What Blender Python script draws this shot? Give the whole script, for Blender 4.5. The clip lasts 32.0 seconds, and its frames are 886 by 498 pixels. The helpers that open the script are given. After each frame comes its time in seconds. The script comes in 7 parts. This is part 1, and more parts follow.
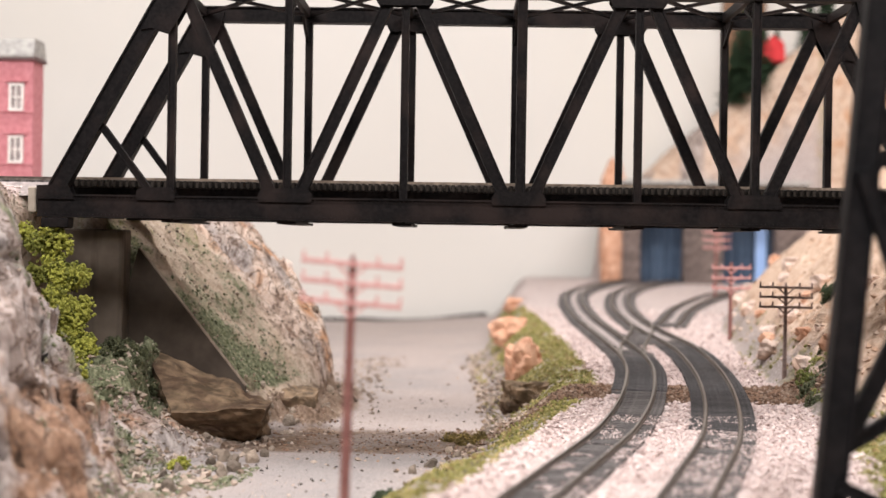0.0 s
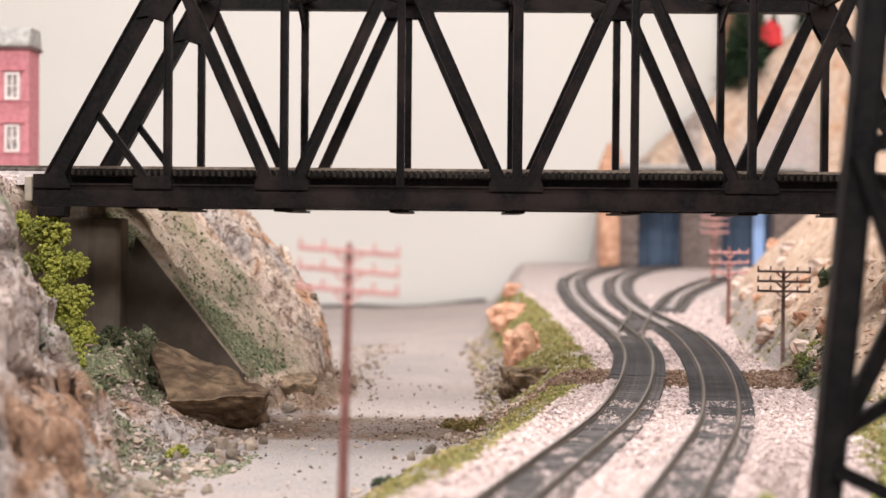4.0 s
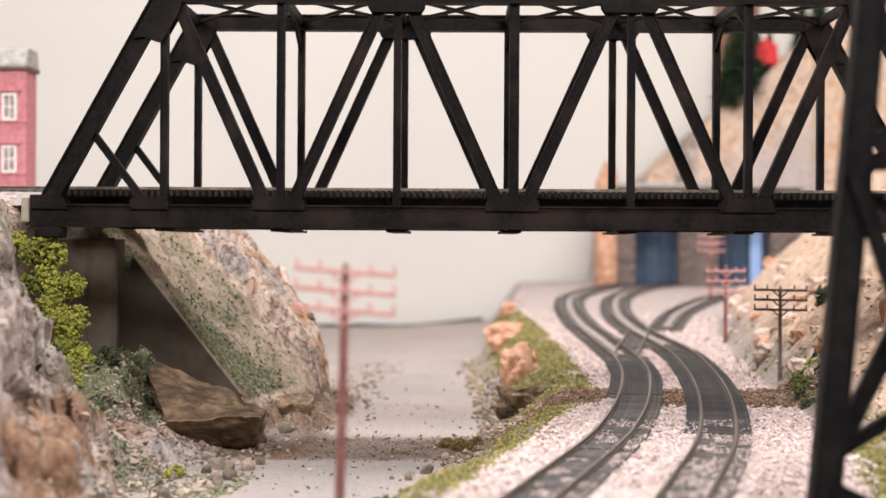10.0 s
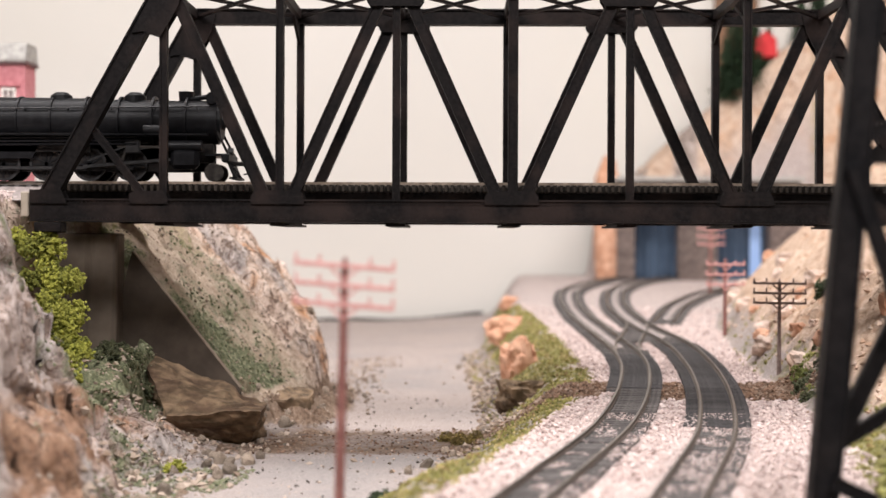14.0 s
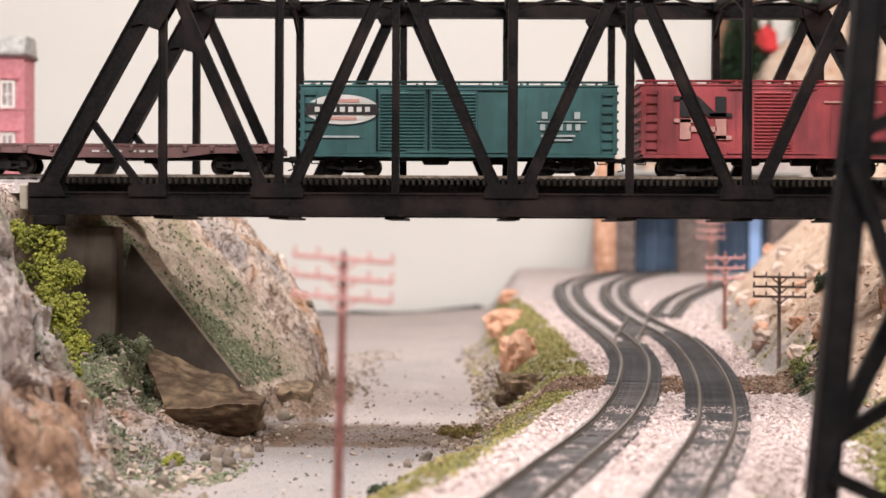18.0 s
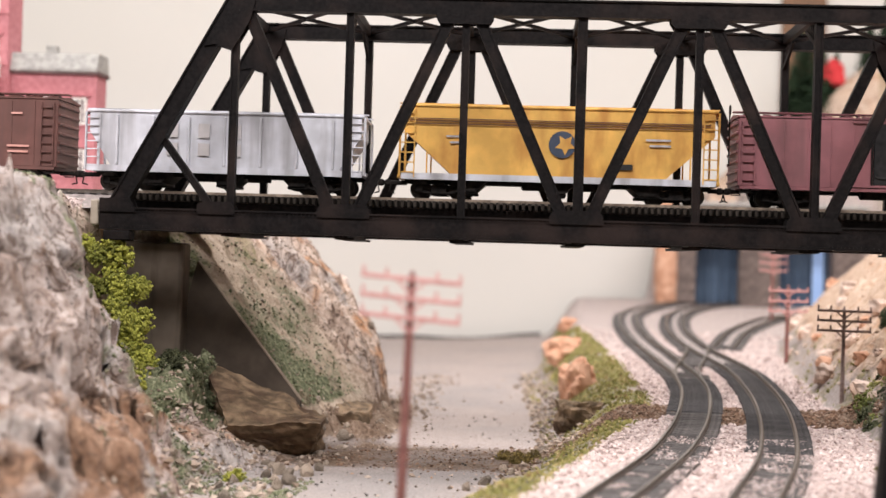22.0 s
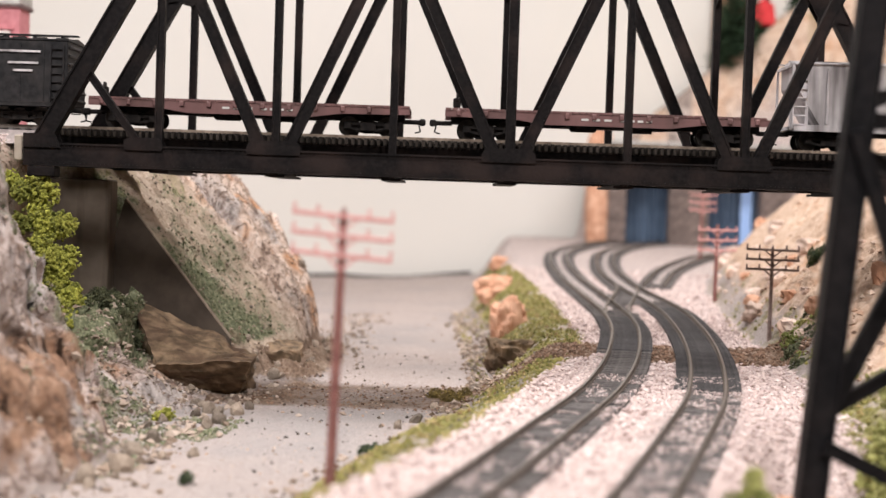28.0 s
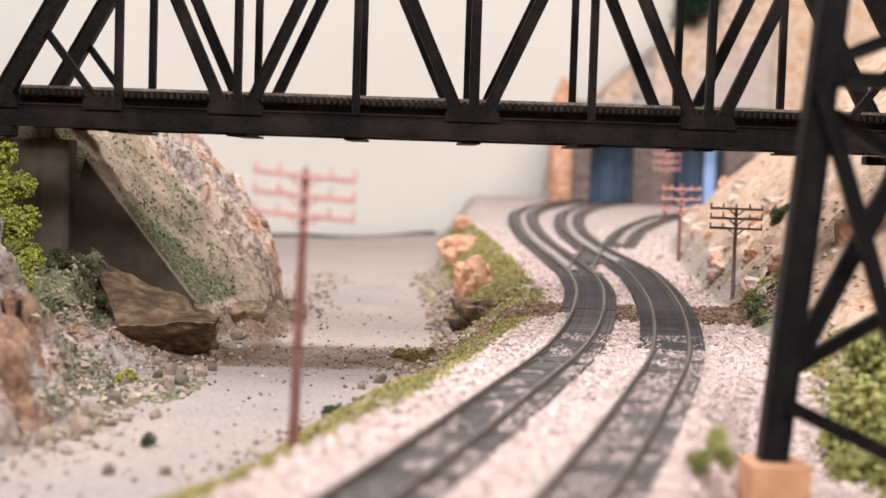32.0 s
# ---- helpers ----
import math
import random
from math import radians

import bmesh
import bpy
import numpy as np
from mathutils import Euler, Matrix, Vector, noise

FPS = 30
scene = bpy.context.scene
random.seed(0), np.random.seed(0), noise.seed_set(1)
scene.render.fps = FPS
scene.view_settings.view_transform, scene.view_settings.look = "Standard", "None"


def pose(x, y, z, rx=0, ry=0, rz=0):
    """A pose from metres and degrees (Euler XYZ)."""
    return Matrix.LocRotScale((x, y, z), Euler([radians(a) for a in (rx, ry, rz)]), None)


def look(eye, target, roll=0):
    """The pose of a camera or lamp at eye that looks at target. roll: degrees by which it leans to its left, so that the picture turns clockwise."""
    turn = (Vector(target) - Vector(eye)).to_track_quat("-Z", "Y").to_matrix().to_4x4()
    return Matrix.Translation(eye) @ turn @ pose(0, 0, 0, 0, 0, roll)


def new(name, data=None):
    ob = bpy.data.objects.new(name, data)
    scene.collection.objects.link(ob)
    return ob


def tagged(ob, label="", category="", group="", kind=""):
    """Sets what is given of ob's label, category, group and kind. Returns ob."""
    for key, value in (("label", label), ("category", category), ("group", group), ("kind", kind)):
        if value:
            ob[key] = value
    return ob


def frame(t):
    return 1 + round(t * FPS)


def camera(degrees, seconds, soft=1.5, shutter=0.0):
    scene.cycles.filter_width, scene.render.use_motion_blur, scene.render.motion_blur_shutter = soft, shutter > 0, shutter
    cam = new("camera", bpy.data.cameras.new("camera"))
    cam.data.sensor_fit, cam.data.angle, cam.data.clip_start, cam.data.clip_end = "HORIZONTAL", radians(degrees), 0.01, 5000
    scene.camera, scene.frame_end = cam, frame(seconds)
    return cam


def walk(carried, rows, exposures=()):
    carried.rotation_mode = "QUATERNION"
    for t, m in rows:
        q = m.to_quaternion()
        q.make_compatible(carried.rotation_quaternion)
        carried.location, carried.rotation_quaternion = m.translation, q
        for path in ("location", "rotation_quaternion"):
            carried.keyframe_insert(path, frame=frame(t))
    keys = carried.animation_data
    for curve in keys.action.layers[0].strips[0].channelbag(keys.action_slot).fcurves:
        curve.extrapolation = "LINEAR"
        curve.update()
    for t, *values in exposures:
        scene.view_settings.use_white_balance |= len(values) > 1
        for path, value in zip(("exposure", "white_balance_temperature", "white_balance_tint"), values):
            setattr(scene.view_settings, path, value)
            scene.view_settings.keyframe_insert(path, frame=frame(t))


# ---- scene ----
cam = camera(34.8, 32.0)
cam.data.dof.use_dof, cam.data.dof.focus_distance, cam.data.dof.aperture_fstop = True, 0.735, 9.5
# seconds, eye in metres, then pitch, roll and yaw in degrees
PATH_ROWS = [
    (0.0, 0.2102, -0.7148, 0.1290, -0.31, 0.88, 0.96),
    (0.5, 0.2104, -0.7145, 0.1293, -0.85, 0.79, 0.97),
    (1.0, 0.2104, -0.7142, 0.1291, -1.15, 0.73, 0.99),
    (1.5, 0.2104, -0.7148, 0.1290, -1.06, 0.72, 0.95),
    (2.0, 0.2106, -0.7149, 0.1291, -0.83, 0.67, 0.92),
    (2.5, 0.2107, -0.7149, 0.1290, -0.69, 0.59, 0.91),
    (3.0, 0.2108, -0.7151, 0.1291, -0.70, 0.57, 0.91),
    (3.5, 0.2107, -0.7145, 0.1291, -0.83, 0.52, 0.90),
    (5.5, 0.2112, -0.7148, 0.1296, -0.90, 0.48, 0.89),
    (6.0, 0.2112, -0.7149, 0.1295, -0.73, 0.44, 0.89),
    (6.5, 0.2111, -0.7152, 0.1296, -0.61, 0.43, 0.88),
    (7.0, 0.2111, -0.7148, 0.1294, -0.49, 0.44, 0.86),
    (7.5, 0.2111, -0.7154, 0.1296, -0.37, 0.43, 0.84),
    (8.0, 0.2111, -0.7149, 0.1295, -0.23, 0.41, 0.82),
    (8.5, 0.2113, -0.7154, 0.1295, -0.11, 0.41, 0.82),
    (9.0, 0.2110, -0.7156, 0.1295, -0.06, 0.36, 0.80),
    (9.5, 0.2111, -0.7156, 0.1296, -0.07, 0.37, 0.80),
    (10.0, 0.2112, -0.7150, 0.1296, -0.11, 0.34, 0.80),
    (10.5, 0.2114, -0.7149, 0.1296, -0.14, 0.35, 0.81),
    (11.0, 0.2112, -0.7147, 0.1297, -0.18, 0.34, 0.80),
    (11.5, 0.2112, -0.7148, 0.1296, -0.21, 0.35, 0.80),
    (12.0, 0.2114, -0.7147, 0.1296, -0.28, 0.34, 0.82),
    (12.5, 0.2113, -0.7150, 0.1297, -0.34, 0.28, 0.80),
    (13.0, 0.2114, -0.7150, 0.1295, -0.35, 0.29, 0.82),
    (13.5, 0.2113, -0.7151, 0.1297, -0.37, 0.27, 0.80),
    (14.0, 0.2113, -0.7153, 0.1297, -0.36, 0.23, 0.78),
    (14.5, 0.2115, -0.7150, 0.1297, -0.34, 0.26, 0.79),
    (16.5, 0.2118, -0.7146, 0.1296, -0.66, 0.17, 0.79),
    (17.0, 0.2116, -0.7141, 0.1297, -0.65, 0.17, 0.77),
    (17.5, 0.2116, -0.7144, 0.1296, -0.59, 0.19, 0.77),
    (18.0, 0.2116, -0.7144, 0.1295, -0.62, 0.27, 0.78),
    (18.5, 0.2110, -0.7140, 0.1291, -0.85, 0.52, 0.93),
    (19.0, 0.2102, -0.7134, 0.1285, -1.05, 1.03, 1.50),
    (19.5, 0.2086, -0.7176, 0.1282, -0.49, 1.44, 2.42),
    (20.0, 0.2085, -0.7186, 0.1282, 0.13, 1.65, 3.12),
    (20.5, 0.2083, -0.7186, 0.1280, 0.54, 1.65, 3.39),
    (21.0, 0.2086, -0.7181, 0.1286, 0.61, 1.66, 3.37),
    (21.5, 0.2084, -0.7181, 0.1278, 0.59, 1.69, 3.24),
    (22.0, 0.2083, -0.7171, 0.1281, 0.42, 1.74, 3.12),
    (22.5, 0.2082, -0.7174, 0.1281, 0.35, 1.75, 2.98),
    (23.0, 0.2081, -0.7175, 0.1279, 0.43, 1.80, 2.73),
    (23.5, 0.2083, -0.7163, 0.1282, 0.36, 1.74, 2.44),
    (24.0, 0.2084, -0.7162, 0.1279, 0.16, 1.65, 2.19),
    (24.5, 0.2089, -0.7151, 0.1282, -0.16, 1.62, 1.87),
    (25.0, 0.2086, -0.7152, 0.1282, -0.54, 1.58, 1.39),
    (25.5, 0.2086, -0.7140, 0.1279, -0.86, 1.62, 1.04),
    (27.5, 0.2076, -0.7130, 0.1272, -1.48, 1.95, 0.45),
    (28.0, 0.2077, -0.7129, 0.1275, -1.96, 1.93, 0.24),
    (28.5, 0.2078, -0.7114, 0.1273, -2.34, 1.97, -0.04),
    (29.0, 0.2075, -0.7117, 0.1271, -2.50, 2.00, -0.32),
    (29.5, 0.2074, -0.7119, 0.1274, -2.65, 2.00, -0.58),
    (30.0, 0.2077, -0.7113, 0.1272, -2.81, 2.01, -0.78),
    (30.5, 0.2078, -0.7113, 0.1276, -2.97, 2.00, -0.88),
    (31.0, 0.2076, -0.7108, 0.1275, -3.04, 1.94, -0.94),
    (31.5, 0.2080, -0.7108, 0.1274, -3.16, 1.88, -1.03),
    (32.0, 0.2082, -0.7096, 0.1273, -3.54, 1.83, -1.24),
]
walk(cam, [(t, pose(x, y, z, 90 + p, 0, w) @ pose(0, 0, 0, 0, 0, r)) for t, x, y, z, p, r, w in PATH_ROWS])

# ---------------------------------------------------------------- light
world = bpy.data.worlds.new("room_air")
scene.world = world
world.use_nodes = True
world.node_tree.nodes["Background"].inputs[0].default_value = (1.0, 0.97, 0.93, 1)
world.node_tree.nodes["Background"].inputs[1].default_value = 0.5
scene.view_settings.exposure = 0.14


def area_lamp(name, place, target, sx, sy, watts, colour):
    data = bpy.data.lights.new(name, "AREA")
    data.shape, data.size, data.size_y, data.energy, data.color = "RECTANGLE", sx, sy, watts, colour
    ob = new(name, data)
    ob.matrix_basis = look(place, target)
    return ob


area_lamp("tube_light", (0.25, 0.22, 1.28), (0.25, 0.22, 0), 2.4, 0.35, 29.5, (0.99, 0.94, 0.935))
area_lamp("tube_light", (0.05, -1.25, 1.28), (0.2, 0.25, 0.1), 2.4, 0.4, 48, (0.99, 0.94, 0.935))

# ---------------------------------------------------------------- materials


def material(name, c1, c2, scale=300.0, rough=0.7, metal=0.0, bump=0.0, detail=6.0, c3=None, scale2=40.0, amount2=0.5, rand=0.0, spec=0.4, streak=1.0):
    """A surface with grain at one scale and stains at another."""
    m = bpy.data.materials.new(name)
    m.use_nodes = True
    nt = m.node_tree
    n, l = nt.nodes, nt.links
    bs = n["Principled BSDF"]
    bs.inputs["Roughness"].default_value, bs.inputs["Metallic"].default_value = rough, metal
    bs.inputs["Specular IOR Level"].default_value = spec
    co = n.new("ShaderNodeTexCoord")
    ns = n.new("ShaderNodeTexNoise")
    ns.inputs["Scale"].default_value, ns.inputs["Detail"].default_value = scale, detail
    l.new(co.outputs["Object"], ns.inputs["Vector"])
    rp = n.new("ShaderNodeValToRGB")
    rp.color_ramp.elements[0].position, rp.color_ramp.elements[1].position = 0.36, 0.66
    rp.color_ramp.elements[0].color, rp.color_ramp.elements[1].color = (*c1, 1), (*c2, 1)
    l.new(ns.outputs["Fac"], rp.inputs["Fac"])
    out = rp.outputs["Color"]
    if c3:
        n2 = n.new("ShaderNodeTexNoise")
        n2.inputs["Scale"].default_value, n2.inputs["Detail"].default_value = scale2, 5
        mp = n.new("ShaderNodeMapping")
        mp.inputs["Scale"].default_value = (1, 1, streak)
        l.new(co.outputs["Object"], mp.inputs["Vector"])
        l.new(mp.outputs["Vector"], n2.inputs["Vector"])
        mr = n.new("ShaderNodeMapRange")
        mr.inputs["From Min"].default_value, mr.inputs["From Max"].default_value = 0.48, 0.68
        mr.inputs["To Max"].default_value = amount2
        l.new(n2.outputs["Fac"], mr.inputs["Value"])
        mx = n.new("ShaderNodeMix")
        mx.data_type = "RGBA"
        l.new(mr.outputs["Result"], mx.inputs["Factor"])
        l.new(out, mx.inputs["A"])
        mx.inputs["B"].default_value = (*c3, 1)
        out = mx.outputs["Result"]
    if rand:
        oi = n.new("ShaderNodeObjectInfo")
        hv = n.new("ShaderNodeHueSaturation")
        m2 = n.new("ShaderNodeMapRange")
        m2.inputs["To Min"].default_value, m2.inputs["To Max"].default_value = 1 - rand, 1 + rand
        l.new(oi.outputs["Random"], m2.inputs["Value"])
        l.new(m2.outputs["Result"], hv.inputs["Value"])
        l.new(out, hv.inputs["Color"])
        out = hv.outputs["Color"]
    l.new(out, bs.inputs["Base Color"])
    if bump:
        b = n.new("ShaderNodeBump")
        b.inputs["Strength"].default_value, b.inputs["Distance"].default_value = bump, 0.001
        l.new(ns.outputs["Fac"], b.inputs["Height"])
        l.new(b.outputs["Normal"], bs.inputs["Normal"])
    return m


M_STEEL = material("black_bridge_paint", (0.0045, 0.0039, 0.0041), (0.0115, 0.0097, 0.0098), 500, 0.55, bump=0.2, c3=(0.031, 0.021, 0.0185), scale2=38, amount2=0.65, spec=0.09)
M_TOWER = material("black_tower_paint", (0.004, 0.004, 0.0047), (0.0095, 0.009, 0.010), 400, 0.5, bump=0.1, c3=(0.02, 0.017, 0.017), scale2=50, spec=0.12)
M_TIE = material("dark_tie", (0.013, 0.011, 0.0095), (0.045, 0.036, 0.030), 700, 0.8, bump=0.3, rand=0.25, spec=0.15)
M_TIMBER = material("weathered_timber", (0.15, 0.115, 0.088), (0.28, 0.22, 0.17), 300, 0.85, bump=0.2)
M_TIE_BARE = material("black_tie", (0.033, 0.031, 0.032), (0.082, 0.077, 0.078), 600, 0.75, bump=0.3, rand=0.25, spec=0.25)
M_TIE_LOW = material("weathered_tie", (0.060, 0.055, 0.053), (0.155, 0.140, 0.135), 600, 0.85, bump=0.3, rand=0.25)
M_RAIL = material("rail_side_brown", (0.075, 0.060, 0.050), (0.145, 0.118, 0.098), 500, 0.55, 0.2)
M_RAILTOP = material("rail_head", (0.16, 0.145, 0.13), (0.26, 0.24, 0.215), 300, 0.35, 0.7)
M_BACK = material("cream_backdrop", (0.60, 0.582, 0.545), (0.63, 0.612, 0.576), 3, 0.9, detail=2, c3=(0.615, 0.592, 0.532), scale2=1.6, amount2=0.5, spec=0.1)
M_CONC = material("dark_abutment", (0.112, 0.088, 0.069), (0.175, 0.140, 0.110), 60, 0.75, bump=0.1, c3=(0.034, 0.026, 0.020), scale2=110, amount2=0.7, streak=0.08, spec=0.15, rand=0.15)
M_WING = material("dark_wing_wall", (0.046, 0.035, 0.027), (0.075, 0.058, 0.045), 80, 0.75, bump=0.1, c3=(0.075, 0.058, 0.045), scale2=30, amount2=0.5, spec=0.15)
M_POLE = material("red_brown_pole", (0.17, 0.068, 0.06), (0.26, 0.115, 0.10), 400, 0.6)
M_POLE2 = material("grey_brown_pole", (0.24, 0.175, 0.16), (0.36, 0.275, 0.255), 400, 0.7)
M_ARM = material("pink_crossarm", (0.50, 0.24, 0.22), (0.62, 0.33, 0.31), 400, 0.6)
M_WOOD = material("pine_block", (0.46, 0.24, 0.13), (0.56, 0.32, 0.19), 90, 0.7, bump=0.1)
M_ROCK = material("pink_tan_rock", (0.44, 0.33, 0.27), (0.74, 0.60, 0.52), 160, 0.85, bump=0.5, c3=(0.60, 0.37, 0.24), scale2=30, amount2=0.7, rand=0.12)
M_ROCK2 = material("orange_boulder", (0.44, 0.22, 0.13), (0.70, 0.44, 0.31), 120, 0.8, bump=0.6, c3=(0.34, 0.16, 0.09), scale2=60, amount2=0.7)
M_DARKROCK = material("brown_stained_ledge", (0.085, 0.058, 0.034), (0.27, 0.185, 0.115), 150, 0.85, bump=0.9, c3=(0.06, 0.032, 0.020), scale2=45, amount2=0.85, streak=2.5)
M_PEB = material("pebble", (0.14, 0.108, 0.082), (0.36, 0.295, 0.235), 200, 0.85, bump=0.4, rand=0.5)
M_BUSH = material("yellow_green_foam", (0.20, 0.21, 0.026), (0.48, 0.48, 0.10), 500, 0.9, bump=0.6, rand=0.25)
M_OLIVE = material("soft_olive_foam", (0.20, 0.21, 0.06), (0.46, 0.45, 0.18), 400, 0.95, bump=0.4, rand=0.2)
M_PALECONC = material("pale_concrete", (0.27, 0.23, 0.185), (0.38, 0.33, 0.27), 120, 0.9, bump=0.2)
M_CONC_EDGE = material("tan_concrete_edge", (0.22, 0.17, 0.13), (0.32, 0.26, 0.20), 200, 0.9, bump=0.2)
M_MOSS = material("brown_moss", (0.07, 0.05, 0.015), (0.22, 0.16, 0.05), 500, 0.95, bump=0.6, rand=0.3)
M_BUSH4 = material("olive_foam", (0.10, 0.11, 0.018), (0.27, 0.28, 0.06), 500, 0.9, bump=0.6, rand=0.25)
M_BUSH2 = material("dark_green_foam", (0.02, 0.035, 0.015), (0.07, 0.095, 0.045), 500, 0.9, bump=0.6, rand=0.25)
M_BUSH3 = material("dull_sage_foam", (0.035, 0.042, 0.02), (0.13, 0.135, 0.07), 450, 0.95, bump=0.6, rand=0.25)
M_TURF = material("turf_tuft", (0.12, 0.14, 0.035), (0.28, 0.29, 0.09), 400, 0.95, rand=0.3)
M_FIR = material("fir_needles", (0.012, 0.03, 0.014), (0.035, 0.065, 0.028), 300, 0.9)
M_TRUNK = material("trunk_bark", (0.05, 0.03, 0.02), (0.10, 0.065, 0.045), 300, 0.9)
M_SHOULDER = material("shoulder_ballast", (0.24, 0.185, 0.17), (0.62, 0.52, 0.485), 520, 0.9, bump=1.0, c3=(0.36, 0.29, 0.27), scale2=160, amount2=0.6)
M_BALLAST_GREY = material("greyed_ballast", (0.22, 0.19, 0.182), (0.40, 0.345, 0.325), 420, 0.9, bump=0.8, c3=(0.25, 0.22, 0.21), scale2=60, amount2=0.5)
M_BRICK = material("red_brick_paint", (0.44, 0.16, 0.18), (0.56, 0.235, 0.255), 250, 0.8, bump=0.15)
M_ROOFGREY = material("grey_roofing", (0.27, 0.265, 0.25), (0.42, 0.41, 0.385), 200, 0.85)
M_WHITE = material("white_trim", (0.70, 0.66, 0.62), (0.80, 0.77, 0.73), 200, 0.6)
M_PANE = material("dark_pane", (0.06, 0.055, 0.06), (0.12, 0.11, 0.115), 100, 0.15)
M_CURTAIN = material("curtained_pane", (0.20, 0.17, 0.17), (0.52, 0.46, 0.44), 160, 0.3, detail=2)
M_EAVE_SHADE = material("eave_shade", (0.10, 0.06, 0.06), (0.16, 0.10, 0.10), 200, 0.8)
M_STONE = material("tunnel_stone", (0.11, 0.085, 0.077), (0.21, 0.165, 0.148), 200, 0.9, bump=0.5, rand=0.25)
M_BLUE = material("blue_cloth", (0.04, 0.062, 0.10), (0.07, 0.105, 0.16), 25, 0.8, detail=2)
M_LBLUE = material("light_blue_tape", (0.30, 0.45, 0.75), (0.36, 0.52, 0.82), 40, 0.6)
M_TAN = material("stained_door", (0.13, 0.065, 0.03), (0.19, 0.095, 0.045), 30, 0.5)
M_ROOMWALL = material("room_paint", (0.66, 0.62, 0.55), (0.70, 0.66, 0.59), 4, 0.9)
M_CEIL = material("ceiling_tile", (0.75, 0.74, 0.71), (0.80, 0.79, 0.76), 60, 0.9)
M_CARPET = material("carpet", (0.14, 0.13, 0.13), (0.22, 0.21, 0.20), 120, 0.95)
M_FASCIA = material("fascia_green", (0.03, 0.05, 0.035), (0.05, 0.07, 0.05), 60, 0.6)
M_RED = material("red_felt", (0.42, 0.02, 0.025), (0.55, 0.04, 0.045), 80, 0.85)


def ground_material():
    """Plaster rock, dust, ballast, turf and dirt, mixed by the plan's masks."""
    m = bpy.data.materials.new("scenery_ground")
    m.use_nodes = True
    nt = m.node_tree
    n, l = nt.nodes, nt.links
    bs = n["Principled BSDF"]
    bs.inputs["Roughness"].default_value = 0.92
    bs.inputs["Specular IOR Level"].default_value = 0.2
    co = n.new("ShaderNodeTexCoord")

    def noise_tex(scale, detail=6.0, rough=0.6, dist=0.0):
        t = n.new("ShaderNodeTexNoise")
        t.inputs["Scale"].default_value, t.inputs["Detail"].default_value = scale, detail
        t.inputs["Roughness"].default_value, t.inputs["Distortion"].default_value = rough, dist
        l.new(co.outputs["Object"], t.inputs["Vector"])
        return t.outputs["Fac"]

    def ramp(fac, *stops):
        r = n.new("ShaderNodeValToRGB")
        e = r.color_ramp.elements
        while len(e) < len(stops):
            e.new(0.5)
        for el, (p, c) in zip(e, stops):
            el.position, el.color = p, (*c, 1)
        l.new(fac, r.inputs["Fac"])
        return r.outputs["Color"]

    def mix(fac, a, b):
        x = n.new("ShaderNodeMix")
        x.data_type = "RGBA"
        l.new(fac, x.inputs["Factor"])
        l.new(a, x.inputs["A"])
        l.new(b, x.inputs["B"])
        return x.outputs["Result"]

    def attr(name):
        a = n.new("ShaderNodeAttribute")
        a.attribute_name = name
        return a.outputs["Fac"]

    def math_node(op, a, b, clamp=True):
        x = n.new("ShaderNodeMath")
        x.operation, x.use_clamp = op, clamp
        for i, v in enumerate((a, b)):
            if isinstance(v, (int, float)):
                x.inputs[i].default_value = v
            else:
                l.new(v, x.inputs[i])
        return x.outputs[0]

    def edge(mask, nz, gain=3.0):
        """A mask with a ragged border."""
        s = math_node("ADD", math_node("MULTIPLY", math_node("SUBTRACT", nz, 0.5, False), 1.1, False), mask, False)
        return math_node("MULTIPLY", math_node("SUBTRACT", s, 0.38, False), gain)

    fine, mid, big = noise_tex(900, 4), noise_tex(150, 6), noise_tex(28, 5, 0.6, 0.6)
    pale = ramp(mid, (0.30, (0.26, 0.19, 0.15)), (0.45, (0.52, 0.405, 0.335)), (0.72, (0.74, 0.625, 0.545)))
    rust = ramp(mid, (0.30, (0.13, 0.055, 0.03)), (0.48, (0.46, 0.24, 0.125)), (0.72, (0.66, 0.42, 0.27)))
    grey = ramp(mid, (0.30, (0.15, 0.13, 0.125)), (0.50, (0.42, 0.38, 0.362)), (0.72, (0.62, 0.57, 0.545)))
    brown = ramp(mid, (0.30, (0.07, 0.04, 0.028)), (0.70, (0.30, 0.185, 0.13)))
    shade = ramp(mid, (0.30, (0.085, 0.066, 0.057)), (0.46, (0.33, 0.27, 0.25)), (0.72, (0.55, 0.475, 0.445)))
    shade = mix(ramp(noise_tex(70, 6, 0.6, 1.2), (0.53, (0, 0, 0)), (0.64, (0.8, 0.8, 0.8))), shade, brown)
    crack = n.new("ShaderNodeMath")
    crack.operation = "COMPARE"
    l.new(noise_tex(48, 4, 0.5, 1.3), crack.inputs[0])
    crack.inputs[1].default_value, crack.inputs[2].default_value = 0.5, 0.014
    tan = ramp(mid, (0.28, (0.25, 0.195, 0.14)), (0.45, (0.44, 0.35, 0.265)), (0.72, (0.58, 0.48, 0.385)))
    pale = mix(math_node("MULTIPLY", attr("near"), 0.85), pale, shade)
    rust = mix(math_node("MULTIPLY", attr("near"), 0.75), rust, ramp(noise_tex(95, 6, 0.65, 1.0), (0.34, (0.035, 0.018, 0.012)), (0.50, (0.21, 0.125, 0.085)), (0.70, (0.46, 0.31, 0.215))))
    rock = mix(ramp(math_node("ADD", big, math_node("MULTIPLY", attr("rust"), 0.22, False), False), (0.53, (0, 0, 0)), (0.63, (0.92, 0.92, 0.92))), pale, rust)
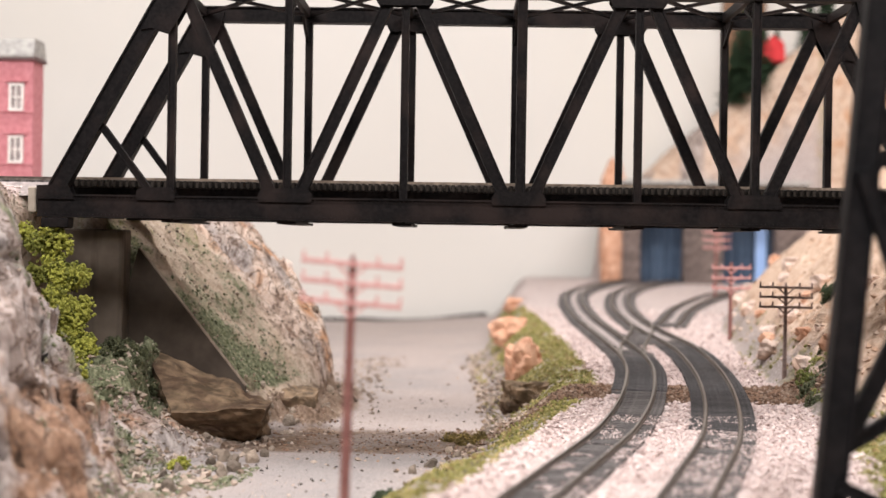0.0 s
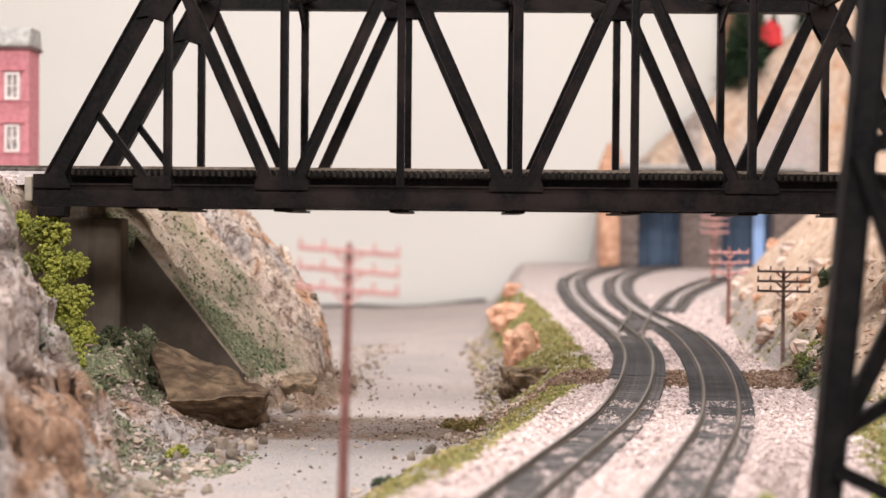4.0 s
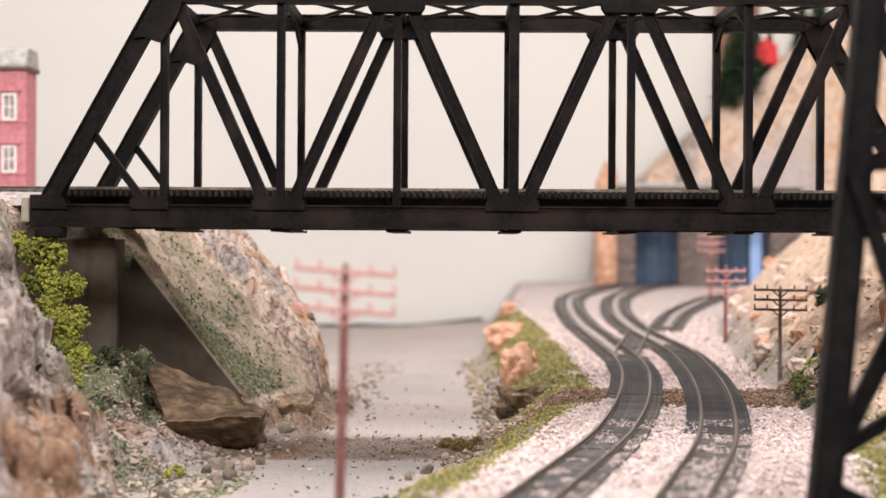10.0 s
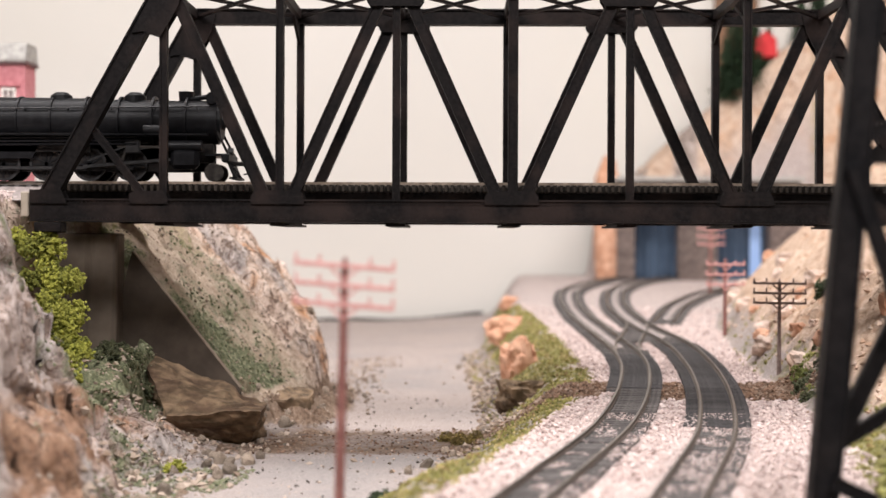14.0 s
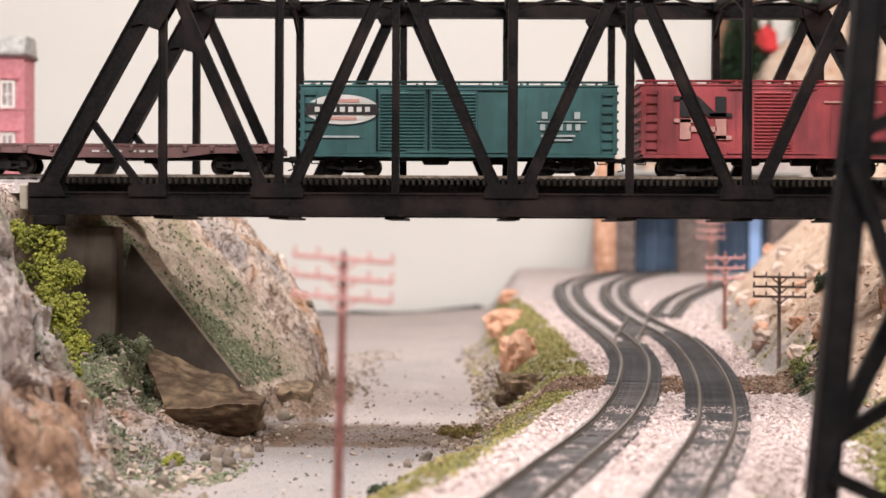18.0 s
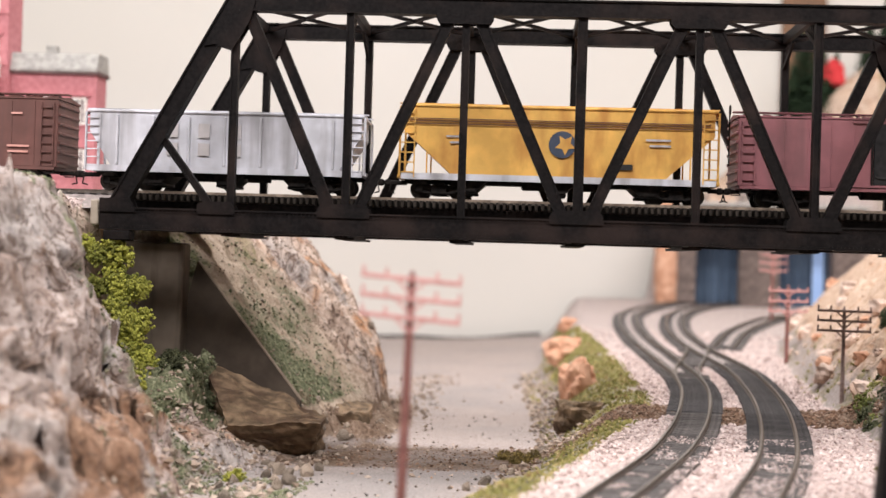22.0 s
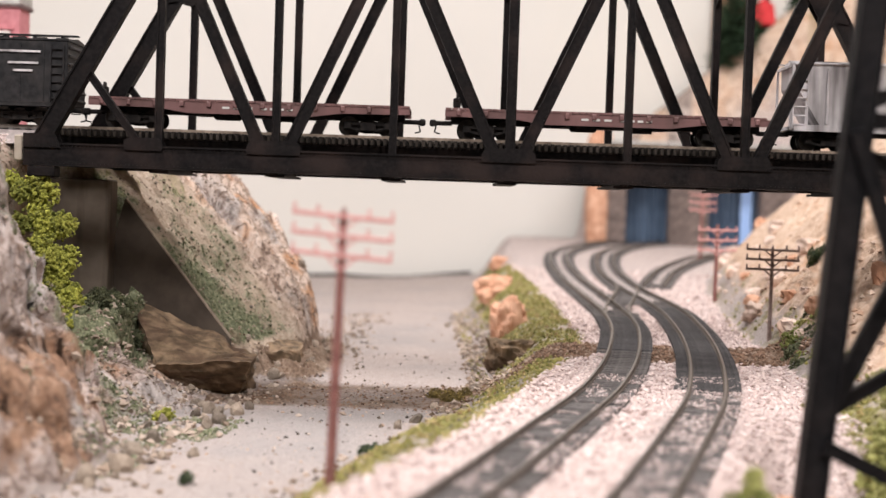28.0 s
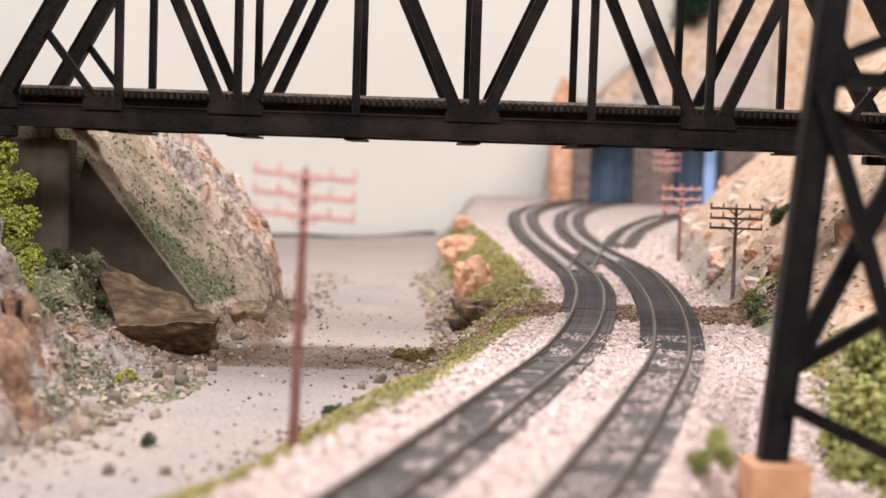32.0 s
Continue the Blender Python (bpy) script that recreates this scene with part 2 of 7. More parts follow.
    rock = mix(ramp(noise_tex(22, 5, 0.6, 0.4), (0.50, (0, 0, 0)), (0.62, (0.85, 0.85, 0.85))), rock, grey)
    rock = mix(ramp(noise_tex(55, 6, 0.65, 0.8), (0.58, (0, 0, 0)), (0.68, (0.9, 0.9, 0.9))), rock, brown)
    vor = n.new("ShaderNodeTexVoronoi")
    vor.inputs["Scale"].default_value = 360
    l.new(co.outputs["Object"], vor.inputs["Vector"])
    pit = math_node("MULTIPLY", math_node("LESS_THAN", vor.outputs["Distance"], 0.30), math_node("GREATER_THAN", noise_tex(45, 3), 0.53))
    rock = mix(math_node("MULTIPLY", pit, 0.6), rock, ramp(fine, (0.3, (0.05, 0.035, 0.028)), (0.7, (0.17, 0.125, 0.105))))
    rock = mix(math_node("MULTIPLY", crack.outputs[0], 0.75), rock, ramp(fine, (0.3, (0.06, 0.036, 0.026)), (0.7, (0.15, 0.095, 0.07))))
    rock = mix(math_node("MULTIPLY", attr("tan"), 0.85), rock, tan)
    cream = ramp(mid, (0.28, (0.29, 0.195, 0.135)), (0.45, (0.51, 0.37, 0.275)), (0.70, (0.63, 0.495, 0.395)))
    cream = mix(ramp(noise_tex(40, 5, 0.6, 0.5), (0.55, (0, 0, 0)), (0.66, (0.7, 0.7, 0.7))), cream, rust)
    rock = mix(attr("cream"), rock, cream)
    bedcol = mix(ramp(noise_tex(75, 5), (0.44, (0, 0, 0)), (0.62, (1, 1, 1))), ramp(fine, (0.3, (0.08, 0.072, 0.069)), (0.7, (0.24, 0.21, 0.20))), ramp(fine, (0.3, (0.26, 0.22, 0.205)), (0.7, (0.56, 0.485, 0.455))))
    dust = ramp(fine, (0.28, (0.24, 0.20, 0.182)), (0.5, (0.38, 0.325, 0.302)), (0.75, (0.50, 0.435, 0.405)))
    dust = mix(ramp(noise_tex(9, 5), (0.46, (0, 0, 0)), (0.66, (0.8, 0.8, 0.8))), dust, ramp(fine, (0.3, (0.23, 0.21, 0.205)), (0.7, (0.36, 0.335, 0.325))))
    stone = ramp(noise_tex(520, 5), (0.28, (0.25, 0.185, 0.17)), (0.5, (0.54, 0.435, 0.41)), (0.72, (0.70, 0.595, 0.565)))
    turf = ramp(noise_tex(420, 5), (0.3, (0.07, 0.062, 0.022)), (0.52, (0.20, 0.185, 0.065)), (0.74, (0.38, 0.34, 0.17)))
    sage = ramp(noise_tex(420, 5), (0.3, (0.045, 0.05, 0.03)), (0.52, (0.16, 0.17, 0.10)), (0.74, (0.33, 0.33, 0.22)))
    dirt = mix(ramp(noise_tex(420, 6), (0.4, (0, 0, 0)), (0.62, (1, 1, 1))), ramp(mid, (0.3, (0.055, 0.034, 0.022)), (0.7, (0.19, 0.125, 0.085))), ramp(mid, (0.3, (0.13, 0.085, 0.06)), (0.7, (0.30, 0.22, 0.165))))
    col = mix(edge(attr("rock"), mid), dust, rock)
    col = mix(edge(attr("sage"), mid), col, sage)
    col = mix(edge(attr("dirt"), big, 2.2), col, dirt)
    # Far ballast: greyer stone, with the lamp's fall-off also put into the colour.
    far_dim = ramp(noise_tex(480, 5), (0.28, (0.21, 0.175, 0.165)), (0.5, (0.43, 0.365, 0.345)), (0.72, (0.58, 0.50, 0.475)))
    col = mix(edge(attr("ballast"), mid), col, mix(attr("far_dim"), stone, far_dim))
    col = mix(math_node("MULTIPLY", attr("bed"), 0.8), col, bedcol)
    col = mix(edge(attr("turf"), mid), col, turf)
    l.new(col, bs.inputs["Base Color"])
    b = n.new("ShaderNodeBump")
    b.inputs["Strength"].default_value, b.inputs["Distance"].default_value = 0.85, 0.0019
    h = math_node("ADD", noise_tex(420, 6), math_node("MULTIPLY", attr("rock"), mid, False), False)
    l.new(h, b.inputs["Height"])
    l.new(b.outputs["Normal"], bs.inputs["Normal"])
    return m


M_GROUND = ground_material()

# ---------------------------------------------------------------- mesh helpers


def add_box(bm, cx, cy, cz, sx, sy, sz, m=None, bevel=0.0):
    """A box by centre and size, in the pose m."""
    made = bmesh.ops.create_cube(bm, size=1.0)["verts"]
    for v in made:
        v.co = Vector((cx + v.co.x * sx, cy + v.co.y * sy, cz + v.co.z * sz))
    if bevel:
        edges = list({e for v in made for e in v.link_edges})
        made = bmesh.ops.bevel(bm, geom=edges, offset=bevel, segments=1, affect="EDGES", clamp_overlap=True)["verts"]
    if m:
        for v in made:
            v.co = m @ v.co
    return made


def add_beam(bm, a, b, wide, deep, side=(0, 1, 0)):
    """A bar from a to b; deep runs along side, wide across it."""
    a, b, s = Vector(a), Vector(b), Vector(side).normalized()
    d = (b - a).normalized()
    w = d.cross(s).normalized() * wide / 2
    s = w.cross(d).normalized() * deep / 2
    vs = [bm.verts.new(p + i * w + j * s) for p in (a, b) for i, j in ((-1, -1), (1, -1), (1, 1), (-1, 1))]
    for f in ((0, 1, 2, 3), (7, 6, 5, 4), (0, 4, 5, 1), (1, 5, 6, 2), (2, 6, 7, 3), (3, 7, 4, 0)):
        bm.faces.new([vs[i] for i in f])


def add_channel(bm, a, b, wide, deep, lip=0.0009):
    """A built-up member of H section: a web set back between two flanges."""
    a, b = Vector(a), Vector(b)
    d = (b - a).normalized()
    w = d.cross(Vector((0, 1, 0))).normalized()
    s = w.cross(d).normalized()
    p, q, h, k = wide / 2, wide / 2 - lip, deep / 2, deep * 0.36
    sect = ((-p, -h), (-q, -h), (-q, -k), (q, -k), (q, -h), (p, -h), (p, h), (q, h), (q, k), (-q, k), (-q, h), (-p, h))
    r = [[bm.verts.new(e + w * i + s * j) for i, j in sect] for e in (a, b)]
    n = len(sect)
    for i in range(n):
        bm.faces.new((r[0][i], r[0][(i + 1) % n], r[1][(i + 1) % n], r[1][i]))
    for t in r:
        for g in ((0, 1, 10, 11), (2, 3, 8, 9), (4, 5, 6, 7)):
            bm.faces.new([t[i] for i in g])
        bm.faces.new([t[i] for i in (1, 2, 9, 10)])
        bm.faces.new([t[i] for i in (3, 4, 7, 8)])


def add_cyl(bm, a, b, r1, r2=None, seg=12):
    a, b = Vector(a), Vector(b)
    r2 = r1 if r2 is None else r2
    d = (b - a).normalized()
    u = d.orthogonal().normalized()
    v = d.cross(u)
    r = [[bm.verts.new(p + (u * math.cos(k * math.tau / seg) + v * math.sin(k * math.tau / seg)) * q) for k in range(seg)] for p, q in ((a, r1), (b, r2))]
    for k in range(seg):
        bm.faces.new((r[0][k], r[0][(k + 1) % seg], r[1][(k + 1) % seg], r[1][k]))
    bm.faces.new(r[0][::-1])
    bm.faces.new(r[1])


def add_ring(bm, c, axis, r0, r1, wide, seg=36):
    """A flat ring round an axis: inner and outer radius, and width along the axis."""
    c, d = Vector(c), Vector(axis).normalized()
    u = d.orthogonal().normalized()
    v = d.cross(u)
    rows = [[bm.verts.new(c + (u * math.cos(k * math.tau / seg) + v * math.sin(k * math.tau / seg)) * r + d * h) for k in range(seg)] for r, h in ((r0, -wide / 2), (r1, -wide / 2), (r1, wide / 2), (r0, wide / 2))]
    for a, b in zip(rows, rows[1:] + rows[:1]):
        for k in range(seg):
            bm.faces.new((a[k], a[(k + 1) % seg], b[(k + 1) % seg], b[k]))


def add_prism(bm, outline, y0, y1):
    """A plate: an outline in x, z between two values of y."""
    p, q = [[bm.verts.new((x, y, z)) for x, z in outline] for y in (y0, y1)]
    bm.faces.new(p)
    bm.faces.new(q[::-1])
    for i in range(len(p)):
        j = (i + 1) % len(p)
        bm.faces.new((p[j], p[i], q[i], q[j]))


def mesh_of(bm, name, mat, smooth=False):
    bmesh.ops.recalc_face_normals(bm, faces=bm.faces)
    me = bpy.data.meshes.new(name)
    bm.to_mesh(me)
    bm.free()
    me.materials.append(mat)
    if smooth:
        for p in me.polygons:
            p.use_smooth = True
    return me


def part(name, bm, mat, parent, label="", smooth=False):
    ob = new(name, mesh_of(bm, name, mat, smooth))
    ob.parent = parent
    return tagged(ob, label)


def pieces(name, bm, mat, parent, label=""):
    """Each loose piece of bm as a part of its own."""
    left = set(bm.verts)
    while left:
        stack, isle = [left.pop()], []
        while stack:
            v = stack.pop()
            isle.append(v)
            for e in v.link_edges:
                o = e.other_vert(v)
                if o in left:
                    left.remove(o)
                    stack.append(o)
        index = {v: i for i, v in enumerate(isle)}
        faces = {f for v in isle for f in v.link_faces}
        me = bpy.data.meshes.new(name)
        me.from_pydata([v.co[:] for v in isle], [], sorted([index[v] for v in f.verts] for f in faces))
        me.materials.append(mat)
        ob = new(name, me)
        ob.parent = parent
        tagged(ob, label)
    bm.free()


def share(name, me, parent, m):
    ob = new(name, me)
    ob.parent = parent
    ob.matrix_basis = m
    return ob


def thing(name, label, category, at=(0, 0, 0), group="", kind=""):
    ob = new(name)
    ob.empty_display_size = 0.01
    ob.location = at
    return tagged(ob, label, category, group, kind)


def structure(name, bm, mat, label="", category="", smooth=False):
    return tagged(new(name, mesh_of(bm, name, mat, smooth)), label, category, "", "structure")


def value_noise(x, y, scale, seed=0, octaves=4, gain=0.5):
    """Fractal noise on arrays, about -1 to 1."""
    out, amp, tot = np.zeros_like(x), 1.0, 0.0
    for o in range(octaves):
        u, v = x * scale + 17.3 * o + seed * 7.7, y * scale - 9.1 * o + seed * 3.3
        i, j = np.floor(u).astype(np.int64), np.floor(v).astype(np.int64)
        fu, fv = u - i, v - j
        fu, fv = fu * fu * (3 - 2 * fu), fv * fv * (3 - 2 * fv)

        def lattice(a, b):
            k = (a * 374761393 + b * 668265263 + seed * 974711) & 0x7FFFFFFF
            k = ((k ^ (k >> 13)) * 1274126177) & 0x7FFFFFFF
            return (k ^ (k >> 16)) % 10007 / 5003.5 - 1

        out += amp * ((lattice(i, j) * (1 - fu) + lattice(i + 1, j) * fu) * (1 - fv) + (lattice(i, j + 1) * (1 - fu) + lattice(i + 1, j + 1) * fu) * fv)
        tot += amp
        amp *= gain
        scale *= 2.1
    return out / tot


def facets(x, y, scale, seed=0, tilt=1.0):
    """Broken rock: each jittered cell is a plane with a tilt of its own; about -0.5 to 0.5."""
    u, v = x * scale, y * scale
    i, j = np.floor(u).astype(np.int64), np.floor(v).astype(np.int64)

    def rnd(a, b, k):
        h = (a * 374761393 + b * 668265263 + (seed * 31 + k) * 974711) & 0x7FFFFFFF
        h = ((h ^ (h >> 13)) * 1274126177) & 0x7FFFFFFF
        return (h ^ (h >> 16)) % 10007 / 10007.0

    best, out = np.full(x.shape, 9.0), np.zeros_like(x)
    for a in (-1, 0, 1):
        for b in (-1, 0, 1):
            p, q = i + a, j + b
            du, dv = u - p - rnd(p, q, 1), v - q - rnd(p, q, 2)
            d = du * du + dv * dv
            val = tilt * ((rnd(p, q, 3) - 0.5) * du + (rnd(p, q, 4) - 0.5) * dv) * 2 + (rnd(p, q, 5) - 0.5) * 0.6
            out = np.where(d < best, val, out)
            best = np.minimum(best, d)
    return out


def step(a, b, x):
    t = np.clip((x - a) / (b - a), 0, 1)
    return t * t * (3 - 2 * t)

# ---------------------------------------------------------------- the plan
P = 0.059            # one panel of the bridge
W = 0.0905           # between the trusses
Z_CHORD = 0.150      # top of the bottom chord
Z_TOP = 0.252        # underside of the top chord
Y_UP = W / 2         # the upper line's centre
Z_UP = 0.1603        # its rail head
Z_PLAT = 0.1535      # upper plateau
Z_RIV = 0.0215
GAUGE = 0.0165
LEFT_LINE = ((-0.9, 0.03), (-0.6, 0.125), (-0.42, 0.1835), (-0.36, 0.2018), (-0.3, 0.2190), (-0.2, 0.2462), (-0.1, 0.2728), (0.0, 0.2950), (0.1, 0.3112), (0.19, 0.3212), (0.25, 0.3232), (0.32, 0.3215), (0.42, 0.3180), (0.52, 0.3145), (0.62, 0.3140), (0.72, 0.3195), (0.82, 0.3340), (0.926, 0.360), (1.05, 0.400), (1.16, 0.442))
RIGHT_LINE = ((-0.9, 0.09), (-0.6, 0.178), (-0.45, 0.2245), (-0.36, 0.2524), (-0.3, 0.2695), (-0.2, 0.2963), (-0.1, 0.3214), (0.0, 0.3403), (0.1, 0.3541), (0.2, 0.3630), (0.28, 0.3662), (0.34, 0.3645), (0.42, 0.3585), (0.5, 0.3555), (0.6, 0.3555), (0.7, 0.3640), (0.8, 0.3795), (0.93, 0.4110), (1.05, 0.455), (1.16, 0.515))
SIDING = ((0.47, 0.379), (0.646, 0.424), (0.80, 0.492), (0.92, 0.58))
TURNOUT = ((0.24, 0.3236), (0.29, 0.3285), (0.34, 0.3375), (0.39, 0.3465), (0.43, 0.3530), (0.46, 0.3560))


def grade(y):
    """Height of the lower line's rail head."""
    return np.interp(y, (-0.9, -0.4, -0.2, -0.07, 0.2, 0.5, 0.75, 1.0, 1.3), (0.046, 0.0475, 0.0468, 0.0462, 0.0535, 0.0645, 0.0785, 0.0835, 0.085))


def smooth_line(pts, n=220):
    """A smooth curve through (y, x) points."""
    ys = np.array([p[0] for p in pts])
    xs = np.array([p[1] for p in pts])
    s = np.linspace(ys[0], ys[-1], n)
    slope = np.gradient(xs, ys)
    i = np.clip(np.searchsorted(ys, s) - 1, 0, len(ys) - 2)
    h = ys[i + 1] - ys[i]
    t = (s - ys[i]) / h
    x = (2 * t**3 - 3 * t**2 + 1) * xs[i] + (t**3 - 2 * t**2 + t) * h * slope[i] + (-2 * t**3 + 3 * t**2) * xs[i + 1] + (t**3 - t**2) * h * slope[i + 1]
    return s, x


def line_x(pts, y):
    s, x = smooth_line(pts)
    return np.interp(y, s, x)


TOP_Y = (-0.9, -0.45, -0.30, -0.22, -0.15, -0.10, -0.07, -0.02, 0.03, 0.075, 0.12, 0.3)
TOP_X = (-0.16, -0.10, -0.03, -0.004, 0.002, 0.002, -0.010, -0.024, -0.022, -0.012, -0.01, -0.01)
FOOT_X = (-0.05, 0.0, 0.048, 0.076, 0.080, 0.063, 0.052, 0.080, 0.10, 0.108, 0.118, 0.13)
SEAM_Y = (-0.012, 0.088)
BANK_Y = (-0.9, -0.4, -0.28, -0.225, -0.175, -0.144, -0.10, -0.056, 0.007, 0.108, 0.275, 0.556, 0.95, 1.3)
BANK_X = (-0.10, 0.094, 0.1358, 0.1499, 0.1615, 0.172, 0.187, 0.200, 0.213, 0.231, 0.228, 0.222, 0.229, 0.25)
VERGE_Y = (-0.9, -0.36, -0.317, -0.277, -0.235, -0.18, -0.103, -0.034, 0.037, 0.136, 0.335, 0.518, 0.6, 0.75, 1.0)
VERGE_X = (0.0, 0.1634, 0.1745, 0.1873, 0.203, 0.2185, 0.2364, 0.252, 0.274, 0.2915, 0.287, 0.276, 0.266, 0.259, 0.255)
RIGHT_Y = (-0.9, -0.4, -0.2, 0.0, 0.2, 0.45, 0.7, 0.95, 1.12, 1.3)
RIGHT_X = (0.36, 0.372, 0.372, 0.388, 0.400, 0.424, 0.478, 0.59, 0.655, 0.68)


def terrain(x, y):
    """Height and masks of the scenery on arrays of x and y."""
    n1, n2, n3 = value_noise(x, y, 9, 1), value_noise(x, y, 38, 2), value_noise(x, y, 130, 3, 3)
    # river bed
    riv = Z_RIV + (0.0105 * step(0.08, 0.27, x) - 0.0065) * step(0.25, 1.2, y) + 0.0007 * n2 + 0.0006 * value_noise(x, y * 2.5, 60, 41, 3)
    # left hills
    wob = 0.010 * n1 + 0.006 * n2
    top, foot = np.interp(y, TOP_Y, TOP_X) + wob * 0.5, np.interp(y, TOP_Y, FOOT_X) + wob
    u = np.clip((x - top) / np.maximum(foot - top, 0.02), 0, 1)
    front = 1 - step(-0.085, -0.055, y)
    prof = (1 - u) ** 2.1
    prof = prof * (1 - front) + (0.86 * (1 - u) ** 1.4 + 0.14 * (1 - step(0.84, 1.0, u))) * front
    hill = riv + (Z_PLAT - riv) * prof
    onhill = step(0.0, 0.12, prof) * (1 - step(0.985, 1.0, prof))
    steep = np.clip(prof * (1 - prof) * 4, 0, 1)
    ridge = 1 - np.abs(value_noise(x * 1.0 + 0.4 * y, y * 0.8, 30, 5, 4)) * 2
    crag = np.abs(value_noise(x + 0.25 * y, y * 0.7 + 0.15 * x, 34, 11, 5, 0.55))
    hill = hill + onhill * (0.006 * n2 + 0.004 * ridge * steep + 0.0026 * n3 - (0.016 * crag - 0.004) * (0.35 + 0.65 * step(0.3, 0.8, u)))
    wx, wy = x + 0.004 * n3 + 0.25 * (Z_PLAT - hill), y + 0.004 * value_noise(x, y, 110, 17, 2)
    broken = 0.6 * facets(wx, wy, 42, 1) + 0.4 * facets(wx, wy, 105, 2)
    hill = hill + onhill * 0.0075 * broken
    apron = step(0.0, 0.004, prof) * (1 - step(0.05, 0.15, prof))
    hill = hill + apron * (0.0035 + 0.006 * facets(x, y, 75, 5) + 0.003 * n3)
    hill = np.where((x > top) & (prof > 0.9) & (np.abs(y - Y_UP) < 0.05), np.minimum(hill, Z_PLAT - 0.002), hill)
    folds = 0.6 * facets(y + 0.2 * x, hill * 1.3 + 0.5 * x, 30, 13) - 0.7 * np.abs(value_noise(y, hill * 2.2 + 0.6 * x, 22, 19, 3))
    hill = hill + onhill * front * 0.026 * folds * step(0.05, 0.2, prof)
    # near knoll that rises above the upper ballast
    knoll = np.exp(-(((x + 0.055) / 0.05) ** 2 + ((y + 0.115) / 0.05) ** 2))
    hill = hill + 0.016 * knoll
    # gully in front of the abutment
    floor_z = 0.060 - 0.037 * step(0.02, 0.085, x) + 0.003 * n2
    cut = step(-0.062, -0.035, y) * (1 - step(0.0665, 0.0705, y)) * step(-0.018, -0.010, x)
    hill = hill * (1 - cut) + np.minimum(hill, floor_z) * cut
    # earth spur that runs down from the abutment's foot to the river bed
    spur = 0.0650 - 0.88 * np.clip(x - 0.036, 0, None) - 0.47 * np.clip(-0.03 - y, 0, None)
    spur = spur + 0.06 * np.clip(y + 0.03, 0, None) * (1 - step(0.034, 0.056, x))
    spur = spur - step(0.040, 0.050, x) * step(-0.030 + 0.004 * n2, -0.016 + 0.004 * n2, y) * 0.03
    spur = spur + 0.005 * facets(x, y, 55, 12) + 0.0025 * n2 + 0.0035 * facets(x, y, 140, 15) * step(0.034, 0.046, x)
    onspur = (x > -0.012) & (x < 0.115) & (y > -0.14) & (y < 0.0685) & (spur > riv)
    fan = np.where(onspur, spur, 0.0)
    hill = np.maximum(hill, fan)
    # far cliff that slopes down behind the wing wall to a broken edge
    lean = np.interp(y, (0.07, 0.24, 0.30, 0.45, 0.8, 1.3), (0.0, 0.0455, 0.036, -0.06, -0.15, -0.2))
    face = Z_PLAT - 0.001 - 1.28 * (x - 0.0035 - lean) + 0.004 * n2 + 0.0025 * n3
    brink = np.interp(y, (0.07, 0.12, 0.18, 0.24, 0.30, 0.45, 0.8, 1.3), (0.112, 0.120, 0.124, 0.122, 0.108, 0.02, -0.08, -0.12)) + 0.006 * n1 + 0.003 * n2
    bare = step(0.155, 0.185, y + 0.010 * n1 + 0.006 * n2 + 0.25 * np.clip(face - 0.10, 0, None))
    chip = 0.7 * facets(y + 0.3 * x, face * 1.2 + 0.5 * x, 22, 23) + 0.3 * facets(y + 0.2 * x, face + 0.4 * x, 60, 24)
    face = face + bare * (0.022 * chip - 0.012 * np.abs(value_noise(y, face * 1.6 + 0.4 * x, 24, 27, 3)) + 0.004) + (1 - bare) * 0.004 * facets(x, y, 70, 25)
    face = np.minimum(face, Z_PLAT - 0.001) - 0.005 * (1 - step(0.070, 0.084, y))
    sheer = riv + (face - riv) * (1 - step(-0.010, 0.006, x - brink))
    scree = 0.013 * np.exp(-(((x - brink - 0.004) / 0.016) ** 2)) * (0.75 + 0.5 * facets(x, y, 60, 26)) * step(0.07, 0.09, y) * (1 - step(0.24, 0.32, y))
    sheer = np.maximum(sheer, riv + scree)
    far = step(0.0675, 0.0710, y)
    hill = hill * (1 - far) + sheer * far
    onfar = far * step(0.002, 0.006, sheer - riv) * (1 - step(-0.004, -0.001, sheer - Z_PLAT))
    onhill = onhill * (1 - far)
    z = np.maximum(riv, hill)
    # right bank and track bed
    along = value_noise(0.3 + 0 * x, y, 12, 6, 1)
    bank = np.interp(y, BANK_Y, BANK_X) + 0.005 * along
    bed = grade(y) - 0.0042
    xl = line_x(LEFT_LINE, y)
    rise = step(0.0, 1.0, (x - bank) / np.clip(xl - 0.022 - bank, 0.012, 0.05))
    bulge = 0.008 * np.exp(-((x - 0.248) / 0.02) ** 2) * step(0.18, 0.3, y) * (1 - step(0.6, 0.75, y))
    right = riv + (bed - riv) * rise + bulge + 0.0012 * n2 * rise * (x < xl - 0.02)
    xr = line_x(RIGHT_LINE, y)
    low = 0.024 * step(0.020, 0.040, x - xr) * (1 - step(-0.21, -0.14, y))
    right = right - low
    z = np.where(x > bank, np.maximum(z, right), z)
    # right hills
    rf = np.interp(y, RIGHT_Y, RIGHT_X) + 0.010 * n1 + 0.006 * n2
    cap = np.interp(y, (-0.9, -0.1, 0.15, 0.5, 1.0, 1.12), (0.06, 0.09, 0.1535, 0.30, 0.44, 0.48))
    run = np.clip(x - rf, 0, None)
    gain = np.interp(y, (-0.3, 0.0, 0.15, 0.45, 0.8), (0.12, 0.45, 1.0, 1.0, 0.8))
    rh = bed - low + np.minimum(run * gain + 0.25 * np.minimum(run, 0.03), cap - bed)
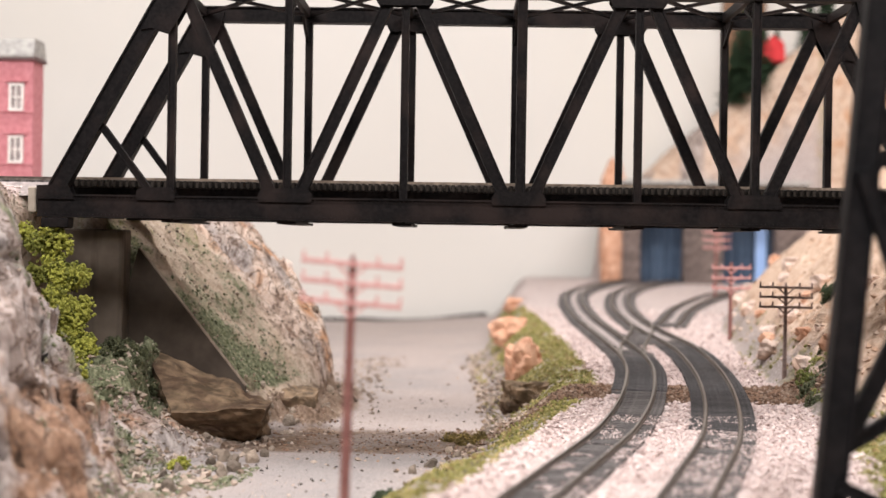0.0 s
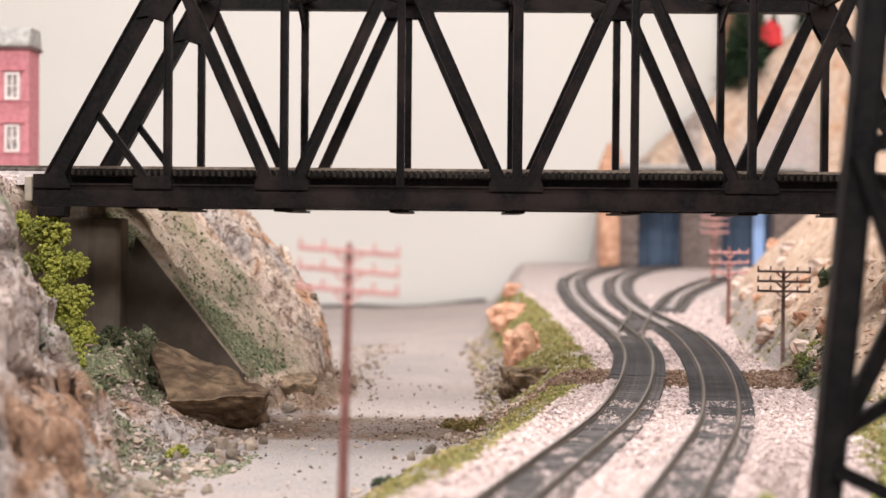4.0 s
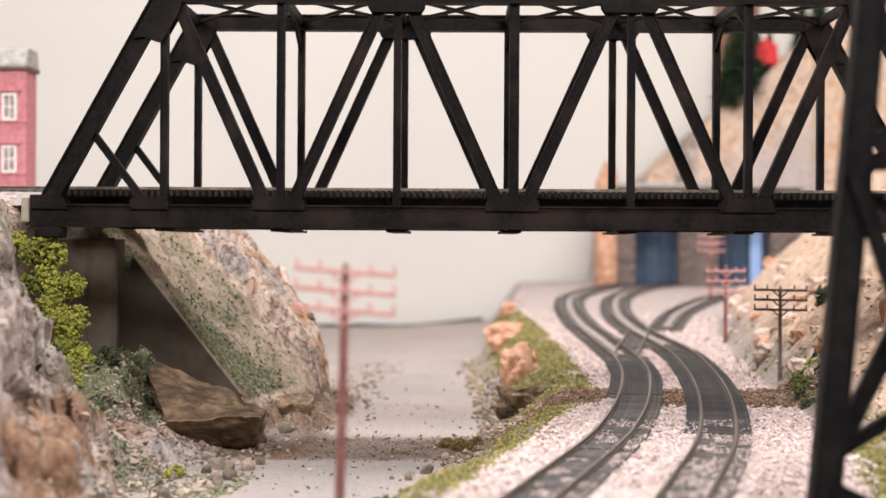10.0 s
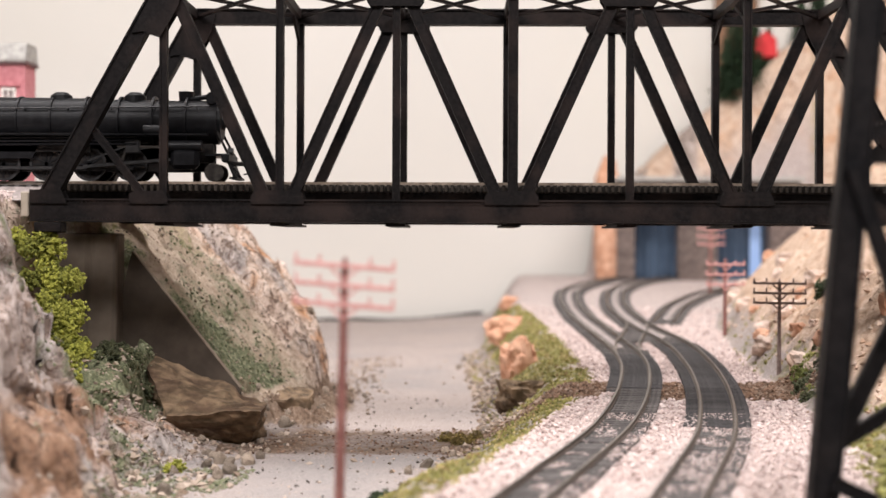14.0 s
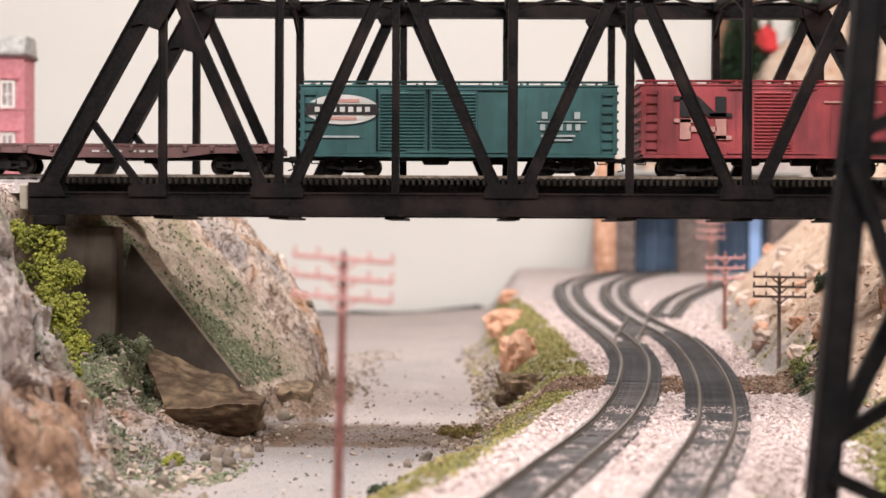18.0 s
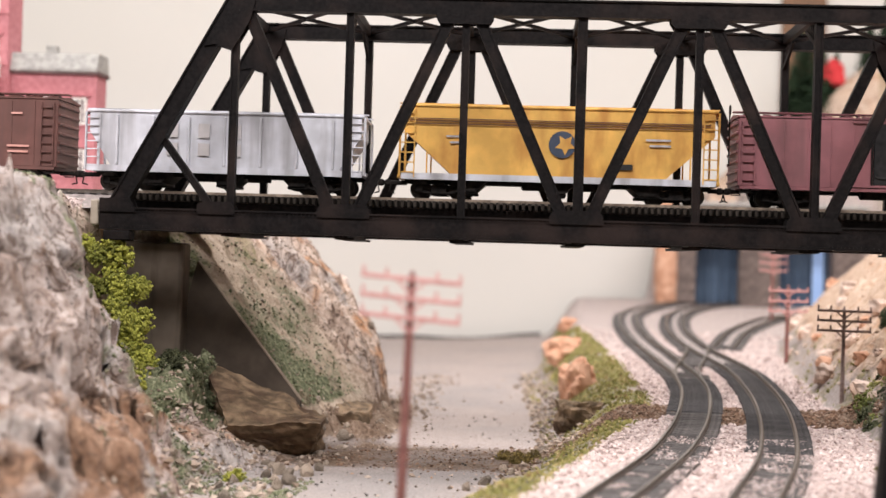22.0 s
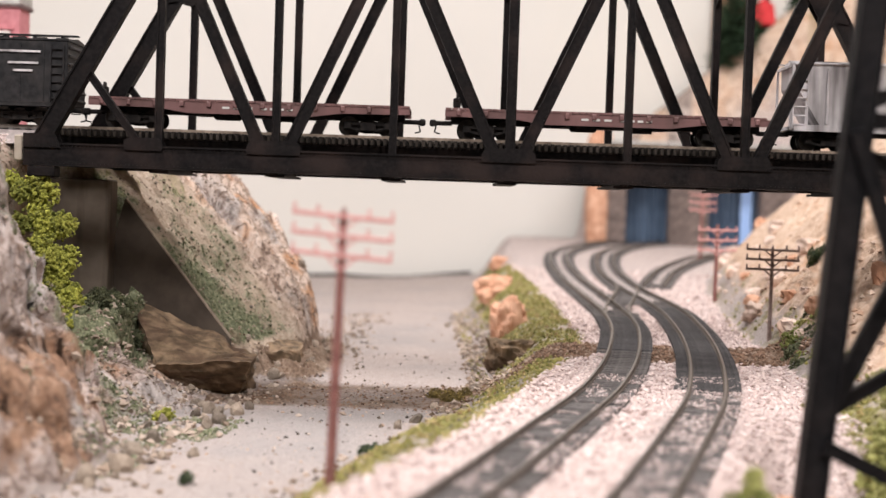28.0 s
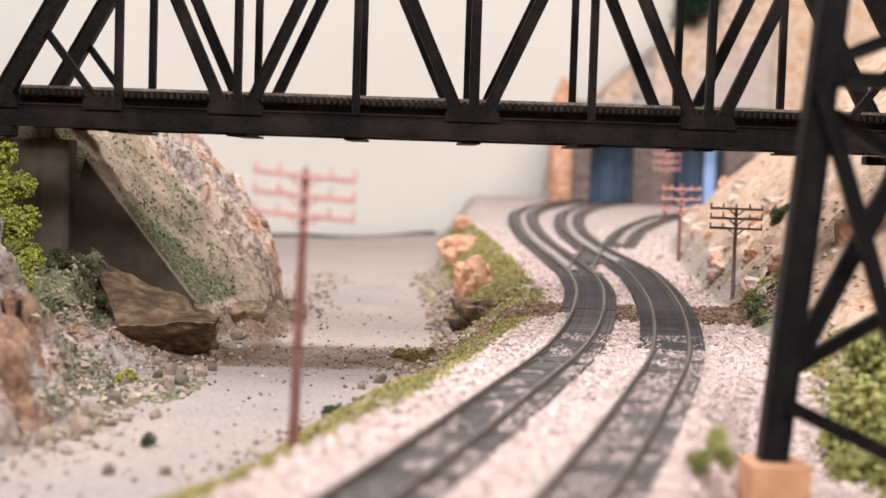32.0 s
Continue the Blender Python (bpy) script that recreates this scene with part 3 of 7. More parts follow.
    onr = step(0.0, 0.03, run)
    rh = rh + onr * (0.007 * n2 + 0.002 * ridge + 0.0016 * n3 + 0.012 * (1 - 0.65 * step(0.22, 0.4, y)) * (0.6 * facets(x + 0.2 * y, y, 30, 3) + 0.4 * facets(x, y, 80, 4)))
    flat_up = (np.abs(y - Y_UP) < 0.06) & (x > 0.478)
    rh = np.where(flat_up, Z_PLAT + 0.0 * x, rh)
    z = np.where(x > rf, np.maximum(z, rh), z)
    z = np.where((x > 0.478) & (np.abs(y - Y_UP) < 0.06), Z_PLAT, z)
    # mountain over the tunnel
    back = step(1.125, 1.14, y) * step(0.385, 0.405, x + 0.006 * n2)
    mount = 0.2 + np.clip(x - 0.43, 0, None) * 0.86 + 0.012 * n1 + 0.008 * n2
    z = np.where(back > 0, np.maximum(z, mount * back + z * (1 - back)), z)
    # masks
    rock = np.maximum(np.maximum(np.maximum(onhill * step(0.02, 0.12, prof), apron), onr), back)
    rock = np.maximum(rock * (1 - far * (x < 0.2)), np.maximum(onfar, np.where(onspur & (fan > riv + 0.002) & (far < 0.5), 1.0, 0.0)))
    upper = np.where(far > 0.5, sheer > Z_PLAT - 0.002, prof > 0.97) & (x < 0.1)
    verge = np.interp(y, VERGE_Y, VERGE_X) + 0.003 * n2
    ballast = np.where((x > verge - 0.003) & (x < rf), 1.0, 0.0) * step(0.0, 0.5, rise)
    ballast = ballast * (back < 0.5)
    ballast = ballast * (1 - 0.9 * step(0.036, 0.052, y + 0.008 * n1 + 0.006 * n2) * (1 - step(0.090, 0.112, y + 0.008 * n1 + 0.006 * n2)) * (x > 0.2))
    ballast = np.maximum(ballast, np.where(upper & (np.abs(y - Y_UP) < 0.07), 1.0, 0.0))
    turf = np.where((x > bank + 0.010) & (x < verge), 1.0, 0.0) * (0.75 - 0.45 * (1 - step(0.004, 0.022, x - bank)) + 0.5 * n2 + 0.4 * n3 + 0.12 * step(0.10, 0.16, y))
    turf = np.where((x > rf - 0.004) & (x < rf + 0.02) & (y > -0.1), 0.45 + 0.4 * n2, turf)
    turf = np.where((x > rf - 0.01) & (y < -0.08), 0.7 - 0.5 * step(0.01, 0.05, run), turf)
    sage = np.where((x < 0.13) & (y > -0.2), onhill * (0.34 + 0.75 * value_noise(x, y, 16, 8)), 0.0)
    sage = np.where((y < -0.06) & ~onspur, sage * 0.1, sage)
    damp = step(0.145, 0.085, face) * step(0.19, 0.13, y)
    sage = np.where(far > 0.5, onfar * step(0.016, 0.026, sheer - riv) * (1 - bare) * (0.47 + 0.30 * damp + 0.75 * value_noise(x, y + 0.5 * face, 34, 28, 3)), sage)
    green = 0.95 * (1 - step(0.050, 0.060, x + 0.25 * np.clip(-0.01 - y, -0.05, 0.1) + 0.006 * n2)) * step(-0.075, -0.055, y)
    sage = np.where(onspur & (far < 0.5), np.maximum(0.40 + 0.55 * n2 + 0.4 * n3, green), sage)
    olive = np.where(far > 0.5, onfar * (1 - bare) * (0.50 + 0.6 * value_noise(x + 0.3 * y, y, 26, 36, 3)) * step(0.09, 0.125, face), 0.0)
    turf = np.maximum(turf, olive)
    wavy = 0.012 * n1 + 0.006 * n2
    seam = step(SEAM_Y[0] - 0.010, SEAM_Y[0] + 0.014, y + wavy) * (1 - step(SEAM_Y[1] - 0.020, SEAM_Y[1] + 0.006, y + wavy))
    onbank = step(0.205, 0.235, x + 0.010 * n2)
    seam = seam * (1 - onbank) + onbank * step(0.030, 0.050, y + wavy) * (1 - step(0.095, 0.120, y + wavy))
    dirt = np.where((x > 0.085) & (x < 0.405), seam * (1.0 - 0.24 * (1 - step(0.195, 0.215, x))), 0.0)
    turf = turf * (1 - 0.7 * seam * (x > 0.15))
    dirt = np.where(onspur & (far < 0.5), dirt * 0.3, dirt)
    dirt = np.maximum(dirt, np.where((far > 0.5) & (sheer - riv < 0.018) & (x < 0.2), 0.8 * step(0.001, 0.005, sheer - riv), 0.0))
    rust = np.where(far > 0.5, bare * (0.12 + 0.6 * value_noise(x, y + face, 40, 38, 3)) - 0.6 * (1 - bare), front * (0.70 * np.exp(-(((prof - 0.22) / 0.13) ** 2)) - 0.5 * step(0.36, 0.5, prof)))
    cream = np.maximum(onr, 0.85 * back)
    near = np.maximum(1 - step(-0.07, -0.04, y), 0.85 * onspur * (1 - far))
    bed_dark = np.where((np.abs(x - xl) < 0.0155) | (np.abs(x - xr) < 0.0155), 1.0, 0.0) * (y > -0.5)
    return z, {"near": near * (x < 0.2), "tan": far * (x < 0.2) * (1 - bare), "rust": rust, "cream": cream, "bed": bed_dark, "far_dim": step(0.15, 0.7, y + 0.05 * n1), "rock": rock, "ballast": ballast, "turf": turf, "sage": sage, "dirt": dirt}


def axis(*spans):
    out = []
    for a, b, d in spans:
        out.extend(np.arange(a, b - d * 0.5, d))
    out.append(spans[-1][1])
    return np.array(out)


GX = axis((-6.0, -0.6, 0.3), (-0.6, -0.14, 0.02), (-0.14, -0.03, 0.003), (-0.03, 0.14, 0.0013), (0.14, 0.62, 0.0035), (0.62, 0.9, 0.012), (0.9, 4.2, 0.3))
GY = axis((-0.50, -0.34, 0.008), (-0.34, 0.30, 0.0020), (0.30, 0.8, 0.006), (0.8, 1.29, 0.01))


def build_ground():
    xx, yy = np.meshgrid(GX, GY)
    z, masks = terrain(xx, yy)
    nx, ny = len(GX), len(GY)
    near_face = masks["near"] * (masks["rock"] > 0.3) * step(0.03, 0.05, z) * (1 - step(0.145, 0.16, z))
    crease = 1 - np.abs(value_noise(yy * 0.8 + 0.7 * z, z + 0.35 * yy, 26, 51, 2))
    swell = value_noise(yy, z, 34, 52, 2)
    xx = xx + near_face * (0.006 * swell - 0.010 * np.clip(crease - 0.86, 0, None) / 0.14)
    co = np.stack([xx, yy, z], -1).reshape(-1, 3)
    i = np.arange(nx * ny).reshape(ny, nx)
    quads = np.stack([i[:-1, :-1], i[:-1, 1:], i[1:, 1:], i[1:, :-1]], -1).reshape(-1, 4)
    me = bpy.data.meshes.new("ground")
    me.vertices.add(len(co))
    me.vertices.foreach_set("co", co.ravel())
    me.loops.add(quads.size)
    me.loops.foreach_set("vertex_index", quads.ravel())
    me.polygons.add(len(quads))
    me.polygons.foreach_set("loop_start", np.arange(0, quads.size, 4))
    me.polygons.foreach_set("loop_total", np.full(len(quads), 4))
    me.update(calc_edges=True)
    for k, v in masks.items():
        a = me.attributes.new(k, "FLOAT", "POINT")
        a.data.foreach_set("value", v.ravel().astype(np.float32))
    me.polygons.foreach_set("use_smooth", np.ones(len(quads), bool))
    me.materials.append(M_GROUND)
    return tagged(new("ground", me), "plaster rock hills, pale dusty river bed and pink ballast", "scenery", "", "structure")


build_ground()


def height(x, y):
    z, _ = terrain(np.array([[float(x)]]), np.array([[float(y)]]))
    return float(z[0, 0])


# room round the layout
bm = bmesh.new()
add_box(bm, -0.9, 1.32, 0.45, 10.2, 0.03, 1.2)
structure("backdrop", bm, M_BACK, "cream painted backdrop board behind the layout", "backdrop")
for nm, c, s in (("wall_north", (-0.9, 2.6, 0.35), (10.4, 0.1, 2.9)), ("wall_south", (-0.9, -3.6, 0.35), (10.4, 0.1, 2.9)), ("wall_west", (-6.15, -0.5, 0.35), (0.1, 6.1, 2.9)), ("wall_east", (4.35, -0.5, 0.35), (0.1, 6.1, 2.9))):
    bm = bmesh.new()
    add_box(bm, *c, *s)
    structure(nm, bm, M_ROOMWALL, "plain painted room wall", "wall")
bm = bmesh.new()
add_box(bm, -0.9, -0.5, -1.15, 10.6, 6.4, 0.1)
structure("floor", bm, M_CARPET, "dark carpeted floor", "floor")
bm = bmesh.new()
add_box(bm, -0.9, -0.5, 1.85, 10.6, 6.4, 0.1)
structure("ceiling", bm, M_CEIL, "white tiled ceiling", "ceiling")
bm = bmesh.new()
add_box(bm, -0.9, -0.515, -0.05, 10.2, 0.03, 0.17)
structure("trim", bm, M_FASCIA, "dark green fascia board of the layout", "fascia")
bm = bmesh.new()
for k in range(28):
    x0, x1 = [-0.6 + j * 0.03 for j in (k, k + 1)]
    z0, z1 = [height(q, 1.285) + 0.0008 + 0.0014 * math.sin(q * 31) for q in (x0, x1)]
    add_beam(bm, (x0, 1.288, z0), (x1, 1.288, z1), 0.004, 0.003)
structure("baseboard", bm, M_TOWER, "black edge strip along the foot of the backdrop", "edge strip")
bm = bmesh.new()
add_box(bm, 0.598, 1.297, 0.6, 0.06, 0.012, 0.9)
structure("door_1", bm, M_TAN, "stained wooden board behind the layout", "door")

# ---------------------------------------------------------------- truss bridge
bridge = thing("truss_bridge", "black steel through truss railway bridge with riveted gussets", "bridge")
ZB = Z_CHORD - 0.0058
ZT = Z_TOP + 0.0044


def truss(y, east=0.0):
    """One truss: chords, end posts, verticals, diagonals and gussets."""
    d = 0.0062
    first = len(bridge.children)

    def member(name, a, b, wide, deep=d, label=""):
        bm = bmesh.new()
        add_channel(bm, (a[0], y, a[1]), (b[0], y, b[1]), wide, deep)
        return part(name, bm, M_STEEL, bridge, label)

    def plate(outline, t=0.00095):
        bm = bmesh.new()
        for s in (-1, 1):
            add_prism(bm, outline, y + s * (d / 2) - (t if s < 0 else 0), y + s * (d / 2) + (t if s > 0 else 0))
        return part("gusset", bm, M_STEEL, bridge)

    member("bottom_chord", (-0.0075, ZB), (8 * P + 0.0075, ZB), 0.0116, 0.0078)
    member("top_chord", (P - 0.004, ZT), (7 * P + 0.004, ZT), 0.0088, 0.0082)
    member("end_post", (0.0005, Z_CHORD), (P, ZT), 0.0088, 0.0078)
    member("end_post", (8 * P - 0.0005, Z_CHORD), (7 * P, ZT), 0.0088, 0.0078)
    for i in range(1, 8):
        member("vertical", (i * P, Z_CHORD - 0.002), (i * P, Z_TOP + 0.002), 0.0050 if i == 4 else 0.0039, 0.0044 if i % 2 else 0.0054)
    for lo, hi in ((2, 1), (2, 3), (4, 3), (4, 5), (6, 5), (6, 7)):
        k = 1 if hi > lo else -1
        member("diagonal", (lo * P + k * 0.006, Z_CHORD - 0.001), (hi * P - k * 0.006, Z_TOP + 0.002), 0.0060, 0.0052)
    for k, x0 in ((1, 0), (-1, 8 * P)):
        member("sub_brace", (x0 + k * 0.0215, 0.1875), (x0 + k * (P - 0.009), Z_CHORD), 0.0036, 0.004)
        plate([(x0 - 0.0075 * k, 0.1475), (x0 - 0.0075 * k, 0.1545), (x0 + 0.0085 * k, 0.1545), (x0 + 0.0115 * k, 0.1475)])
        plate([(x0 + (P - 0.016) * k, 0.1475), (x0 + (P - 0.016) * k, 0.1525), (x0 + (P - 0.013) * k, 0.154), (x0 + (P + 0.001) * k, 0.154), (x0 + (P + 0.0035) * k, 0.151), (x0 + (P + 0.0035) * k, 0.1475)])
        plate([(x0 + (P - 0.0150) * k, 0.2335), (x0 + (P - 0.002) * k, 0.2575), (x0 + (P + 0.011) * k, 0.2575), (x0 + (P + 0.0085) * k, 0.2470), (x0 + (P + 0.0022) * k, 0.2360), (x0 + (P - 0.0005) * k, 0.2318), (x0 + (P - 0.0095) * k, 0.2345)])
    for i in (2, 4, 6):
        x = i * P
        plate([(x - 0.0135, 0.1475), (x - 0.0135, 0.1515), (x - 0.0115, 0.1545), (x + 0.0115, 0.1545), (x + 0.0135, 0.1515), (x + 0.0135, 0.1475)])
    for i in (3, 5):
        x = i * P
        plate([(x - 0.0145, 0.2545), (x - 0.0145, 0.2505), (x - 0.0125, 0.2475), (x + 0.0125, 0.2475), (x + 0.0145, 0.2505), (x + 0.0145, 0.2545)])
    # rows of rivet heads along the chord
    bm = bmesh.new()
    for z in (Z_CHORD - 0.0016, Z_CHORD - 0.0102):
        for j in range(236):
            add_box(bm, -0.004 + j * 0.00204, y - 0.0040, z, 0.0006, 0.0006, 0.0006)
    part("rivets", bm, M_STEEL, bridge)["kind"] = "stuff"
    for ob in bridge.children[first:]:
        ob.location.x += east


truss(0.0)
truss(W, 0.0007)
for i in range(1, 8):
    bm = bmesh.new()
    add_beam(bm, (i * P, 0, ZT + 0.001), (i * P, W, ZT + 0.001), 0.003, 0.005, (0, 0, 1))
    part("top_strut", bm, M_STEEL, bridge)
    bm = bmesh.new()
    add_beam(bm, (i * P, 0.002, 0.1435), (i * P, W - 0.002, 0.1435), 0.004, 0.0115, (0, 0, 1))
    add_box(bm, i * P, W / 2, 0.1372, 0.010, W - 0.01, 0.0012)
    part("floor_beam", bm, M_STEEL, bridge)
for i in range(1, 7):
    for a, b in ((0, W), (W, 0)):
        bm = bmesh.new()
        add_beam(bm, (i * P, a, ZT), ((i + 1) * P, b, ZT), 0.0022, 0.0016, (0, 0, 1))
        part("lateral_brace", bm, M_STEEL, bridge)
for i in (2, 4, 6):
    for y0, k in ((0.002, 1), (W - 0.002, -1)):
        bm = bmesh.new()
        x = i * P
        add_beam(bm, (x, y0, 0.2415), (x, y0 + k * 0.026, 0.2525), 0.0016, 0.0016, (1, 0, 0))
        for j in range(5):
            yj = y0 + k * (0.003 + j * 0.0052)
            add_beam(bm, (x, yj, 0.2425 + j * 0.0022), (x, yj, 0.2535), 0.001, 0.001, (1, 0, 0))
            if j < 4:
                add_beam(bm, (x, yj, 0.2535), (x, yj + k * 0.0052, 0.2447 + j * 0.0022), 0.0008, 0.001, (1, 0, 0))
        pieces("bracket_bar", bm, M_STEEL, bridge)
for y in (Y_UP - 0.009, Y_UP + 0.009, Y_UP + 0.0255):
    bm = bmesh.new()
    add_beam(bm, (-0.004, y, 0.1475), (8 * P + 0.004, y, 0.1475), 0.003, 0.0150, (0, 0, 1))
    part("stringer", bm, M_STEEL, bridge)
# Rear beam is added, not a known part; it keeps the tie gaps dark.
bm = bmesh.new()
add_beam(bm, (-0.004, Y_UP + 0.0275, 0.1565), (8 * P + 0.004, Y_UP + 0.0275, 0.1565), 0.0025, 0.0065, (0, 0, 1))
part("guard_timber", bm, M_TIE, bridge)
bm = bmesh.new()
add_box(bm, 4 * P, Y_UP - 0.0268, 0.15895, 8 * P + 0.008, 0.0022, 0.0013)
part("guard_timber", bm, M_TIMBER, bridge, "weathered tan guard timber along the tie ends")
# Unseen plate added below the ties to block the light showing through.
bm = bmesh.new()
add_box(bm, 4 * P, Y_UP + 0.006, 0.1505, 8 * P, 0.030, 0.0012)
part("deck_plate", bm, M_STEEL, bridge)
bm = bmesh.new()
for i in range(8):
    add_beam(bm, (i * P + 0.01, 0.004, 0.139), (i * P + P - 0.01, W - 0.004, 0.139), 0.002, 0.0012, (0, 0, 1))
pieces("bottom_lateral", bm, M_STEEL, bridge)
for x in (0.002, 8 * P - 0.002):
    for y in (0.0, W):
        bm = bmesh.new()
        add_box(bm, x, y, 0.1355, 0.014, 0.010, 0.0052, bevel=0.0006)
        part("bearing_shoe", bm, M_STEEL, bridge)

# ---------------------------------------------------------------- track


def rail_mesh(path, name):
    """Rail with foot, web and head swept along a path of points."""
    sect = ((-0.0012, 0), (-0.0012, 0.0004), (-0.0003, 0.0006), (-0.0003, 0.0014), (-0.00055, 0.0016), (-0.00055, 0.0021), (0.00055, 0.0021), (0.00055, 0.0016), (0.0003, 0.0014), (0.0003, 0.0006), (0.0012, 0.0004), (0.0012, 0))
    bm = bmesh.new()
    rings = []
    for k, p in enumerate(path):
        d = (path[min(k + 1, len(path) - 1)] - path[max(k - 1, 0)]).normalized()
        side = d.cross(Vector((0, 0, 1))).normalized()
        rings.append([bm.verts.new(p + side * a + Vector((0, 0, b))) for a, b in sect])
    heads = []
    for a, b in zip(rings, rings[1:]):
        for i in range(len(sect)):
            j = (i + 1) % len(sect)
            f = bm.faces.new((a[i], a[j], b[j], b[i]))
            f.material_index = 1 if i == 5 else 0
    bm.faces.new(rings[0][::-1])
    bm.faces.new(rings[-1])
    me = mesh_of(bm, name, M_RAIL)
    me.materials.append(M_RAILTOP)
    return me


def tie_mesh(name, mat, length=0.030, wide=0.0027, high=0.0022):
    bm = bmesh.new()
    add_box(bm, 0, 0, -high / 2, wide, length, high, bevel=0.0002)
    return mesh_of(bm, name, mat)


upper = thing("upper_track", "straight brown railway track with dark wooden ties over the bridge", "track")
for k in (-1, 1):
    y = Y_UP + k * GAUGE / 2
    ob = new("rail", rail_mesh([Vector((x, y, Z_UP - 0.0021)) for x in (-5.9, -0.02, 0.49, 4.1)], "rail"))
    ob.parent = upper
    y = Y_UP + k * 0.0052
    ob = new("guard_rail", rail_mesh([Vector((x, y, Z_UP - 0.0024)) for x in (-0.01, 0.48)], "guard_rail"))
    ob.parent = upper
tie_up = tie_mesh("tie", M_TIE, 0.058, 0.0018, 0.0036)
for i in range(144):
    share("tie", tie_up, upper, pose(-0.003 + i * 0.00332, Y_UP, Z_UP - 0.0021))
tie_land = tie_mesh("tie", M_TIE_LOW)
for i in range(60):
    share("tie", tie_land, upper, pose(-0.012 - i * 0.0063, Y_UP, Z_UP - 0.0021))
bm = bmesh.new()
for x in np.concatenate([np.arange(-5.8, -0.39, 0.0063), np.arange(0.484, 4.0, 0.0063)]):
    vs = [bm.verts.new((x + a, Y_UP + b, Z_UP - 0.0022)) for a, b in ((-0.0013, -0.015), (0.0013, -0.015), (0.0013, 0.015), (-0.0013, 0.015))]
    ws = [bm.verts.new(v.co - Vector((0, 0, 0.002))) for v in vs]
    bm.faces.new(vs)
    for i in range(4):
        bm.faces.new((vs[i], ws[i], ws[(i + 1) % 4], vs[(i + 1) % 4]))
part("far_ties", bm, M_TIE_LOW, upper)["kind"] = "stuff"
bm = bmesh.new()
for a, b in ((-5.9, -0.0095), (0.482, 4.1)):
    p = [(Y_UP - 0.032, Z_PLAT - 0.004), (Y_UP - 0.021, Z_UP - 0.0034), (Y_UP + 0.021, Z_UP - 0.0034), (Y_UP + 0.032, Z_PLAT - 0.004)]
    r = [[bm.verts.new((x, y, z)) for y, z in p] for x in (a, b)]
    for i in range(3):
        bm.faces.new((r[0][i], r[0][i + 1], r[1][i + 1], r[1][i]))
    bm.faces.new(r[0])
    bm.faces.new(r[1][::-1])
part("roadbed", bm, M_BALLAST_GREY, upper, "pink stone ballast roadbed")


def lower_line(name, pts, label, ties=True, bare=(2, 3), lift=0.0, skip=None):
    """A curving track on the lower level: rails, ties, and a stretch of bare black ties."""
    tr = thing(name, label, "track")
    s, x = smooth_line(pts, 260)
    p = [Vector((a, b, float(grade(b)) + lift)) for a, b in zip(x, s)]
    tang = [(p[min(i + 1, len(p) - 1)] - p[max(i - 1, 0)]).normalized() for i in range(len(p))]
    for k in (-1, 1):
        path = [q + t.cross(Vector((0, 0, 1))).normalized() * k * GAUGE / 2 - Vector((0, 0, 0.0021)) for q, t in zip(p, tang)]
        ob = new("rail", rail_mesh(path, "rail"))
        ob.parent = tr
    me, me2 = tie_mesh("tie", M_TIE_LOW), tie_mesh("tie", M_TIE_BARE, 0.031, 0.0030, 0.0026)
    dist, nxt, count = 0.0, 0.0, 0
    for i in range(1, len(p)):
        seg = (p[i] - p[i - 1]).length
        while nxt <= dist + seg:
            q = p[i - 1].lerp(p[i], (nxt - dist) / seg)
            dark = bare[0] < q.y < bare[1]
            nxt += 0.0046 if dark else 0.0062
            if q.y < -0.45 or count > 290 or (skip and skip(q)):
                continue
            a = math.atan2(tang[i].y, tang[i].x)
            share("tie", me2 if dark else me, tr, Matrix.Translation(q - Vector((0, 0, 0.00205 + (0 if dark else 0.0006 * random.random())))) @ Matrix.Rotation(a, 4, "Z"))
            count += 1
        dist += seg
    return tr


lower_line("lower_track", LEFT_LINE, "curving railway track on pink ballast with a bare black-tie joint", bare=(0.072, 0.245))
lower_line("lower_track", RIGHT_LINE, "curving railway track on pink ballast with a bare black-tie joint", bare=(-0.062, 0.315))
lower_line("siding_track", SIDING, "short siding track curving off beside the rock slope")
lower_line("turnout_track", TURNOUT, "crossover rails of a track turnout", lift=0.0002, skip=lambda q: int(q.y * 1000) % 2)



def crown(pts, y0, y1, half=0.0040, aside=0.0, mat=M_BALLAST_GREY, label="greyish pink ballast packed between the rails"):
    """A low strip of ballast along a track, between the rails or over the tie ends."""
    bm = bmesh.new()
    ys = np.arange(y0, y1, 0.004)
    xs = line_x(pts, ys) + aside
    rings = []
    for x, y in zip(xs, ys):
        k = half * (0.9 + 0.25 * noise.noise(Vector((x * 90, y * 90, 3.0))))
        z = float(grade(y)) - 0.0021
        rings.append([bm.verts.new((x + a * k, y, z + h + 0.0004 * noise.noise(Vector((a * 3, y * 400, 1.0))))) for a, h in ((-1, -0.0012), (-0.75, 0.0003), (0, 0.0007), (0.75, 0.0003), (1, -0.0012))])
    for a, b in zip(rings, rings[1:]):
        for i in range(4):
            bm.faces.new((a[i], a[i + 1], b[i + 1], b[i]))
    return tagged(new("ballast", mesh_of(bm, "ballast", mat, True)), label, "ballast", "", "stuff")


crown(LEFT_LINE, 0.275, 1.15)
crown(RIGHT_LINE, 0.345, 1.15)
crown(SIDING, 0.49, 0.90)
for pts, y1 in ((LEFT_LINE, 0.045), (RIGHT_LINE, -0.075)):
    crown(pts, -0.49, y1, 0.0028, -0.0130, M_SHOULDER, "pink ballast banked over the tie ends")

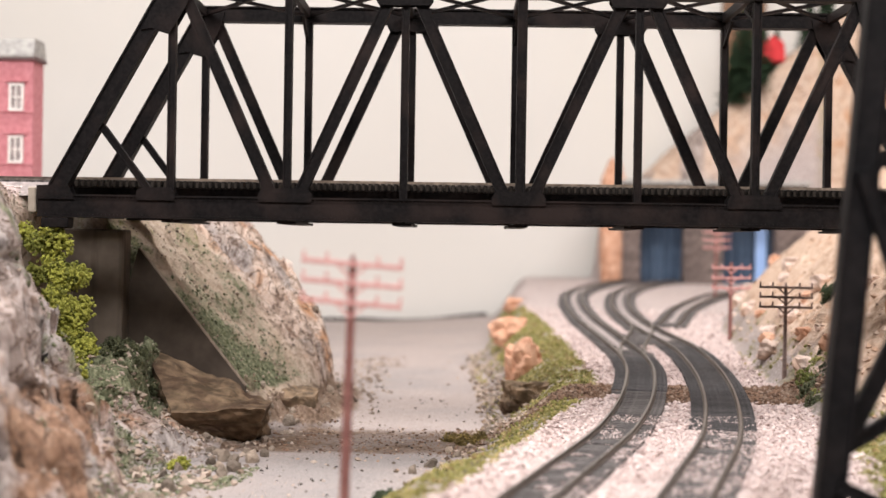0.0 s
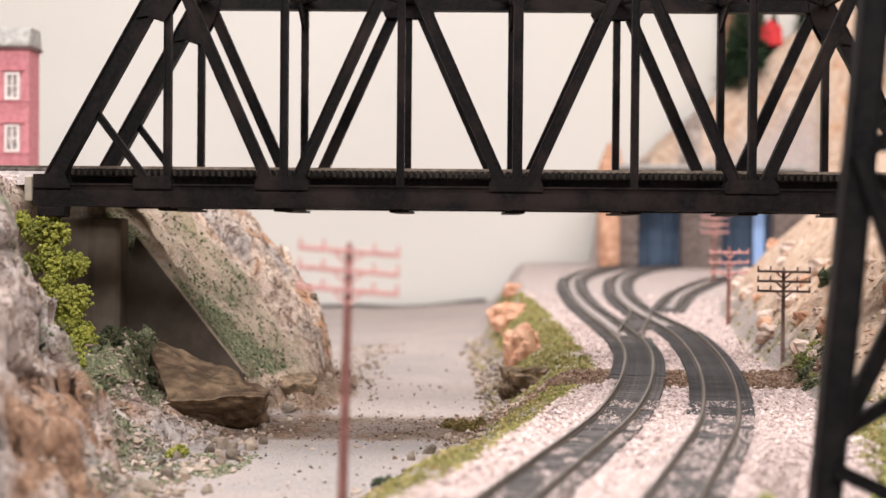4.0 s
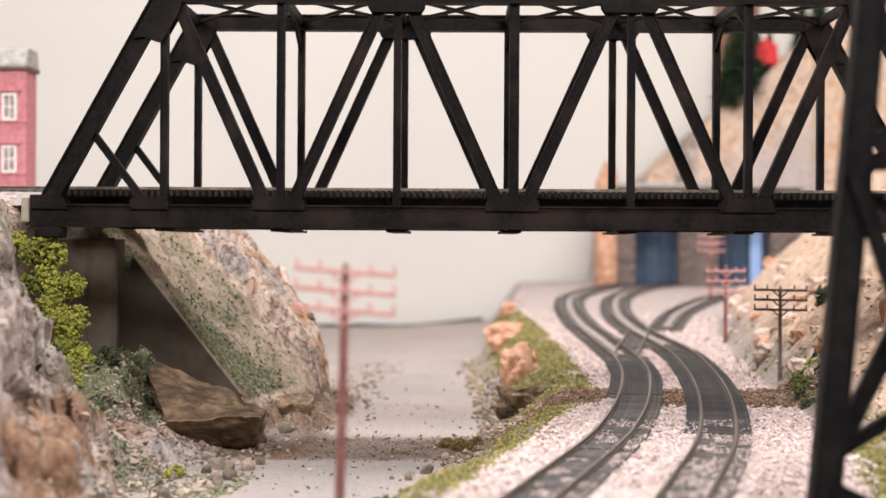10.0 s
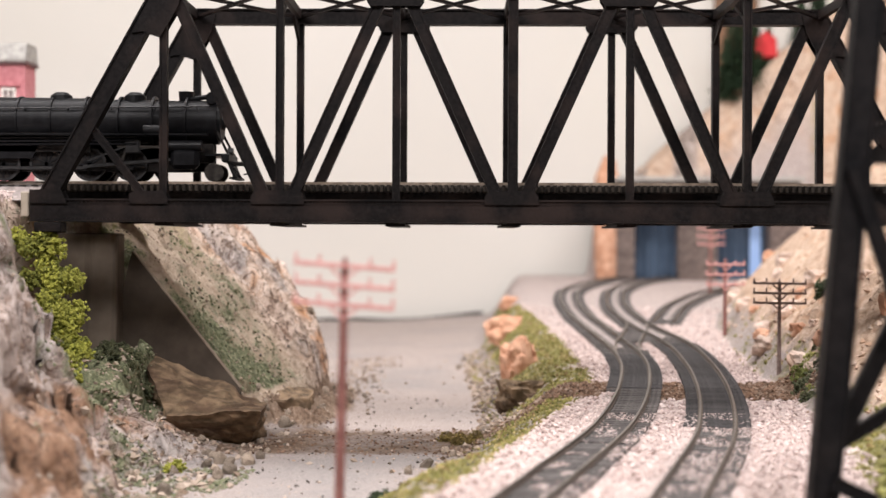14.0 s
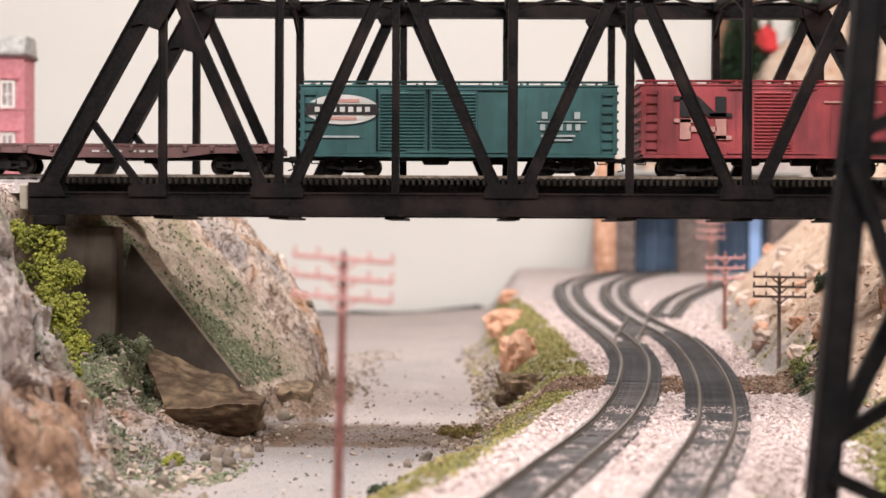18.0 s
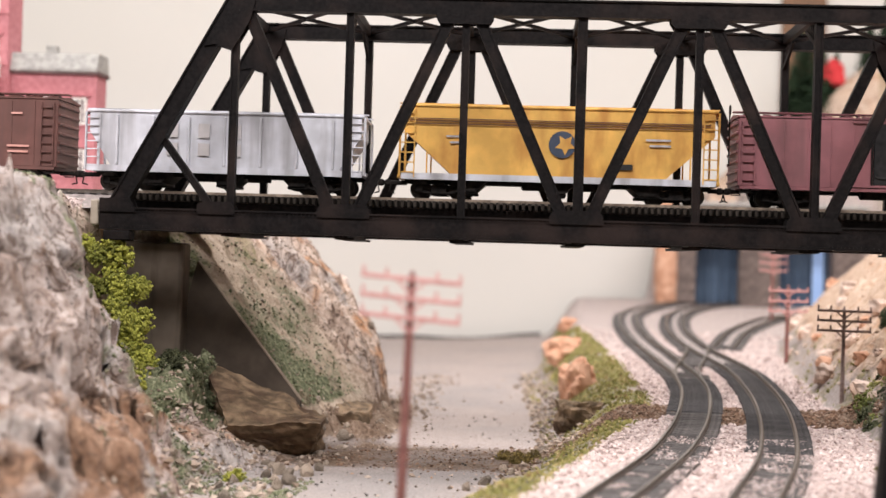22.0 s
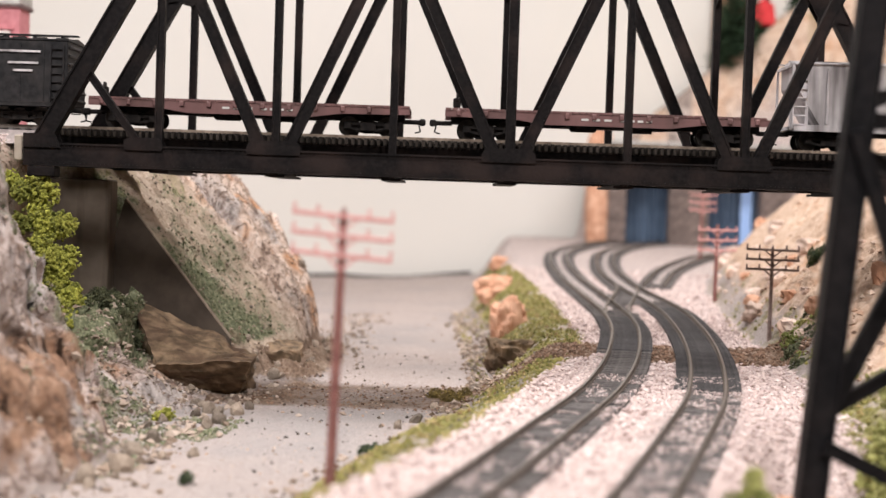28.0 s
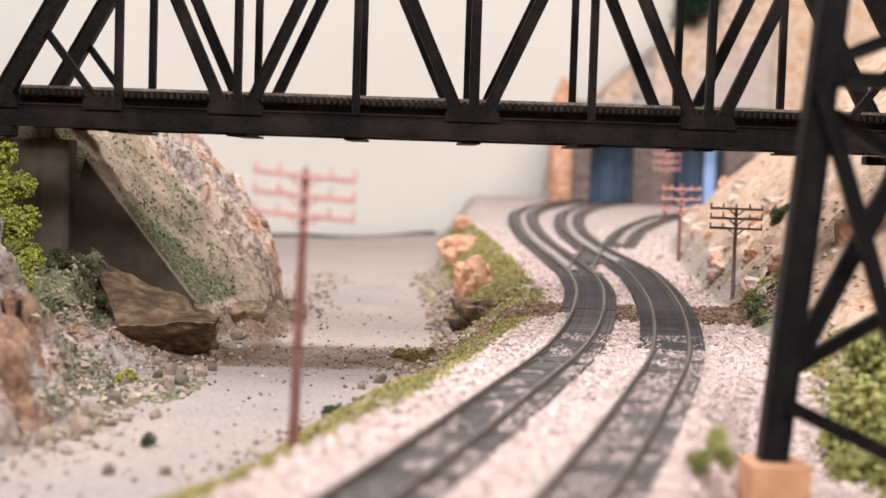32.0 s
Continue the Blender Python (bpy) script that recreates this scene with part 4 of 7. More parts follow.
# ---------------------------------------------------------------- abutment and footing
ab = thing("bridge_abutment", "dark brown weathered abutment with a sloping wing wall", "abutment")
bm = bmesh.new()
add_box(bm, 0.0033, 0.0608, 0.092, 0.0396, 0.0193, 0.0815, bevel=0.0008)
part("wall", bm, M_CONC, ab)
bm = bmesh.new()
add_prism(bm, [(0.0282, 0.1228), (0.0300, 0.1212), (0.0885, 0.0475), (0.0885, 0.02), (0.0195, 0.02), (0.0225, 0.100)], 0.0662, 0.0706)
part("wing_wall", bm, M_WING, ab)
bm = bmesh.new()
add_beam(bm, (0.0290, 0.0680, 0.1226), (0.0888, 0.0680, 0.0474), 0.0006, 0.0048)
part("coping", bm, M_CONC_EDGE, ab, "thin pale edge along the wing wall")
bm = bmesh.new()
add_box(bm, -0.0105, 0.040, 0.147, 0.004, 0.085, 0.013, bevel=0.0006)
part("backwall", bm, M_PALECONC, ab, "pale concrete back wall beside the bridge end")


def ledge_rock(name, mat, corners, seed, amount, label, cuts=22):
    """A broken slab of rock between eight corners: four below, then four above."""
    bm = bmesh.new()
    bmesh.ops.create_cube(bm, size=1.0)
    bmesh.ops.subdivide_edges(bm, edges=bm.edges[:], cuts=cuts, use_grid_fill=True)
    c = [Vector(q) for q in corners]
    for v in bm.verts:
        a, b, h = v.co.x + 0.5, v.co.y + 0.5, v.co.z + 0.5
        q = [c[i].lerp(c[i + 1], a).lerp(c[i + 3].lerp(c[i + 2], a), b) for i in (0, 4)]
        w = q[0].lerp(q[1], h)
        d = v.co.normalized()
        k = noise.fractal(w * 55 + Vector((seed, 0, 0)), 0.7, 2.1, 6) + 1.0 * abs(noise.noise(Vector((w.x * 30 + w.z * 25, w.y * 30, w.z * 150)) + Vector((0, seed, 0))))
        v.co = w + d * amount * (k - 0.3) + Vector((0, 0, amount * 0.25 * (noise.cell(w * 90) - 0.5)))
    return tagged(new(name, mesh_of(bm, name, mat)), label, "rock")


def rough_block(name, mat, at, size, rot=0, seed=1, amount=0.18, cuts=4, label="", category="rock", parent=None, kind=""):
    """A broken rock: a subdivided box pushed about by noise."""
    bm = bmesh.new()
    bmesh.ops.create_cube(bm, size=1.0)
    bmesh.ops.subdivide_edges(bm, edges=bm.edges[:], cuts=cuts, use_grid_fill=True)
    for v in bm.verts:
        q = v.co.copy()
        d = q.normalized()
        v.co = q.lerp(d * 0.62, 0.55)
        v.co += d * amount * noise.fractal(q * 2.2 + Vector((seed * 5.1, seed, 0)), 0.8, 2.1, 4)
        v.co += d * amount * 0.25 * (noise.cell(q * 3 + Vector((seed, 0, seed * 3))) - 0.5)
        v.co = Vector((v.co.x * size[0], v.co.y * size[1], v.co.z * size[2]))
    ob = new(name, mesh_of(bm, name, mat))
    ob.matrix_basis = pose(*at, 0, 0, rot)
    if parent:
        ob.parent = parent
    return tagged(ob, label, category if not parent else "", "", kind)


ledge_rock("rock_ledge", M_DARKROCK, ((0.064, 0.032, 0.016), (0.0950, 0.038, 0.016), (0.1015, 0.060, 0.016), (0.036, 0.066, 0.016), (0.060, 0.006, 0.0400), (0.1085, 0.008, 0.0425), (0.1050, 0.060, 0.0410), (0.034, 0.064, 0.0680)), 3.0, 0.0030, "brown stained rock ledge with a dark hollow below the abutment")
ledge_rock("rock_ledge", M_DARKROCK, ((0.092, 0.098, 0.016), (0.124, 0.102, 0.016), (0.124, 0.140, 0.016), (0.090, 0.140, 0.016), (0.090, 0.102, 0.0390), (0.1235, 0.104, 0.0375), (0.122, 0.140, 0.0400), (0.090, 0.140, 0.0430)), 8.0, 0.0034, "smaller brown rock ledge at the foot of the far cliff", 14)
rough_block("boulder", M_ROCK2, (0.2515, 0.280, 0.0385), (0.025, 0.024, 0.037), 20, 4, 0.2, 7, "tall orange boulder on the grassy bank")
rough_block("boulder", M_ROCK2, (0.2480, 0.500, 0.0525), (0.029, 0.026, 0.021), 0, 9, 0.2, 7, "orange boulder on the grassy bank")
rough_block("boulder", M_ROCK2, (0.2610, 0.74, 0.0640), (0.020, 0.02, 0.014), 0, 2, 0.2, 5, "small pale orange boulder on the bank")

# ---------------------------------------------------------------- telegraph poles


def telegraph_pole(at, tall, mat, arm_mat, label, arms=3, arm=0.0315, r=0.00125, turn=0.0, first=0.0028, gap=0.0078, tilt=0.0, lean=0.0):
    po = thing("telegraph_pole", label, "telegraph pole", at, "telegraph poles along the track")
    po.matrix_basis = pose(*at, 0, lean, turn)
    bm = bmesh.new()
    add_cyl(bm, (0, 0, -0.004), (0, 0, tall), r * 1.35, r * 0.95, 10)
    add_cyl(bm, (0, 0, tall), (0, 0, tall + 0.002), r * 0.95, r * 0.2, 10)
    part("pole", bm, mat, po)
    for i in range(arms):
        z = tall - first - i * gap
        bm = bmesh.new()
        add_box(bm, 0, -r, z, arm, 0.0012, 0.0015, bevel=0.0002)
        for k in (-1, 1):
            add_beam(bm, (k * 0.0045, -r, z - 0.0005), (0, -r, z - 0.0045), 0.0008, 0.0008)
        crossarm = part("crossarm", bm, arm_mat, po)
        crossarm.matrix_basis = Matrix.Translation((0, 0, z)) @ Matrix.Rotation(math.radians(tilt), 4, "Y") @ Matrix.Translation((0, 0, -z))
        for x in (-0.48, -0.25, 0.25, 0.48):
            bm = bmesh.new()
            add_cyl(bm, (x * arm, -r, z + 0.0005), (x * arm, -r, z + 0.0030), 0.0006, 0.00045, 6)
            part("insulator", bm, arm_mat, crossarm)
    return po


telegraph_pole((0.1732, -0.278, 0.0360), 0.0866, M_POLE, M_ARM, "reddish brown telegraph pole with pink crossarms on the river bank", first=0.001, gap=0.00604, tilt=3.0, lean=1.2)
telegraph_pole((0.3985, 0.121, height(0.3985, 0.121)), 0.106 - height(0.3985, 0.121), M_POLE2, M_POLE2, "grey brown telegraph pole with three crossarms by the rocks", r=0.00105, first=0.001, gap=0.0058, tilt=0.6)
telegraph_pole((0.4145, 0.38, height(0.4145, 0.38) - 0.002), 0.1147 - height(0.4145, 0.38) + 0.002, M_POLE, M_ARM, "reddish telegraph pole with pink crossarms on the slope", turn=10)
telegraph_pole((0.4660, 0.74, height(0.4660, 0.74) - 0.002), 0.145 - height(0.4660, 0.74) + 0.002, M_POLE, M_ARM, "reddish telegraph pole beside the tunnel approach", turn=20)

# ---------------------------------------------------------------- near steel tower
tower = thing("steel_tower", "black steel trestle tower leg on a pine block", "trestle tower")


def tower_bar(name, a, b, w=0.005, deep=0.005):
    bm = bmesh.new()
    add_channel(bm, a, b, w, deep, 0.0008)
    part(name, bm, M_TOWER, tower)


TX, TY = 0.3242, -0.268
tower_bar("leg", (TX, TY, 0.036), (TX + 0.0226, TY, 0.30), 0.0088, 0.008)
tower_bar("leg", (TX + 0.072, TY + 0.006, 0.036), (TX + 0.050, TY + 0.006, 0.30), 0.0088, 0.008)
tower_bar("strut", (TX + 0.008, TY + 0.002, 0.1570), (TX + 0.064, TY + 0.006, 0.1570), 0.0052, 0.005)
tower_bar("strut", (TX + 0.016, TY + 0.002, 0.232), (TX + 0.056, TY + 0.006, 0.232), 0.0052, 0.005)
tower_bar("brace", (TX + 0.009, TY - 0.004, 0.1535), (TX + 0.045, TY - 0.002, 0.0500), 0.0048, 0.004)
tower_bar("brace", (TX + 0.002, TY + 0.007, 0.0545), (TX + 0.052, TY + 0.010, 0.1560), 0.0058, 0.004)
tower_bar("brace", (TX + 0.004, TY + 0.012, 0.0610), (TX + 0.066, TY + 0.016, 0.0985), 0.0046, 0.004)
tower_bar("brace", (TX + 0.003, TY - 0.003, 0.0545), (TX + 0.070, TY - 0.001, 0.0240), 0.0046, 0.004)
tower_bar("brace", (TX + 0.010, TY + 0.003, 0.1610), (TX + 0.056, TY + 0.006, 0.1800), 0.0046, 0.004)
tower_bar("brace", (TX + 0.010, TY + 0.012, 0.1510), (TX + 0.066, TY + 0.014, 0.1170), 0.0042, 0.004)
tower_bar("brace", (TX + 0.014, TY - 0.003, 0.2300), (TX + 0.056, TY - 0.001, 0.1600), 0.0046, 0.004)
for x, y in ((TX, TY), (TX + 0.072, TY + 0.006)):
    bm = bmesh.new()
    add_box(bm, x + 0.001, y, 0.0285, 0.0190, 0.018, 0.0150, bevel=0.0006)
    part("block", bm, M_WOOD, tower, "bare pine block under the leg")

# ---------------------------------------------------------------- tunnel portals
portal = thing("tunnel_portal", "brown stone double tunnel portal with blue cloth hung inside", "tunnel portal")
PY, PZ = 1.082, 0.0795
bm = bmesh.new()
for x0, x1, z0, z1 in ((0.408, 0.430, PZ - 0.01, 0.206), (0.486, 0.535, PZ - 0.01, 0.206), (0.602, 0.640, PZ - 0.01, 0.206), (0.430, 0.486, 0.168, 0.206), (0.535, 0.602, 0.168, 0.206)):
    add_box(bm, (x0 + x1) / 2, PY + 0.012, (z0 + z1) / 2, x1 - x0, 0.024, z1 - z0)
part("wall", bm, M_STONE, portal)
bm = bmesh.new()
add_box(bm, 0.524, PY + 0.008, 0.208, 0.24, 0.036, 0.006, bevel=0.001)
part("coping", bm, M_ROOFGREY, portal, "grey coping stone")
block = bmesh.new()
add_box(block, 0, 0, 0, 0.0112, 0.003, 0.0062, bevel=0.0006)
block = mesh_of(block, "stone", M_STONE)
for x0, x1 in ((0.408, 0.430), (0.486, 0.535), (0.602, 0.640)):
    nb = max(2, round((x1 - x0) / 0.0118))
    for r in range(17):
        for c in range(nb + 1):
            x = x0 + (c + (0.5 if r % 2 else 0.0)) * (x1 - x0) / nb
            if x0 + 0.004 < x < x1 - 0.004:
                share("stone", block, portal, pose(x, PY - 0.0005, PZ + 0.002 + r * 0.0072))
bm = bmesh.new()
fold = [[bm.verts.new((0.428 + k * 0.0018, PY + 0.034 + 0.0028 * math.sin(k * 0.9) + 0.0012 * math.sin(k * 0.37), z)) for k in range(98)] for z in (PZ - 0.004, 0.13, 0.176)]
for r0, r1 in zip(fold, fold[1:]):
    for i in range(97):
        bm.faces.new((r0[i], r0[i + 1], r1[i + 1], r1[i]))
part("cloth", bm, M_BLUE, portal, "dark blue cloth hanging in folds")
bm = bmesh.new()
add_box(bm, 0.5885, PY + 0.029, 0.125, 0.014, 0.002, 0.092)
part("strip", bm, M_LBLUE, portal, "pale blue strip")
rough_block("rock_outcrop", M_ROCK2, (0.400, 1.12, 0.14), (0.034, 0.05, 0.17), 0, 12, 0.12, 8, "orange rock beside the tunnel portal")

# ---------------------------------------------------------------- plants and loose stones


def unit_ball():
    bm = bmesh.new()
    bmesh.ops.create_icosphere(bm, subdivisions=1, radius=1.0)
    v = np.array([q.co[:] for q in bm.verts])
    f = np.array([[q.index for q in g.verts] for g in bm.faces])
    bm.free()
    return v, f


BALL_V, BALL_F = unit_ball()


def clump_mesh(name, mat, seed, size=0.008, blobs=26):
    """A torn piece of foam: many small crumpled lumps."""
    rg = np.random.default_rng(seed)
    d = rg.normal(0, 1, (blobs, 3))
    d *= (size * rg.uniform(0.25, 1.0, blobs) / np.linalg.norm(d, axis=1))[:, None]
    r = size * rg.uniform(0.07, 0.17, blobs)
    v = BALL_V[None] * rg.uniform(0.6, 1.35, (blobs, len(BALL_V), 1)) * r[:, None, None] + d[:, None]
    f = BALL_F[None] + (np.arange(blobs) * len(BALL_V))[:, None, None]
    me = bpy.data.meshes.new(name)
    me.from_pydata(v.reshape(-1, 3).tolist(), [], f.reshape(-1, 3).tolist())
    me.materials.append(mat)
    return me


def bush(label, pieces, mats, size, seed):
    """A bush of several foam clumps, each a part."""
    bu = thing("bush", label, "bush", pieces[0])
    for i, p in enumerate(pieces):
        me = clump_mesh("clump", mats[i % len(mats)], seed + i, size * (0.8 + 0.4 * ((i * 37) % 10) / 10), 200)
        share("clump", me, bu, Matrix.Translation(Vector(p) - Vector(pieces[0])))
    return bu


rng = random.Random(14)
LUMPS = ((-0.008, 0.004, 0.1265, 0.010), (0.001, 0.002, 0.1215, 0.010), (-0.002, 0.0, 0.1115, 0.011), (0.008, 0.0, 0.1085, 0.0085), (0.003, -0.004, 0.1000, 0.008), (0.002, -0.006, 0.0900, 0.0085), (0.010, -0.004, 0.0885, 0.0095), (0.009, -0.008, 0.0785, 0.0085), (0.0165, -0.006, 0.0735, 0.0075), (0.0145, -0.010, 0.0650, 0.0075), (0.0195, -0.008, 0.0660, 0.005), (0.0175, -0.034, 0.0680, 0.0055), (0.0205, -0.038, 0.0630, 0.0045))
bush("bright yellow-green foam bush climbing beside the abutment", [(x + rng.gauss(0, r * 0.42), y + rng.gauss(0, r * 0.3), z + rng.gauss(0, r * 0.42)) for x, y, z, r in LUMPS for _ in range(4)], [M_BUSH, M_BUSH, M_BUSH4], 0.0066, 10)
bush("dull sage-green foam at the abutment foot", [(x, y, height(x, y) + 0.001) for x, y in ((0.022, 0.030), (0.030, 0.032), (0.038, 0.036), (0.046, 0.046), (0.054, 0.056), (0.028, 0.018), (0.036, 0.022), (0.044, 0.030), (0.033, 0.008), (0.024, 0.008), (0.040, 0.012))], [M_BUSH3], 0.0042, 30)
bush("dark green foam shrub on the rocks by the track", [(0.4330, 0.160, 0.1020), (0.4375, 0.163, 0.1000), (0.4345, 0.163, 0.0965), (0.441, 0.165, 0.104)], [M_BUSH2], 0.006, 50)
bush("olive foam shrub at the foot of the slope", [(0.408, 0.05, 0.058), (0.416, 0.06, 0.062), (0.424, 0.05, 0.06), (0.411, 0.09, 0.062), (0.420, 0.10, 0.068), (0.402, 0.078, 0.055), (0.412, 0.074, 0.060), (0.419, 0.080, 0.066), (0.405, 0.062, 0.052), (0.400, 0.042, 0.049), (0.394, 0.030, 0.047), (0.406, 0.028, 0.052), (0.397, 0.056, 0.050), (0.412, 0.040, 0.058)], [M_BUSH3, M_TURF, M_BUSH3, M_OLIVE], 0.0072, 60)
bush("soft olive-green foam bush behind the steel tower", [(x, y, height(x, y) + h) for x, y, h in ((0.370, -0.19, 0.006), (0.380, -0.18, 0.010), (0.392, -0.19, 0.008), (0.400, -0.16, 0.012), (0.388, -0.16, 0.012), (0.405, -0.18, 0.012), (0.372, -0.215, 0.006), (0.386, -0.22, 0.008), (0.398, -0.21, 0.010), (0.41, -0.2, 0.012), (0.362, -0.225, 0.004), (0.376, -0.24, 0.006), (0.390, -0.245, 0.008), (0.404, -0.235, 0.012), (0.382, -0.20, 0.018), (0.396, -0.185, 0.020), (0.408, -0.175, 0.024))], [M_OLIVE], 0.011, 70)
bush("small green tuft on the ballast", [(0.2950, -0.305, 0.0435), (0.2985, -0.303, 0.047), (0.301, -0.306, 0.044), (0.2995, -0.300, 0.050), (0.292, -0.309, 0.043)], [M_TURF, M_OLIVE], 0.0036, 80)
bush("small dark tuft on the river bank", [(0.1755, -0.140, 0.0245), (0.1795, -0.138, 0.0240)], [M_BUSH2], 0.0035, 85)
bush("small green tuft on the river bed", [(0.1145, -0.205, 0.0232), (0.1155, -0.204, 0.0242)], [M_BUSH2], 0.0025, 88)
bush("yellow-green tuft among the rubble", [(x, y, height(x, y) + 0.002) for x, y in ((0.0765, -0.066), (0.080, -0.063))], [M_BUSH], 0.004, 90)


def scatter(name, mat, spots, label, category, lo, hi, seed, flat=0.7):
    """Loose stones or tufts: one mesh of small irregular lumps, of kind stuff."""
    rng = np.random.default_rng(seed)
    base = np.array([(1, 0, 0), (-1, 0, 0), (0, 1, 0), (0, -1, 0), (0, 0, 1), (0, 0, -1)], float)
    tri = np.array([(0, 2, 4), (2, 1, 4), (1, 3, 4), (3, 0, 4), (2, 0, 5), (1, 2, 5), (3, 1, 5), (0, 3, 5)])
    n = len(spots)
    size = lo + (hi - lo) * rng.random(n) ** 2.2
    v = base[None] * rng.uniform(0.6, 1.2, (n, 6, 1)) * size[:, None, None]
    v[:, :, 2] *= flat
    a = rng.uniform(0, 6.28, n)
    c, s = np.cos(a)[:, None], np.sin(a)[:, None]
    tilt = rng.uniform(-0.7, 0.7, n)[:, None]
    x, y, z = v[:, :, 0], v[:, :, 1], v[:, :, 2]
    y, z = y * np.cos(tilt) - z * np.sin(tilt), y * np.sin(tilt) + z * np.cos(tilt)
    v = np.stack([x * c - y * s, x * s + y * c, z], -1) + spots[:, None, :]
    v[:, :, 2] += size[:, None] * 0.25
    f = (tri[None] + (np.arange(n) * 6)[:, None, None]).reshape(-1, 3)
    me = bpy.data.meshes.new(name)
    me.from_pydata(v.reshape(-1, 3).tolist(), [], f.tolist())
    me.materials.append(mat)
    return tagged(new(name, me), label, category, "", "stuff")


def island_material(name, *cols, rough=0.9):
    m = bpy.data.materials.new(name)
    m.use_nodes = True
    n, l = m.node_tree.nodes, m.node_tree.links
    bs = n["Principled BSDF"]
    bs.inputs["Roughness"].default_value = rough
    bs.inputs["Specular IOR Level"].default_value = 0.2
    g = n.new("ShaderNodeNewGeometry")
    r = n.new("ShaderNodeValToRGB")
    e = r.color_ramp.elements
    while len(e) < len(cols):
        e.new(0.5)
    for i, (el, c) in enumerate(zip(e, cols)):
        el.position, el.color = i / (len(cols) - 1), (*c, 1)
    l.new(g.outputs["Random Per Island"], r.inputs["Fac"])
    l.new(r.outputs["Color"], bs.inputs["Base Color"])
    return m


M_I_BALL = island_material("ballast_grains", (0.26, 0.19, 0.175), (0.55, 0.44, 0.41), (0.67, 0.555, 0.52), (0.45, 0.365, 0.345), (0.77, 0.67, 0.64))
M_I_ROCK = island_material("rubble_grains", (0.11, 0.08, 0.06), (0.34, 0.27, 0.215), (0.48, 0.395, 0.33), (0.25, 0.18, 0.13), (0.15, 0.13, 0.115))
M_I_PALE = island_material("pale_rubble_grains", (0.36, 0.25, 0.18), (0.50, 0.38, 0.30), (0.58, 0.46, 0.38), (0.45, 0.30, 0.21), (0.25, 0.18, 0.14))
M_I_TURF = island_material("turf_grains", (0.08, 0.065, 0.022), (0.20, 0.18, 0.055), (0.31, 0.28, 0.095), (0.12, 0.125, 0.035), (0.44, 0.36, 0.17), (0.20, 0.12, 0.06))
M_I_SOIL = island_material("soil_crumbs", (0.05, 0.028, 0.018), (0.16, 0.095, 0.062), (0.26, 0.165, 0.115), (0.09, 0.055, 0.038), (0.36, 0.27, 0.21))
M_I_SAGE = island_material("sage_grains", (0.05, 0.06, 0.032), (0.15, 0.165, 0.09), (0.22, 0.235, 0.15), (0.10, 0.105, 0.06), (0.33, 0.31, 0.22))
M_I_DARK = island_material("dark_specks", (0.03, 0.028, 0.026), (0.10, 0.085, 0.075), (0.18, 0.14, 0.11))


def spots_where(test, n, x0, x1, y0, y1, seed, bias=1.0):
    """Places on the ground where the masks pass the test; bias packs them towards small y."""
    rng = np.random.default_rng(seed)
    x = rng.uniform(x0, x1, (n, 1))
    y = y0 + (y1 - y0) * rng.random((n, 1)) ** bias
    z, m = terrain(x, y)
    ok = test(x, y, z, m, rng.random((n, 1)))
    return np.stack([x[ok], y[ok], z[ok]], -1)


def off_rails(x, y):
    """Away from the rails and ties of the two lower lines."""
    return (np.abs(x - line_x(LEFT_LINE, y)) > 0.0158) & (np.abs(x - line_x(RIGHT_LINE, y)) > 0.0158)


scatter("ballast", M_I_BALL, spots_where(lambda x, y, z, m, r: (m["ballast"] > 0.5) & off_rails(x, y) & (x < 0.45) & ((m["dirt"] < 0.3) | (r < 0.2)) & (r > 0.8 * m["far_dim"]), 80000, 0.12, 0.46, -0.42, 0.62, 1, 1.1), "pink and grey crushed stone ballast", "ballast", 0.0006, 0.0019, 1)
bedfill = spots_where(lambda x, y, z, m, r: (m["ballast"] > 0.5) & ~off_rails(x, y) & (((y < -0.02) & (value_noise(x, y, 70, 4) > -0.06)) | ((y < 0.06) & ((np.abs(x - line_x(LEFT_LINE, y) + 0.0125) < 0.0035) | ((np.abs(x - line_x(RIGHT_LINE, y) + 0.0125) < 0.0035) & (y < -0.085))))), 62000, 0.12, 0.40, -0.42, 0.06, 2)
bedfill[:, 2] += 0.0019
scatter("ballast", M_I_BALL, bedfill, "pale ballast grains between the ties", "ballast", 0.0003, 0.0009, 2, 0.5)
shoulder = spots_where(lambda x, y, z, m, r: (np.abs(x - line_x(LEFT_LINE, y) + 0.0130) < 0.0036) | ((np.abs(x - line_x(RIGHT_LINE, y) + 0.0130) < 0.0036) & (y < -0.07)), 60000, 0.12, 0.36, -0.42, 0.05, 44)
shoulder[:, 2] += 0.0022
scatter("ballast", M_I_BALL, shoulder, "pink ballast grains banked over the tie ends", "ballast", 0.0005, 0.0015, 44)
scatter("upper_ballast", M_I_BALL, spots_where(lambda x, y, z, m, r: (x < 0.0) & (m["ballast"] > 0.5), 6000, -0.16, 0.0, -0.03, 0.1, 3), "pale grey ballast beside the upper track", "ballast", 0.0007, 0.0017, 3)
scatter("rubble", M_I_ROCK, spots_where(lambda x, y, z, m, r: (m["rock"] > 0.2) & (r < np.where(m["dirt"] > 0.4, 0.12, np.where(m["tan"] > 0.5, 0.25, np.where((y < -0.06) & (m["near"] > 0.6), 0.10, 0.6)))) & (x < 0.14), 34000, -0.14, 0.14, -0.34, 0.28, 4), "small grey and tan stones on the slopes", "rubble", 0.0004, 0.0016, 4)
